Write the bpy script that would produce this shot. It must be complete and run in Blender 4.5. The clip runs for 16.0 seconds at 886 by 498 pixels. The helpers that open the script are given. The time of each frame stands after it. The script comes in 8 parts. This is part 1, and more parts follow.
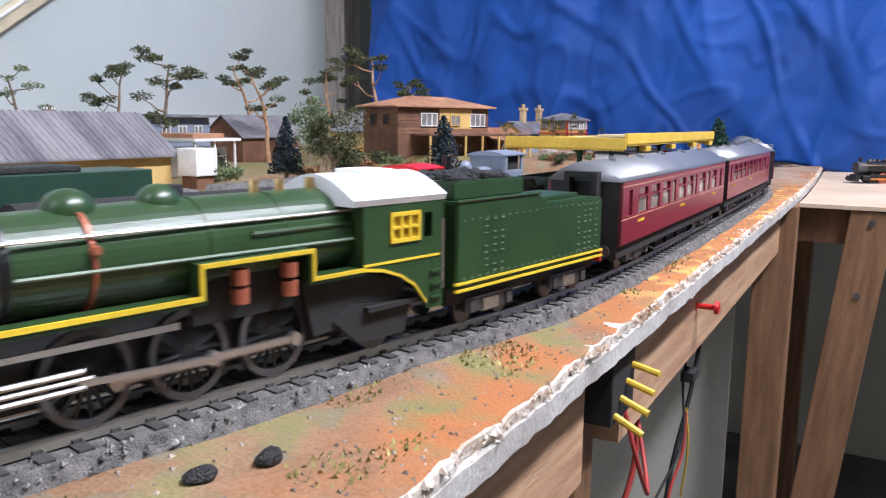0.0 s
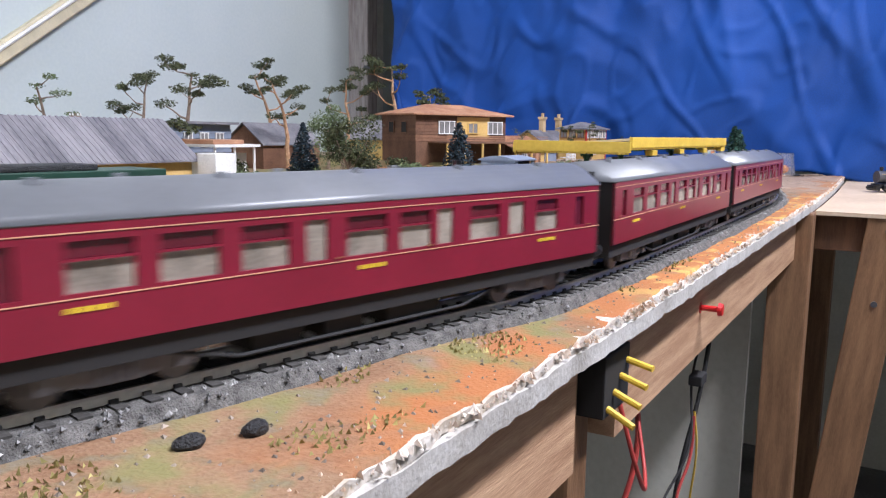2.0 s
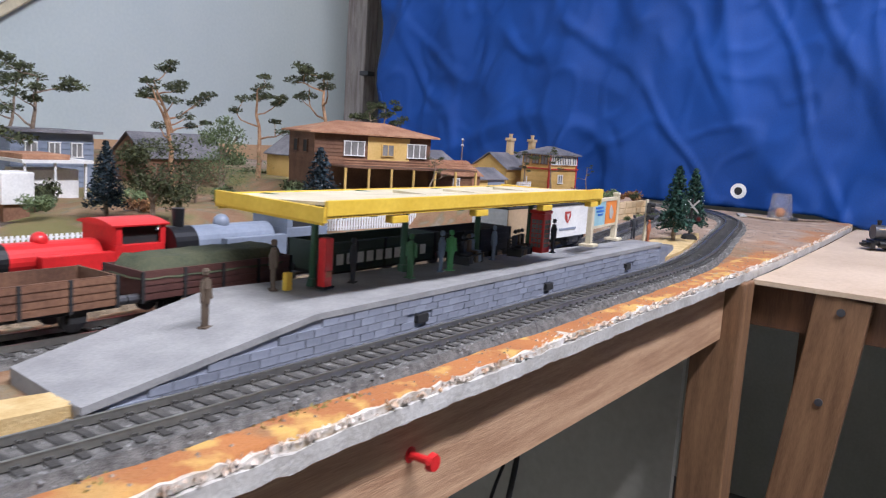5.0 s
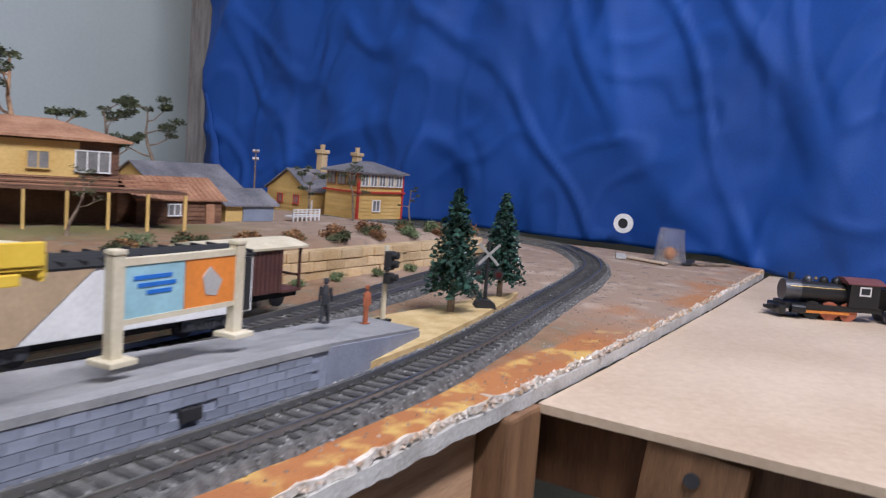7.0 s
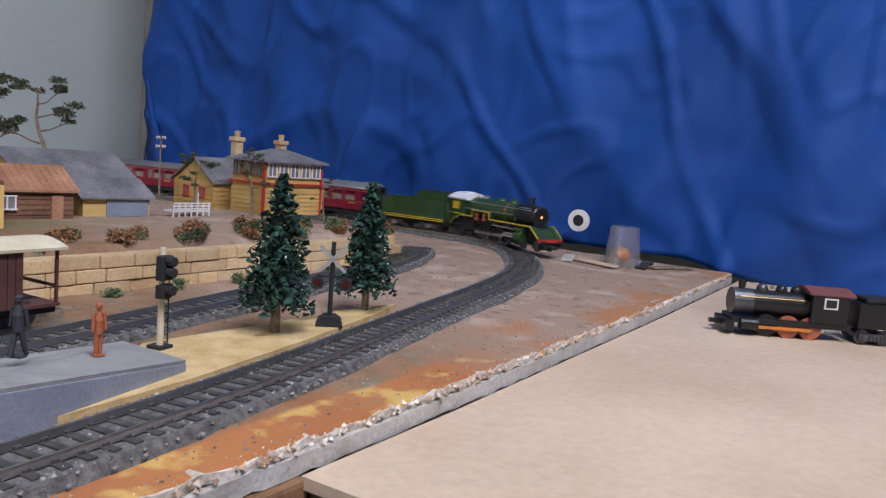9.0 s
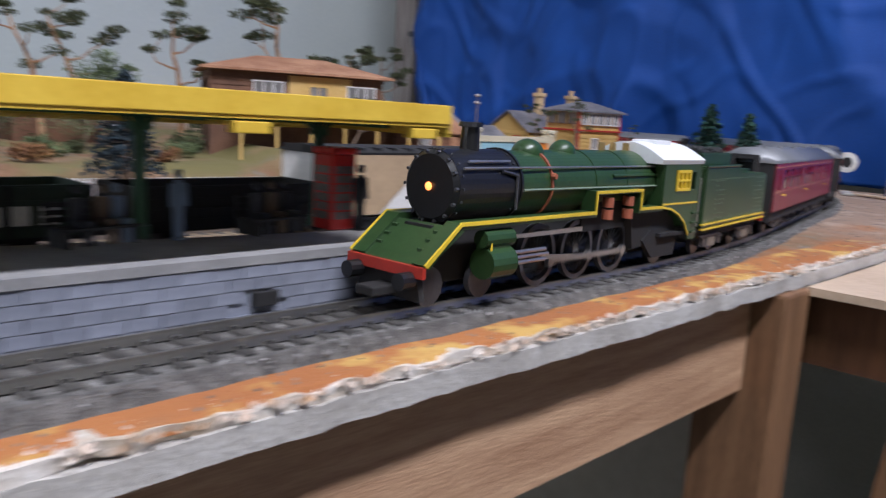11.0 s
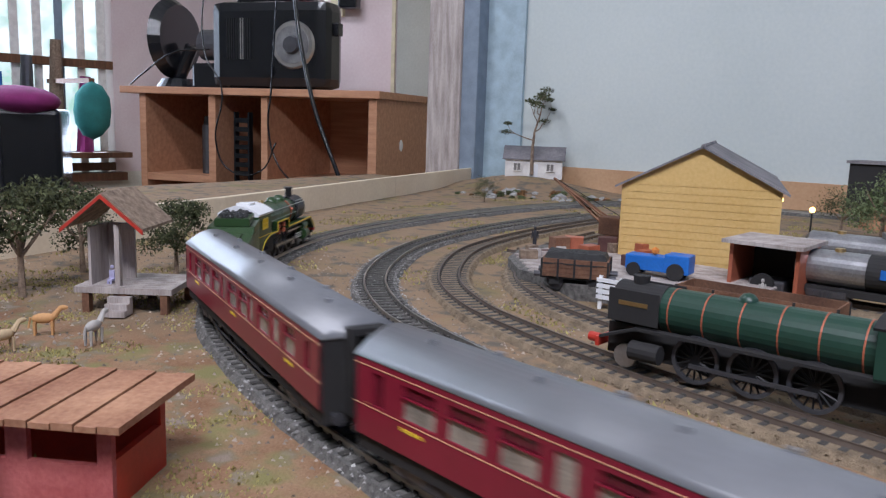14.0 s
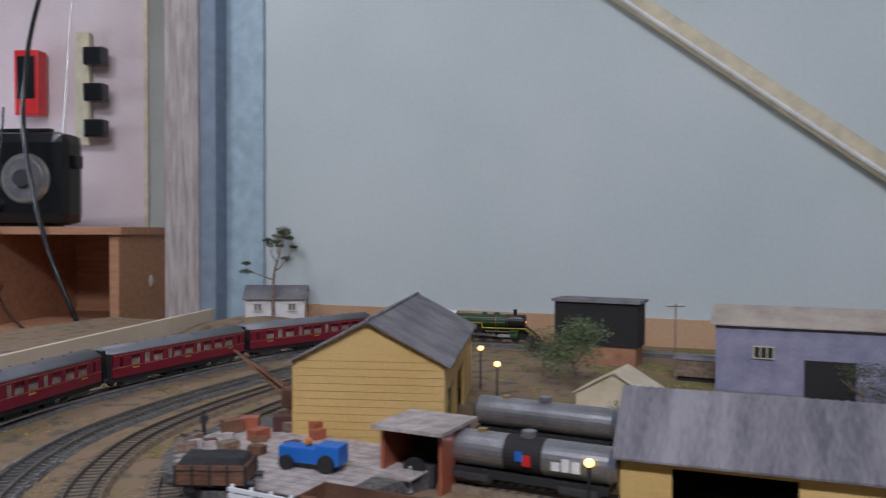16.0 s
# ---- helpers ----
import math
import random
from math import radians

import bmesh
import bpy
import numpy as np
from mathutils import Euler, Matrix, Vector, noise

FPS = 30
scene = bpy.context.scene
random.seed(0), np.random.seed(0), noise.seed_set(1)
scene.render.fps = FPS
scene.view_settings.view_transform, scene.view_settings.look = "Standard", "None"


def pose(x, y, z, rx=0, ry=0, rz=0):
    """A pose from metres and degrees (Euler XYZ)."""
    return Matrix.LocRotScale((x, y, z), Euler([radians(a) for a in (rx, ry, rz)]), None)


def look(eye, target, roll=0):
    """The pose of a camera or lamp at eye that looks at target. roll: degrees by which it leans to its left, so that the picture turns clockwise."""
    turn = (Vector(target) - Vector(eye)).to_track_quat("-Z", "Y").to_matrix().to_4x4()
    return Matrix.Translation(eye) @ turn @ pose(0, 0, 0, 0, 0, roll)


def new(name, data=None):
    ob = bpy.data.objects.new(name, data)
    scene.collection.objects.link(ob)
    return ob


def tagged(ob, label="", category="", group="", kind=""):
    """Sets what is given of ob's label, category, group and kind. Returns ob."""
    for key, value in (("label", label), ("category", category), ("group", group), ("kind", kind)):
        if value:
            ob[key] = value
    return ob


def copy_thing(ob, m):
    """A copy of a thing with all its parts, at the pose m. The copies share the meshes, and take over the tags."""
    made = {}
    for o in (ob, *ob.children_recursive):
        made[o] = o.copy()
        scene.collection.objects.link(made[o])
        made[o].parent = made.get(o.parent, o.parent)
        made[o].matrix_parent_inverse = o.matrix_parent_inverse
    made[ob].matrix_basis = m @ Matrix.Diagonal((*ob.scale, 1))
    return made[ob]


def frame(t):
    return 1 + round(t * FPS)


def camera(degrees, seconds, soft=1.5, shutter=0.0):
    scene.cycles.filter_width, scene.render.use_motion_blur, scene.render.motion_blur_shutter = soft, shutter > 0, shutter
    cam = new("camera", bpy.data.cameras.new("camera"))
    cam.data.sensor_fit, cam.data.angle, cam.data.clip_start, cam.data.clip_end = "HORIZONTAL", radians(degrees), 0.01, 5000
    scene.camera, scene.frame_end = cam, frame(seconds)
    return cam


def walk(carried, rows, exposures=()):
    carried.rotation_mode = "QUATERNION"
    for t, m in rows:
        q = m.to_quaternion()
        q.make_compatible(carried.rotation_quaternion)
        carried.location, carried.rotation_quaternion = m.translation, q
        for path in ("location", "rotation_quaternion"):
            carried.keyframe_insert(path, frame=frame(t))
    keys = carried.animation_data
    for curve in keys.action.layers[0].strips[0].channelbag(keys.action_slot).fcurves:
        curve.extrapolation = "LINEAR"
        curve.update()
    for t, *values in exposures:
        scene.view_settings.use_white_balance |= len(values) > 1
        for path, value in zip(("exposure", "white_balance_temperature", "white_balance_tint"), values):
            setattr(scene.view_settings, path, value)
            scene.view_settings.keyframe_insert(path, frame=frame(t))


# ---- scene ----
cam = camera(58.5, 16.0, 1.2, 0.3)
# seconds, eye, pitch, roll and yaw
TURNS = [
    (0, -0.1705, -0.1115, 0.0744, -9.09, 0.67, -61.35),
    (0.5, -0.1797, -0.1123, 0.0724, -8.82, 0.63, -60.30),
    (1, -0.1758, -0.1122, 0.0694, -8.58, 0.62, -59.84),
    (1.5, -0.1743, -0.1161, 0.0690, -8.43, 0.73, -59.47),
    (2, -0.1745, -0.1264, 0.0699, -8.32, 0.78, -59.54),
    (2.5, -0.2042, -0.1230, 0.0794, -8.34, 0.84, -59.79),
    (3, -0.1947, -0.1293, 0.0756, -8.28, 0.68, -59.86),
    (3.2, -0.1912, -0.1297, 0.0744, -8.29, 0.59, -59.85),
    (5.3, 0.0923, -0.2147, 0.1010, -8.09, 3.85, -54.86),
    (5.5, 0.1118, -0.2027, 0.0947, -8.00, 3.18, -55.64),
    (6, 0.2547, -0.2193, 0.0624, -7.99, 2.20, -56.01),
    (6.5, 0.3497, -0.2221, 0.0910, -7.80, 3.30, -57.67),
    (7, 0.4632, -0.1853, 0.0996, -6.21, 4.49, -58.58),
    (7.5, 0.5305, -0.1791, 0.0921, -5.59, 4.70, -59.07),
    (8, 0.6016, -0.1911, 0.0999, -5.37, 4.98, -59.27),
    (8.2, 0.6156, -0.1983, 0.1046, -5.40, 5.15, -59.21),
    (10.3, 0.5534, -0.2100, 0.0838, -8.74, 3.22, -53.99),
    (10.5, 0.5029, -0.2033, 0.0828, -8.85, 3.48, -53.43),
    (11, 0.3808, -0.1781, 0.0653, -9.53, 3.43, -46.34),
    (11.5, 0.3007, -0.2177, 0.0795, -7.08, 0.95, -28.31),
    (12, 0.2269, -0.2256, 0.0695, -6.64, 0.98, -13.43),
    (12.5, 0.1673, -0.2160, 0.0632, -5.65, -1.07, 2.20),
    (13, 0.0858, -0.1664, 0.0724, -4.00, 0.80, 20.99),
    (13.5, 0.0346, -0.1691, 0.1097, -5.35, 1.40, 31.48),
    (14, 0.0039, -0.1490, 0.1316, -9.14, 1.90, 34.78),
    (14.5, 0.0013, -0.1236, 0.1495, -9.27, 2.00, 35.59),
    (15, 0.0104, -0.1041, 0.1725, -8.74, 1.80, 34.48),
    (15.5, 0.0447, -0.0830, 0.1870, -2.60, 0.80, 28.18),
    (16, 0.0990, -0.0634, 0.1964, -1.27, 0.20, 20.98),
]
PATH = [(t, pose(x, y, z, 0, 0, yaw) @ pose(0, 0, 0, 90 + pitch) @ pose(0, 0, 0, 0, 0, roll)) for t, x, y, z, pitch, roll, yaw in TURNS]
LIGHT = [(0.0, 0.52), (3.2, 0.42), (5.5, 0.1), (8.0, -0.22), (10.5, -0.35), (11.5, 0.0), (12.0, -0.36), (12.5, -0.44), (13.0, -0.33), (13.5, -0.35), (14.5, -0.15), (15.5, -0.35), (16.0, -0.72)]
walk(cam, PATH, [(t, stops, 5700, 16) for t, stops in LIGHT])

# ---- world and lights ----
world = bpy.data.worlds.new("room_sky")
world.use_nodes = True
scene.world = world
sky = world.node_tree.nodes.new("ShaderNodeTexSky")
sky.sky_type, sky.sun_disc = "NISHITA", False
sky.sun_elevation, sky.sun_rotation = radians(40), radians(270)
world.node_tree.links.new(sky.outputs[0], world.node_tree.nodes["Background"].inputs[0])
world.node_tree.nodes["Background"].inputs[1].default_value = 0.12


def area_lamp(name, eye, target, sx, sy, watts, colour):
    data = bpy.data.lights.new(name, "AREA")
    data.shape, data.size, data.size_y, data.energy, data.color = "RECTANGLE", sx, sy, watts, colour
    ob = new(name, data)
    ob.matrix_world = look(eye, target)
    return ob


area_lamp("unseen_overhead_lamp", (0.35, -0.75, 1.4), (0.33, 0.15, 0.0), 1.25, 0.12, 45, (1.0, 0.97, 0.95))
# unseen lamp added to brighten the shelf, radio and pink board in the alcove
area_lamp("unseen_overhead_lamp", (-1.35, 0.25, 1.4), (-1.75, 1.35, 0.25), 0.6, 0.10, 15, (1.0, 0.97, 0.95))
area_lamp("window_daylight", (-2.76, 1.05, 0.35), (0.0, 0.5, 0.0), 1.0, 0.9, 20, (0.82, 0.91, 1.0))

# ---- materials ----


def paint(name, a, b, rough=0.6, scale=60.0, fine=600.0, bump=0.15, metal=0.0, island=0.0, per_object=0.0, emit=0.0, stretch=(1, 1, 1)):
    m = bpy.data.materials.new(name)
    m.use_nodes = True
    nt = m.node_tree
    bsdf = nt.nodes["Principled BSDF"]
    co = nt.nodes.new("ShaderNodeTexCoord")
    mp = nt.nodes.new("ShaderNodeMapping")
    mp.inputs["Scale"].default_value = stretch
    nt.links.new(co.outputs["Object"], mp.inputs[0])
    n1, n2 = nt.nodes.new("ShaderNodeTexNoise"), nt.nodes.new("ShaderNodeTexNoise")
    n1.inputs["Scale"].default_value, n2.inputs["Scale"].default_value = scale, fine
    n1.inputs["Detail"].default_value, n2.inputs["Detail"].default_value = 5, 3
    for n in (n1, n2):
        nt.links.new(mp.outputs[0], n.inputs["Vector"])
    mixf = nt.nodes.new("ShaderNodeMath")
    mixf.operation = "MULTIPLY_ADD"
    mixf.inputs[1].default_value = 0.35
    nt.links.new(n2.outputs[0], mixf.inputs[0])
    k = nt.nodes.new("ShaderNodeMath")
    k.operation = "MULTIPLY"
    k.inputs[1].default_value = 0.65
    nt.links.new(n1.outputs[0], k.inputs[0])
    nt.links.new(k.outputs[0], mixf.inputs[2])
    ramp = nt.nodes.new("ShaderNodeValToRGB")
    ramp.color_ramp.elements[0].position, ramp.color_ramp.elements[1].position = 0.36, 0.64
    ramp.color_ramp.elements[0].color, ramp.color_ramp.elements[1].color = (*a, 1), (*b, 1)
    nt.links.new(mixf.outputs[0], ramp.inputs[0])
    out = ramp.outputs[0]
    if island or per_object:
        src = nt.nodes.new("ShaderNodeNewGeometry").outputs["Random Per Island"] if island else nt.nodes.new("ShaderNodeObjectInfo").outputs["Random"]
        hsv = nt.nodes.new("ShaderNodeHueSaturation")
        mr = nt.nodes.new("ShaderNodeMapRange")
        mr.inputs[3].default_value, mr.inputs[4].default_value = 1 - (island or per_object), 1 + (island or per_object)
        nt.links.new(src, mr.inputs[0])
        nt.links.new(mr.outputs[0], hsv.inputs["Value"])
        nt.links.new(out, hsv.inputs["Color"])
        out = hsv.outputs[0]
    nt.links.new(out, bsdf.inputs["Base Color"])
    bsdf.inputs["Roughness"].default_value, bsdf.inputs["Metallic"].default_value = rough, metal
    if bump:
        bp = nt.nodes.new("ShaderNodeBump")
        bp.inputs["Strength"].default_value, bp.inputs["Distance"].default_value = bump, 0.001
        nt.links.new(n2.outputs[0], bp.inputs["Height"])
        nt.links.new(bp.outputs[0], bsdf.inputs["Normal"])
    if emit:
        nt.links.new(out, bsdf.inputs["Emission Color"])
        bsdf.inputs["Emission Strength"].default_value = emit
    return m


def c3(a, f):
    return tuple(x * f for x in a)


def plain(name, c, rough=0.5, metal=0.0, spread=0.15, scale=40.0, bump=0.05, **kw):
    return paint(name, c3(c, 1 - spread), c3(c, 1 + spread), rough, scale, scale * 12, bump, metal, **kw)


GREEN = plain("loco_green", (0.028, 0.062, 0.021), 0.3)
# lightened green: the glint of the rivets is put into the colour
GLINTGREEN = plain("pale_green_glint", (0.2, 0.26, 0.19), 0.3)
BLACK = plain("satin_black", (0.012, 0.012, 0.013), 0.35)
MATTBLACK = plain("matt_black", (0.018, 0.017, 0.017), 0.8)
YELLOW = plain("lining_yellow", (0.72, 0.52, 0.03), 0.4)
# darker copy of the lining yellow: shade put into the cab pane's colour
YELLOWDARK = plain("shaded_yellow", (0.5, 0.33, 0.02), 0.5)
RED = plain("buffer_red", (0.42, 0.035, 0.02), 0.45)
WHITE = plain("white_paint", (0.78, 0.79, 0.8), 0.45, spread=0.05)
MAROON = plain("coach_maroon", (0.205, 0.012, 0.03), 0.3, spread=0.08)
ROOFGREY = plain("coach_roof_grey", (0.15, 0.155, 0.165), 0.36, spread=0.1)
STEEL = plain("worn_steel", (0.5, 0.49, 0.47), 0.35, 0.9)
DARKSTEEL = plain("dark_steel", (0.12, 0.12, 0.13), 0.4, 0.7)
COPPER = plain("copper_red", (0.42, 0.13, 0.07), 0.45, 0.3)
BRASS = plain("brass", (0.6, 0.42, 0.18), 0.35, 0.9)
CREAMSEAT = plain("cream_interior", (0.75, 0.62, 0.4), 0.6)
GLASS = plain("window_glass", (0.2, 0.19, 0.18), 0.12, spread=0.3)
COACHGLASS = plain("coach_window_glass", (0.31, 0.27, 0.22), 0.1, spread=0.4, scale=90.0)
COACHDARK = plain("dark_maroon_glass", (0.11, 0.012, 0.022), 0.15)
LININGPALE = plain("faded_gold_lining", (0.62, 0.34, 0.2), 0.4)
COAL = paint("coal", (0.006, 0.006, 0.006), (0.03, 0.03, 0.03), 0.6, 300, 1500, 1.0)
RAIL = plain("nickel_rail", (0.42, 0.4, 0.36), 0.3, 0.9)
RAILSIDE = plain("rusty_rail_side", (0.13, 0.1, 0.08), 0.6, 0.4)
SLEEPER = paint("sleeper_plastic", (0.03, 0.028, 0.026), (0.075, 0.07, 0.062), 0.75, 80, 900, 0.3, per_object=0.25)
BALLAST = paint("grey_ballast", (0.06, 0.057, 0.052), (0.2, 0.19, 0.175), 0.9, 250, 1800, 0.9)
BALLASTSTONE = paint("ballast_stones", (0.1, 0.099, 0.097), (0.36, 0.35, 0.33), 0.85, 90, 900, 0.3, island=0.5)
SIDINGBALLAST = paint("tan_siding_gravel", (0.13, 0.095, 0.06), (0.3, 0.23, 0.15), 0.9, 160, 1500, 0.9)
CHALK = paint("chipped_plaster", (0.36, 0.27, 0.17), (0.74, 0.7, 0.64), 0.85, 55, 500, 0.6)
WHITEEDGE = paint("white_board_edge", (0.36, 0.33, 0.29), (0.6, 0.575, 0.53), 0.8, 40, 500, 0.4)
PINE = paint("pine_beam", (0.36, 0.2, 0.11), (0.58, 0.37, 0.22), 0.6, 14, 140, 0.3, stretch=(1, 14, 14))
BROWNWOOD = paint("stained_timber", (0.085, 0.037, 0.017), (0.18, 0.083, 0.037), 0.55, 12, 120, 0.3, stretch=(10, 10, 1))
LEGWOOD = paint("leg_timber", (0.15, 0.076, 0.035), (0.28, 0.15, 0.072), 0.6, 12, 130, 0.3, stretch=(10, 10, 1))
PLY = paint("plywood_sheet", (0.5, 0.37, 0.25), (0.64, 0.5, 0.36), 0.65, 9, 220, 0.2)
CURTAINBLUE = paint("blue_cloth", (0.001, 0.042, 0.22), (0.002, 0.06, 0.31), 0.72, 5, 400, 0.2)
WALLBLUE = paint("pale_blue_wall", (0.5, 0.56, 0.55), (0.58, 0.63, 0.61), 0.7, 3, 150, 0.08)
WALLCREAM = paint("cream_wall", (0.56, 0.54, 0.45), (0.68, 0.66, 0.57), 0.75, 4, 120, 0.1)
WALLPINK = paint("pale_pink_board", (0.62, 0.5, 0.5), (0.7, 0.6, 0.59), 0.7, 5, 120, 0.05)
POSTWOOD = paint("weathered_post", (0.26, 0.22, 0.2), (0.5, 0.45, 0.42), 0.8, 12, 160, 0.5, stretch=(8, 8, 1))
POSTBLUE = plain("blue_grey_paint", (0.2, 0.25, 0.31), 0.7)
BATTEN = plain("cream_batten", (0.6, 0.53, 0.36), 0.6)
CEILING = plain("ceiling_paint", (0.75, 0.75, 0.73), 0.8, spread=0.05)
CONCRETE = paint("concrete_floor", (0.1, 0.095, 0.09), (0.2, 0.19, 0.18), 0.8, 6, 150, 0.3)
PLATTOP = paint("platform_surface", (0.22, 0.217, 0.215), (0.32, 0.313, 0.305), 0.75, 60, 700, 0.25)
PLATFACE = paint("platform_brick_grey", (0.2, 0.215, 0.26), (0.29, 0.305, 0.36), 0.55, 50, 600, 0.25, per_object=0.15)
CANOPY = paint("canopy_yellow", (0.66, 0.42, 0.03), (0.8, 0.55, 0.06), 0.5, 40, 500, 0.1)
CANOPYTOP = paint("canopy_cream", (0.52, 0.45, 0.3), (0.68, 0.6, 0.44), 0.6, 50, 500, 0.15)
IRONGREEN = plain("iron_green", (0.018, 0.075, 0.03), 0.45)
PHONERED = plain("phone_box_red", (0.55, 0.025, 0.02), 0.4)
SANDYELLOW = paint("yellow_sand", (0.46, 0.31, 0.12), (0.64, 0.48, 0.24), 0.9, 90, 900, 0.4)
HOUSEWOOD = paint("brown_weatherboard", (0.1, 0.045, 0.025), (0.22, 0.11, 0.06), 0.75, 40, 500, 0.3, per_object=0.2)
HOUSEYELLOW = paint("ochre_weatherboard", (0.5, 0.31, 0.08), (0.64, 0.43, 0.15), 0.7, 30, 500, 0.2, per_object=0.08)
ROOFRUST = paint("rusty_roof", (0.24, 0.1, 0.05), (0.46, 0.25, 0.14), 0.8, 40, 500, 0.4)
ROOFSLATE = paint("weathered_grey_roof", (0.1, 0.097, 0.108), (0.25, 0.235, 0.24), 0.75, 30, 400, 0.35)
SHEDYELLOW = paint("yellow_card_wall", (0.56, 0.36, 0.11), (0.68, 0.47, 0.18), 0.8, 12, 300, 0.25)
LAVENDER = paint("lavender_boards", (0.2, 0.2, 0.29), (0.33, 0.32, 0.42), 0.75, 40, 500, 0.3)
STONE = paint("sandstone_wall", (0.5, 0.33, 0.15), (0.7, 0.52, 0.3), 0.85, 40, 500, 0.5, per_object=0.2)
FOLIAGE = paint("dark_foliage", (0.03, 0.038, 0.014), (0.1, 0.112, 0.045), 0.9, 200, 2000, 0.5, island=0.5)
FIR = paint("fir_needles", (0.008, 0.03, 0.022), (0.03, 0.085, 0.055), 0.85, 300, 2000, 0.5, island=0.5)
PALEFOLIAGE = paint("pale_foliage", (0.07, 0.1, 0.045), (0.2, 0.25, 0.11), 0.9, 200, 2000, 0.5, island=0.4)
AUTUMN = paint("autumn_bush", (0.14, 0.05, 0.03), (0.36, 0.2, 0.07), 0.9, 100, 1500, 0.5, island=0.7)
BARK = paint("grey_bark", (0.12, 0.08, 0.055), (0.32, 0.24, 0.17), 0.9, 200, 1500, 0.5)
BARKORANGE = paint("orange_bark", (0.28, 0.13, 0.06), (0.55, 0.35, 0.2), 0.9, 150, 1500, 0.5)
SHELFWOOD = paint("orange_pine_shelf", (0.4, 0.19, 0.1), (0.56, 0.3, 0.17), 0.55, 8, 90, 0.15, stretch=(1, 10, 10))
FENCECREAM = paint("cream_board", (0.6, 0.5, 0.36), (0.72, 0.62, 0.46), 0.7, 10, 200, 0.15)
STRIP = paint("tan_wall_strip", (0.46, 0.28, 0.15), (0.56, 0.37, 0.22), 0.8, 8, 200, 0.2)
TIN = plain("silver_tank", (0.34, 0.34, 0.35), 0.36, 0.75, spread=0.25)
BLUEPAINT = plain("tractor_blue", (0.02, 0.14, 0.5), 0.45)
BOXCARWHITE = plain("boxcar_white", (0.74, 0.72, 0.68), 0.5)
BROWNVAN = paint("van_brown", (0.06, 0.022, 0.018), (0.11, 0.045, 0.035), 0.6, 60, 700, 0.2)
TARP = paint("green_tarpaulin", (0.03, 0.04, 0.02), (0.09, 0.09, 0.045), 0.85, 60, 600, 0.5)
WAGONGREEN = plain("wagon_dark_green", (0.028, 0.045, 0.03), 0.6)
LOCOGREY = plain("loco_blue_grey", (0.22, 0.25, 0.31), 0.4)
BRIGHTRED = plain("bright_red", (0.62, 0.025, 0.025), 0.3)
OLDGREEN = plain("static_loco_green", (0.017, 0.05, 0.033), 0.4)
CLEAR = plain("clear_plastic", (0.85, 0.83, 0.8), 0.12)
CLEAR.node_tree.nodes["Principled BSDF"].inputs["Alpha"].default_value = 0.4
CLEAR.node_tree.nodes["Principled BSDF"].inputs["Transmission Weight"].default_value = 0.85
LAMPGLOW = plain("warm_bulb", (1.0, 0.6, 0.15), 0.4, emit=6.0)
HEADGLOW = plain("headlamp_glow", (1.0, 0.3, 0.06), 0.4, emit=3.0)
DAYGLOW = paint("daylight_garden", (0.35, 0.5, 0.4), (0.95, 0.97, 1.0), 0.9, 7, 25, 0.0, emit=1.3)
SKIN = plain("painted_flesh", (0.45, 0.25, 0.17), 0.7)
PURPLE = plain("purple_cloth", (0.2, 0.02, 0.12), 0.9)
RUBBERBLACK = plain("black_plastic", (0.01, 0.011, 0.013), 0.22)


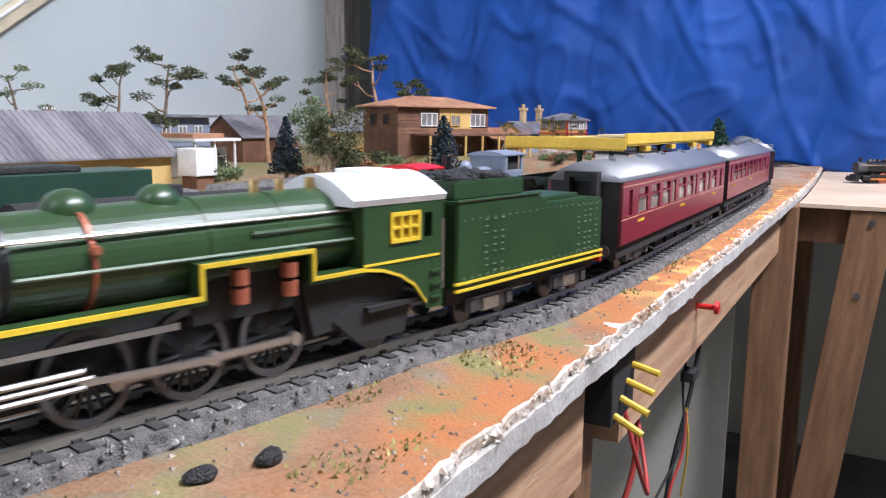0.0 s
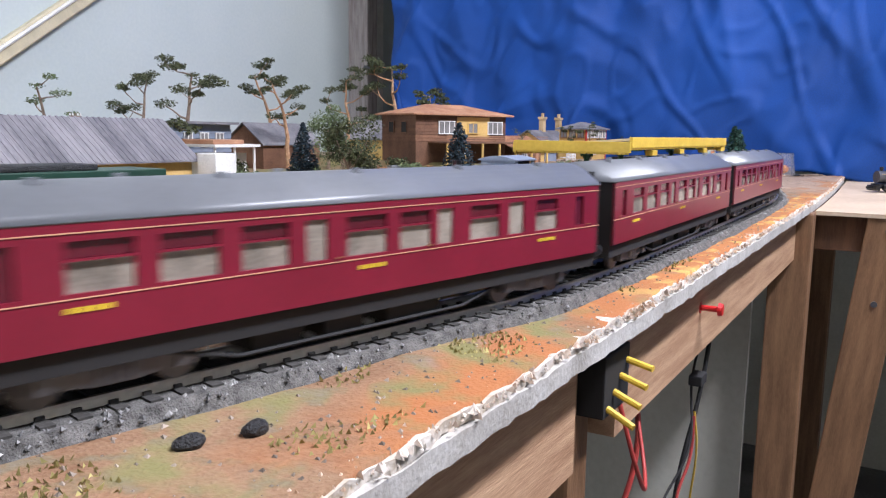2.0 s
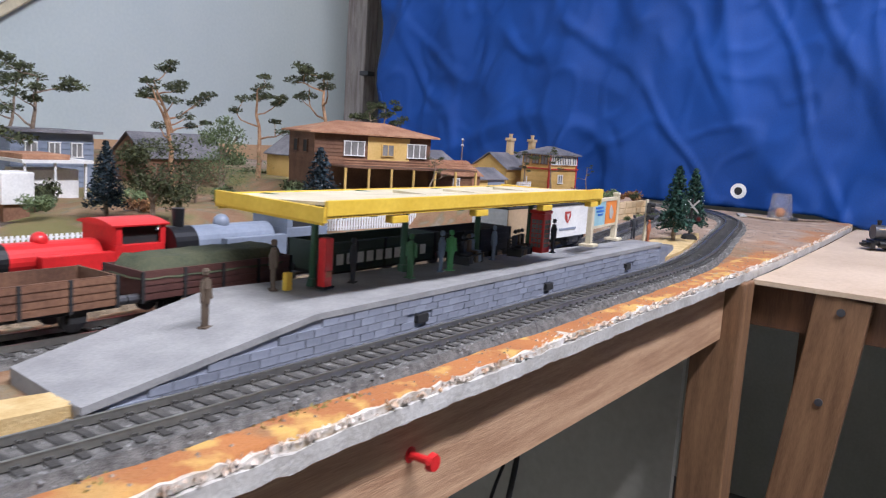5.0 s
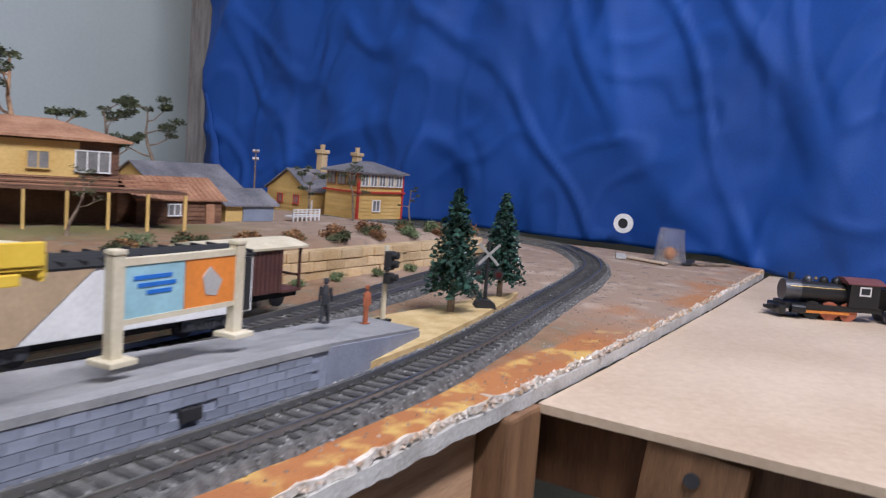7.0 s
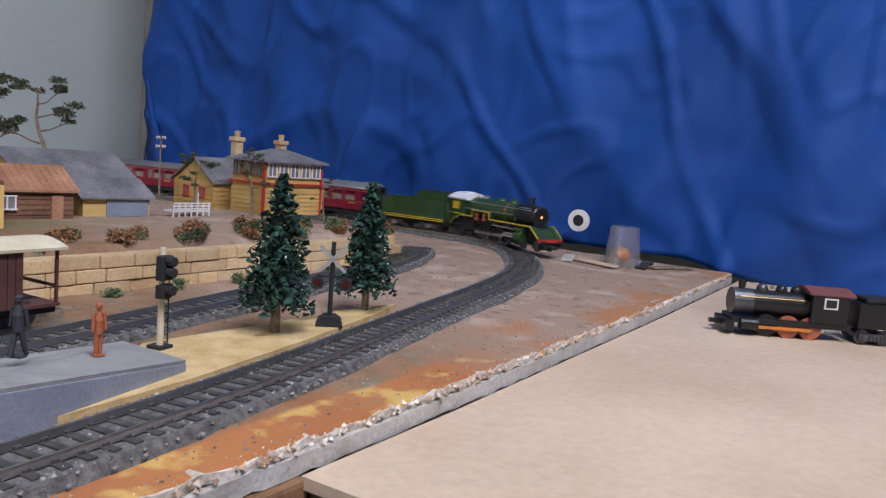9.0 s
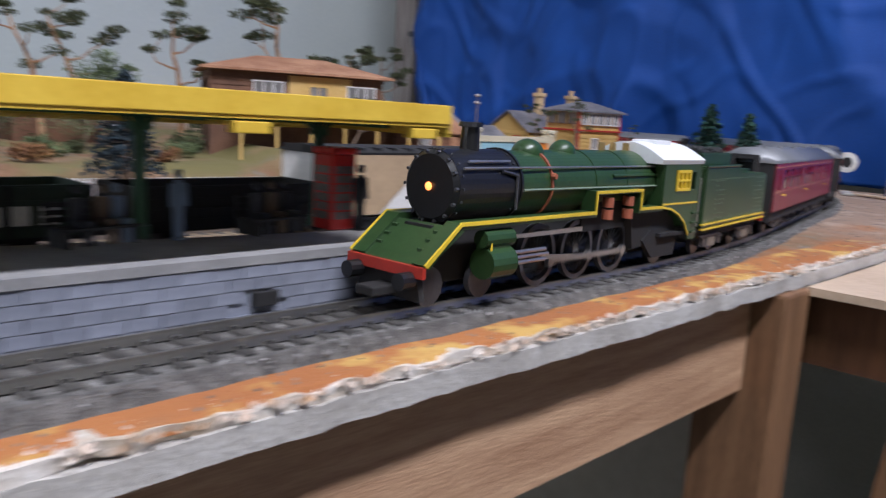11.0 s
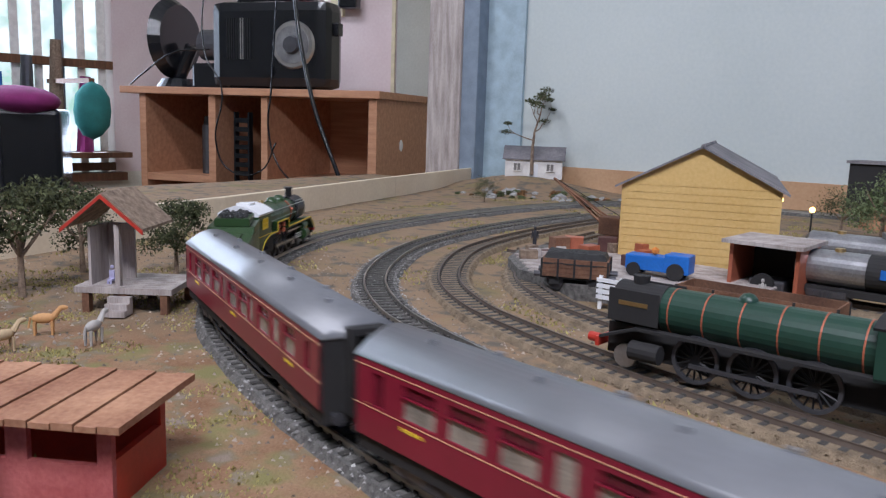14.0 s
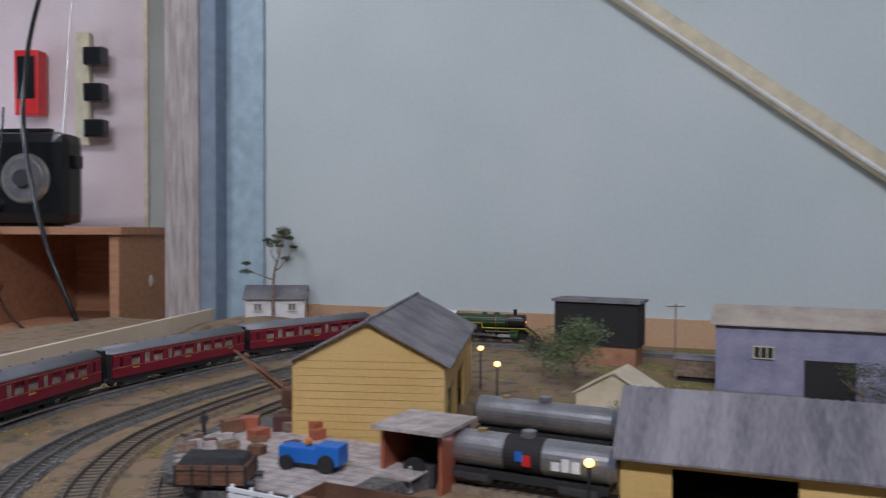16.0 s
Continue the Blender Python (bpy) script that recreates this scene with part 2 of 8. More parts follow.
def ground_material():
    m = paint("scenic_ground", (0.19, 0.095, 0.045), (0.31, 0.2, 0.115), 0.95, 35, 700, 0.8)
    nt = m.node_tree
    bsdf = nt.nodes["Principled BSDF"]
    base = bsdf.inputs["Base Color"].links[0].from_socket
    geo = nt.nodes.new("ShaderNodeNewGeometry")
    sep = nt.nodes.new("ShaderNodeSeparateXYZ")
    nt.links.new(geo.outputs["Position"], sep.inputs[0])

    def noise_mask(scale, lo, hi):
        n = nt.nodes.new("ShaderNodeTexNoise")
        n.inputs["Scale"].default_value, n.inputs["Detail"].default_value = scale, 6
        nt.links.new(geo.outputs["Position"], n.inputs["Vector"])
        r = nt.nodes.new("ShaderNodeMapRange")
        r.inputs[1].default_value, r.inputs[2].default_value = lo, hi
        nt.links.new(n.outputs[0], r.inputs[0])
        return r.outputs[0]

    def over(under, colour, mask):
        mx = nt.nodes.new("ShaderNodeMix")
        mx.data_type = "RGBA"
        nt.links.new(mask, mx.inputs["Factor"])
        nt.links.new(under, mx.inputs["A"])
        mx.inputs["B"].default_value = (*colour, 1)
        return mx.outputs["Result"]

    def band(sock, lo, hi):
        r = nt.nodes.new("ShaderNodeMapRange")
        r.inputs[1].default_value, r.inputs[2].default_value = lo, hi
        nt.links.new(sock, r.inputs[0])
        return r.outputs[0]

    def times(a, b):
        k = nt.nodes.new("ShaderNodeMath")
        k.operation = "MULTIPLY"
        nt.links.new(a, k.inputs[0])
        nt.links.new(b, k.inputs[1])
        return k.outputs[0]

    out = over(base, (0.14, 0.125, 0.05), noise_mask(60, 0.52, 0.64))
    out = over(out, (0.24, 0.19, 0.145), noise_mask(60, 0.55, 0.68))
    front = band(sep.outputs["Y"], 0.004, -0.016)
    right = band(sep.outputs["X"], 0.12, 0.22)
    edge = band(sep.outputs["Y"], -0.0085, -0.0125)
    out = over(out, (0.42, 0.165, 0.05), times(times(edge, right), noise_mask(20, 0.25, 0.42)))
    near = band(sep.outputs["X"], -0.25, -0.1)
    out = over(out, (0.37, 0.14, 0.045), times(times(front, near), noise_mask(22, 0.4, 0.56)))
    out = over(out, (0.58, 0.36, 0.1), times(times(edge, right), noise_mask(50, 0.52, 0.62)))
    out = over(out, (0.2, 0.18, 0.065), times(band(sep.outputs["X"], 0.2, 0.1), noise_mask(34, 0.52, 0.66)))
    east = band(sep.outputs["X"], 0.92, 1.02)
    out = over(out, (0.29, 0.19, 0.12), times(east, noise_mask(9, 0.3, 0.5)))
    back = band(sep.outputs["Y"], 0.30, 0.36)
    out = over(out, (0.18, 0.155, 0.055), times(back, noise_mask(14, 0.4, 0.55)))
    out = over(out, (0.34, 0.235, 0.165), times(band(sep.outputs["X"], 0.92, 1.05), band(sep.outputs["Y"], -0.05, -0.04)))
    board = band(sep.outputs["X"], 0.92, 1.05)
    out = over(out, (0.46, 0.35, 0.26), times(board, noise_mask(26, 0.52, 0.66)))
    out = over(out, (0.2, 0.15, 0.12), times(board, noise_mask(70, 0.56, 0.68)))
    out = over(out, (0.38, 0.17, 0.07), times(times(board, band(sep.outputs["Y"], 0.03, 0.0)), noise_mask(18, 0.48, 0.62)))
    west = band(sep.outputs["X"], -0.02, -0.12)
    yard = times(west, band(sep.outputs["Y"], 0.11, 0.15))
    out = over(out, (0.25, 0.17, 0.1), times(yard, noise_mask(11, 0.3, 0.5)))
    out = over(out, (0.12, 0.1, 0.075), times(yard, noise_mask(45, 0.52, 0.64)))
    nt.links.new(out, bsdf.inputs["Base Color"])
    return m


GROUND = ground_material()

# ---- builders ----


def box(bm, x0, x1, y0, y1, z0, z1, bevel=0.0):
    vs = [bm.verts.new((x, y, z)) for x in (x0, x1) for y in (y0, y1) for z in (z0, z1)]
    fs = [bm.faces.new([vs[i] for i in f]) for f in ((0, 1, 3, 2), (4, 6, 7, 5), (0, 4, 5, 1), (2, 3, 7, 6), (0, 2, 6, 4), (1, 5, 7, 3))]
    if bevel:
        es = list({e for f in fs for e in f.edges})
        bmesh.ops.bevel(bm, geom=es, offset=bevel, segments=2, affect="EDGES", profile=0.6)
    return bm


def rod(bm, a, b, r0, r1=None, seg=10, caps=True):
    a, b = Vector(a), Vector(b)
    r1 = r0 if r1 is None else r1
    d = b - a
    q = d.to_track_quat("Z", "Y").to_matrix()
    rings = []
    for p, r in ((a, r0), (b, r1)):
        rings.append([bm.verts.new(p + q @ Vector((r * math.cos(i * math.tau / seg), r * math.sin(i * math.tau / seg), 0))) for i in range(seg)])
    for i in range(seg):
        bm.faces.new((rings[0][i], rings[0][(i + 1) % seg], rings[1][(i + 1) % seg], rings[1][i]))
    if caps:
        bm.faces.new(rings[0][::-1])
        bm.faces.new(rings[1])
    return bm


def prism(bm, pts, axis, a, b):
    """Extrudes a closed outline of pairs along an axis from a to b."""
    def place(p, v):
        return {"x": (v, p[0], p[1]), "y": (p[0], v, p[1]), "z": (p[0], p[1], v)}[axis]
    va = [bm.verts.new(place(p, a)) for p in pts]
    vb = [bm.verts.new(place(p, b)) for p in pts]
    n = len(pts)
    for i in range(n):
        bm.faces.new((va[i], va[(i + 1) % n], vb[(i + 1) % n], vb[i]))
    bm.faces.new(va[::-1])
    bm.faces.new(vb)
    return bm


def ball(bm, c, r, seg=10, squash=(1, 1, 1), sub=2):
    m = Matrix.Translation(c) @ Matrix.Diagonal((r * squash[0], r * squash[1], r * squash[2], 1))
    bmesh.ops.create_icosphere(bm, subdivisions=sub, radius=1, matrix=m)
    return bm


def mesh_of(name, bm, material, smooth=False):
    bmesh.ops.recalc_face_normals(bm, faces=bm.faces)
    me = bpy.data.meshes.new(name)
    bm.to_mesh(me)
    bm.free()
    me.materials.append(material)
    if smooth:
        me.polygons.foreach_set("use_smooth", [True] * len(me.polygons))
    return me


def part(name, bm, material, parent, label="", smooth=False, at=None):
    ob = new(name, mesh_of(name, bm, material, smooth))
    ob.parent = parent
    if at is not None:
        ob.matrix_basis = at
    return tagged(ob, label)


def thing(name, label, category, at=None, group="", kind=""):
    ob = new(name)
    ob.empty_display_size = 0.01
    ob.matrix_basis = LAID @ at if at is not None else LAID
    return tagged(ob, label, category, group, kind)


def solid(name, bm, material, label, category, group="", kind="", smooth=False, at=None):
    ob = new(name, mesh_of(name, bm, material, smooth))
    ob.matrix_basis = LAID @ at if at is not None else LAID
    return tagged(ob, label, category, group, kind)


B = bmesh.new
# the goods yard end of the layout lies turned by six degrees
YARD = Matrix.Translation((0.38, -0.05, 0)) @ Matrix.Rotation(-0.105, 4, "Z") @ Matrix.Translation((-0.38, 0.05, 0))
LAID = Matrix()
rnd = random.Random(7)


def setting(name, x0, x1, y0, y1, z0, z1, material, label, category):
    return solid(name, box(B(), x0, x1, y0, y1, z0, z1), material, label, category, kind="structure")


# ---- room ----
FLOOR_Z, CEIL_Z = -0.95, 1.5
WALL_Y = 1.34
setting("floor", -3.8, 2.7, -2.7, 2.9, FLOOR_Z - 0.05, FLOOR_Z, CONCRETE, "grey concrete floor of the railway room", "floor")
setting("ceiling", -3.8, 2.7, -2.7, 2.9, CEIL_Z, CEIL_Z + 0.05, CEILING, "white painted ceiling", "ceiling")
setting("wall_north", -0.98, 2.6, WALL_Y, WALL_Y + 0.06, FLOOR_Z, CEIL_Z, WALLBLUE, "pale blue painted wall behind the layout", "wall")
setting("wall_alcove_return", -1.04, -0.98, WALL_Y, 2.3, FLOOR_Z, CEIL_Z, WALLCREAM, "cream return wall of the alcove", "wall")
setting("wall_east", 2.54, 2.6, -2.2, WALL_Y, FLOOR_Z, CEIL_Z, WALLCREAM, "cream wall behind the curtain", "wall")
setting("wall_south", -3.7, 2.54, -2.2, -2.14, FLOOR_Z, CEIL_Z, WALLCREAM, "plain cream wall", "wall")
WX = -2.95
LAID = YARD
setting("wall_alcove", -3.2, -1.2, 2.0, 2.06, FLOOR_Z, CEIL_Z, WALLCREAM, "cream painted wall behind the shelf", "wall")
setting("wall_west_low", WX - 0.06, WX, -2.6, 2.0, FLOOR_Z, -0.1, WALLCREAM, "cream wall below the window", "wall")
setting("wall_west_top", WX - 0.06, WX, -2.6, 2.0, 0.85, CEIL_Z, WALLCREAM, "cream wall above the window", "wall")
setting("wall_west_side", WX - 0.06, WX, -2.6, 0.15, -0.1, 0.85, WALLCREAM, "cream wall beside the window", "wall")
setting("wall_west_corner", WX - 0.06, WX, 1.3, 2.0, -0.1, 0.85, WALLPINK, "pale pink wall beside the window", "wall")
backdrop = solid("backdrop", box(B(), WX - 0.6, WX - 0.58, -0.6, 2.0, -0.4, 1.2), DAYGLOW, "bright garden seen outside the window", "backdrop", kind="structure")
win = thing("window_1", "window with white vertical slats, daylight behind", "window", kind="structure")
for i in range(15):
    y = 0.19 + i * 0.077
    part("slat", box(B(), WX - 0.03, WX - 0.022, y - 0.014, y + 0.014, -0.1, 0.85), BOXCARWHITE if i % 3 else POSTBLUE, win)
for z in (-0.08, 0.3, 0.82):
    part("window_bar", box(B(), WX - 0.02, WX, 0.15, 1.3, z - 0.015, z + 0.015), BROWNWOOD, win)
part("window_sill", box(B(), WX, WX + 0.05, 0.13, 1.32, -0.13, -0.1), BROWNWOOD, win)

LAID = Matrix()
post = thing("corner_post", "weathered grey timber corner post with blue-grey side", "post", kind="structure")
part("post_face", box(B(), -1.052, -0.965, WALL_Y - 0.05, WALL_Y, FLOOR_Z, CEIL_Z, 0.004), POSTWOOD, post)
part("post_side", box(B(), -0.965, -0.925, WALL_Y - 0.045, WALL_Y, FLOOR_Z, CEIL_Z, 0.003), POSTBLUE, post)
bm = B()
box(bm, -0.925, -0.835, WALL_Y - 0.008, WALL_Y, FLOOR_Z, CEIL_Z)
solid("trim", bm, plain("pale_blue_strip", (0.36, 0.47, 0.53), 0.6), "pale blue painted strip on the wall", "trim", kind="structure")
post2 = thing("corner_post", "grey painted corner post beside the blue curtain", "post", kind="structure")
part("post_face", box(B(), 1.75, 1.80, WALL_Y - 0.07, WALL_Y, FLOOR_Z, CEIL_Z, 0.004), POSTWOOD, post2)
part("post_side", box(B(), 1.80, 1.86, WALL_Y - 0.05, WALL_Y, FLOOR_Z, CEIL_Z, 0.003), BOXCARWHITE, post2)
part("catch", box(B(), 1.73, 1.76, WALL_Y - 0.1, WALL_Y - 0.07, 0.25, 0.262, 0.002), DARKSTEEL, post2)

VX, VZ = 0.55, 0.105


def batten(x1, z1):
    a, b = Vector((VX, WALL_Y - 0.012, VZ)), Vector((x1, WALL_Y - 0.012, z1))
    n = Vector((-(b - a).z, 0, (b - a).x)).normalized() * 0.017
    t = thing("wall_batten", "cream painted diagonal batten nailed to the wall", "batten", group="wall battens")
    bm = B()
    prism(bm, [((a - n).x, (a - n).z), ((b - n).x, (b - n).z), ((b + n).x, (b + n).z), ((a + n).x, (a + n).z)], "y", WALL_Y - 0.022, WALL_Y - 0.001)
    bmesh.ops.bevel(bm, geom=bm.edges[:], offset=0.003, segments=1, affect="EDGES")
    part("board", bm, BATTEN, t)
    bm = B()
    rod(bm, a + n * 0.5 + Vector((0, -0.012, 0)), b + n * 0.5 + Vector((0, -0.012, 0)), 0.004, seg=6)
    part("bead", bm, BOXCARWHITE, t)


batten(-0.70, 1.06)
batten(1.70, 0.92)

# blue curtain: one folded sheet with an eyelet
cur = thing("curtain", "creased royal blue cloth curtain with a metal eyelet", "curtain")
me = bpy.data.meshes.new("cloth")
NY, NZ = 430, 230
vs, fs = [], []
for i in range(NY + 1):
    for j in range(NZ + 1):
        y, z = 1.03 - i * 2.6 / NY, 0.004 + (j / NZ) * 1.4
        if y < 0.05:
            z -= (0.05 - y) * 0.16
        edge = max(0.0, 1 - (z / 0.25)) * 0.07
        fold = 0.010 * math.sin(y * 17 + 1.2 * math.sin(z * 3.1)) * (0.35 + z) + 0.006 * math.sin(y * 41 + z * 6)
        cre = 0.024 * abs(noise.noise((y * 3.2, z * 2.6, 4.0))) + 0.015 * abs(noise.noise((y * 7 + z * 4, z * 5 - y * 3, 9.0)))
        cre -= 0.009 * max(0.0, 1 - 6 * abs(noise.noise((y * 3.4 + z * 2.4, z * 1.5 - y * 1.3, 21.0)))) + 0.007 * max(0.0, 1 - 9 * abs(noise.noise((y * 7.5 - z * 3.0, z * 3.4 + y * 1.6, 33.0))))
        cre -= 0.0035 * max(0.0, 1 - 6 * abs(noise.noise((y * 13 + z * 7, z * 8 - y * 5, 51.0)))) + 0.0016 * noise.noise((y * 30, z * 26, 60.0))
        sag = -0.02 * math.exp(-((y - 0.55 + z * 0.2) * 9) ** 2)
        vs.append((1.56 + fold * 0.8 + cre - 0.02 + sag, y - edge * (1 if i == 0 else 0) + (0.03 * z if i < 3 else 0), z))
for i in range(NY):
    for j in range(NZ):
        a = i * (NZ + 1) + j
        fs.append((a, a + 1, a + NZ + 2, a + NZ + 1))
me.from_pydata(vs, [], fs)
me.materials.append(CURTAINBLUE)
me.polygons.foreach_set("use_smooth", [True] * len(me.polygons))
cloth = new("cloth", me)
cloth.parent = cur
sm = cloth.modifiers.new("thick", "SOLIDIFY")
sm.thickness = 0.002
ring = B()
for i in range(24):
    a0, a1 = i * math.tau / 24, (i + 1) * math.tau / 24
    q = [(1.520, 0.174 + r * math.cos(a), 0.036 + r * math.sin(a)) for a, r in ((a0, 0.007), (a1, 0.007), (a1, 0.0135), (a0, 0.0135))]
    ring.faces.new([ring.verts.new(p) for p in q])
    q2 = [(x + 0.004, y, z) for x, y, z in q]
    ring.faces.new([ring.verts.new(p) for p in q2])
part("eyelet", ring, BOXCARWHITE, cur, "pale metal eyelet ring")
part("eyelet_hole", rod(B(), (1.521, 0.174, 0.036), (1.524, 0.174, 0.036), 0.0075, seg=16), MATTBLACK, cur)

# ---- baseboard, ground, table ----
EDGE = [(-1.25, -0.031), (0.9, -0.032), (1.2, -0.026), (1.5, -0.016)]


def edge_y(x):
    for (a, ya), (b, yb) in zip(EDGE, EDGE[1:]):
        if a <= x <= b:
            return ya + (yb - ya) * (x - a) / (b - a)
    return EDGE[-1][1]


def edge_rough(x):
    return edge_y(x) + 0.0014 * noise.noise((x * 60, 0, 2)) + 0.0008 * noise.noise((x * 190, 3, 2))


def terrain(x, y):
    z = 0.0012 * noise.noise((x * 14, y * 14, 0)) + 0.0005 * noise.noise((x * 70, y * 70, 3))
    s = min(1.0, max(0.0, (y - 0.215) / 0.02)) * min(1.0, max(0.0, (x - 0.74) / 0.03)) * min(1.0, max(0.0, (1.21 - x) / 0.03))
    z += 0.027 * s
    s2 = min(1.0, max(0.0, (y - 0.31) / 0.06)) * min(1.0, max(0.0, (x - 0.36) / 0.1)) * min(1.0, max(0.0, (0.78 - x) / 0.04)) * min(1.0, max(0.0, (1.05 - y) / 0.06))
    z += 0.018 * s2
    s3 = math.exp(-(((x + 0.79) / 0.13) ** 2 + ((y - 1.27) / 0.1) ** 2)) * 0.03
    return z + s3


me = bpy.data.meshes.new("ground")
NX, NYY = 420, 110
vs, fs = [], []
for i in range(NX + 1):
    x = -1.25 + 2.75 * i / NX
    y0 = edge_rough(x)
    for j in range(NYY + 1):
        f = (j / NYY) ** 1.7
        y = y0 + (WALL_Y - 0.002 - y0) * f
        z = terrain(x, y)
        if j == 0:
            z = -0.003 + 0.001 * noise.noise((x * 80, 1, 5))
        vs.append((x, y, z))
for i in range(NX):
    for j in range(NYY):
        a = i * (NYY + 1) + j
        fs.append((a, a + NYY + 1, a + NYY + 2, a + 1))
me.from_pydata(vs, [], fs)
me.materials.append(GROUND)
me.polygons.foreach_set("use_smooth", [True] * len(me.polygons))
tagged(new("ground", me), "scenic ground of orange earth, grass and gravel", "ground", kind="structure")

table = thing("layout_table", "timber layout table with chipped white board edge", "table")


def strip_along(z0, z1, off0, off1, x0, x1, n, rough):
    bm = B()
    prev = None
    for i in range(n + 1):
        x = x0 + (x1 - x0) * i / n
        y = edge_y(x)
        j = rough * noise.noise((x * 90, z1 * 300, 1))
        j2 = rough * noise.noise((x * 130, z0 * 300, 7))
        cur4 = [bm.verts.new(p) for p in ((x, y + off0 + j, z0 + j2), (x, y + off0 + j * 0.7, z1 + j2), (x, y + off1, z1), (x, y + off1, z0))]
        if prev:
            for k in range(4):
                bm.faces.new((prev[k], prev[(k + 1) % 4], cur4[(k + 1) % 4], cur4[k]))
        else:
            bm.faces.new(cur4)
        prev = cur4
    bm.faces.new(prev[::-1])
    return bm


part("board_edge", strip_along(-0.0115, -0.0045, -0.0025, 0.02, -1.25, 1.5, 500, 0.0011), WHITEEDGE, table, "chipped white fibreboard edge")
part("plaster_edge", strip_along(-0.0046, -0.0012, -0.001, 0.012, -1.25, 1.5, 700, 0.0022), CHALK, table, "flaking plaster edge")
for x0, x1, z0 in ((-1.25, 0.107, -0.062), (0.157, 0.772, -0.064)):
    part("front_beam", strip_along(z0, -0.012, 0.010, 0.036, x0, x1, 60, 0.0), PINE, table)
part("board", prism(B(), [(-1.25, -0.015), (0.9, -0.015), (1.5, 0.0), (1.5, 1.33), (-1.25, 1.33)], "z", -0.0114, -0.0046), WHITEEDGE, table)
part("cross_beam", box(B(), 0.823, 0.84, -0.6, -0.005, -0.056, -0.016), BROWNWOOD, table)
part("cross_beam", box(B(), 0.776, 0.806, 0.006, 0.9, -0.062, -0.012), BROWNWOOD, table)


def leg(x, y, w, d, top, lean=0.0, mat=LEGWOOD):
    bm = box(B(), -w / 2, w / 2, -d / 2, d / 2, FLOOR_Z - top, 0, 0.002)
    part("leg", bm, mat, table, at=pose(x, y, top, lean, 0, 0))


leg(0.791, -0.017, 0.034, 0.042, -0.012)
leg(0.127, 0.006, 0.022, 0.045, -0.012)
leg(0.815, -0.112, 0.014, 0.045, -0.0165, 6)
leg(0.87, 0.35, 0.04, 0.04, -0.012)
leg(1.4, 0.0, 0.04, 0.04, -0.012)
leg(0.95, -0.5, 0.04, 0.04, -0.0165, 0, BROWNWOOD)
leg(-0.9, -0.05, 0.04, 0.04, -0.012)
leg(-0.9, 1.2, 0.04, 0.04, -0.012)
leg(1.4, 1.2, 0.04, 0.04, -0.012)
for x, y, z in ((0.8075, -0.111, -0.029), (0.8075, -0.103, -0.111)):
    part("screw", rod(B(), (x - 0.0005, y, z), (x - 0.002, y, z), 0.0035, seg=12), DARKSTEEL, table)
setting("panel", 0.845, 0.855, 0.03, 0.8, FLOOR_Z, -0.07, WALLCREAM, "grey painted panel under the table", "panel")
ply = solid("plywood_sheet", prism(B(), [(0.805, -0.0365), (0.807, -0.62), (1.9, -0.62), (1.9, -0.004), (1.505, -0.0205), (1.2, -0.0305), (0.9, -0.0365)], "z", -0.0155, -0.011), PLY, "bare plywood sheet beside the layout", "board")

# ---- track plan ----
CORNERS = [(0.63, 0.0), (0.5, 0.0), (0.38, 0.0), (0.27, 0.0005), (0.2, 0.002), (0.118, 0.008), (0.045, 0.0225), (-0.029, 0.0385), (-0.1, 0.055), (-0.19, 0.081), (-0.286, 0.119), (-0.381, 0.171), (-0.473, 0.256), (-0.542, 0.364), (-0.589, 0.485), (-0.609, 0.627), (-0.609, 0.778), (-0.593, 0.927), (-0.559, 1.055), (-0.498, 1.159), (-0.401, 1.219), (-0.269, 1.235), (-0.05, 1.23), (0.3, 1.2), (0.65, 1.19), (1.0, 1.18), (1.2, 1.12), (1.36, 0.98), (1.43, 0.8), (1.45, 0.6), (1.45, 0.4), (1.443, 0.29), (1.415, 0.217), (1.335, 0.153), (1.245, 0.108), (1.16, 0.083), (1.06, 0.062), (0.96, 0.042), (0.87, 0.024), (0.8, 0.012), (0.72, 0.003)]


def closed_curve(pts, steps=12):
    out, n = [], len(pts)
    for i in range(n):
        p0, p1, p2, p3 = (Vector((*pts[(i + k) % n], 0)) for k in (-1, 0, 1, 2))
        for s in range(steps):
            t = s / steps
            out.append(0.5 * (2 * p1 + (p2 - p0) * t + (2 * p0 - 5 * p1 + 4 * p2 - p3) * t * t + (3 * p1 - p0 - 3 * p2 + p3) * t ** 3))
    return out


LINE = closed_curve(CORNERS)
CUM = [0.0]
for a, b in zip(LINE, LINE[1:] + LINE[:1]):
    CUM.append(CUM[-1] + (b - a).length)
LOOP = CUM[-1]
CUMA = np.array(CUM)
LXY = np.array([(p.x, p.y) for p in LINE + LINE[:1]])


def on_line(s):
    s = s % LOOP
    return float(np.interp(s, CUMA, LXY[:, 0])), float(np.interp(s, CUMA, LXY[:, 1]))


def direction(s):
    a, b = on_line(s - 0.004), on_line(s + 0.004)
    d = Vector((b[0] - a[0], b[1] - a[1]))
    return d.normalized()


def offset_line(off, s0, s1, step=0.01):
    out = []
    n = max(2, int((s1 - s0) / step))
    for i in range(n + 1):
        s = s0 + (s1 - s0) * i / n
        x, y = on_line(s)
        d = direction(s)
        out.append(Vector((x + d.y * off, y - d.x * off, 0)))
    return out


RAIL_Z = 0.007


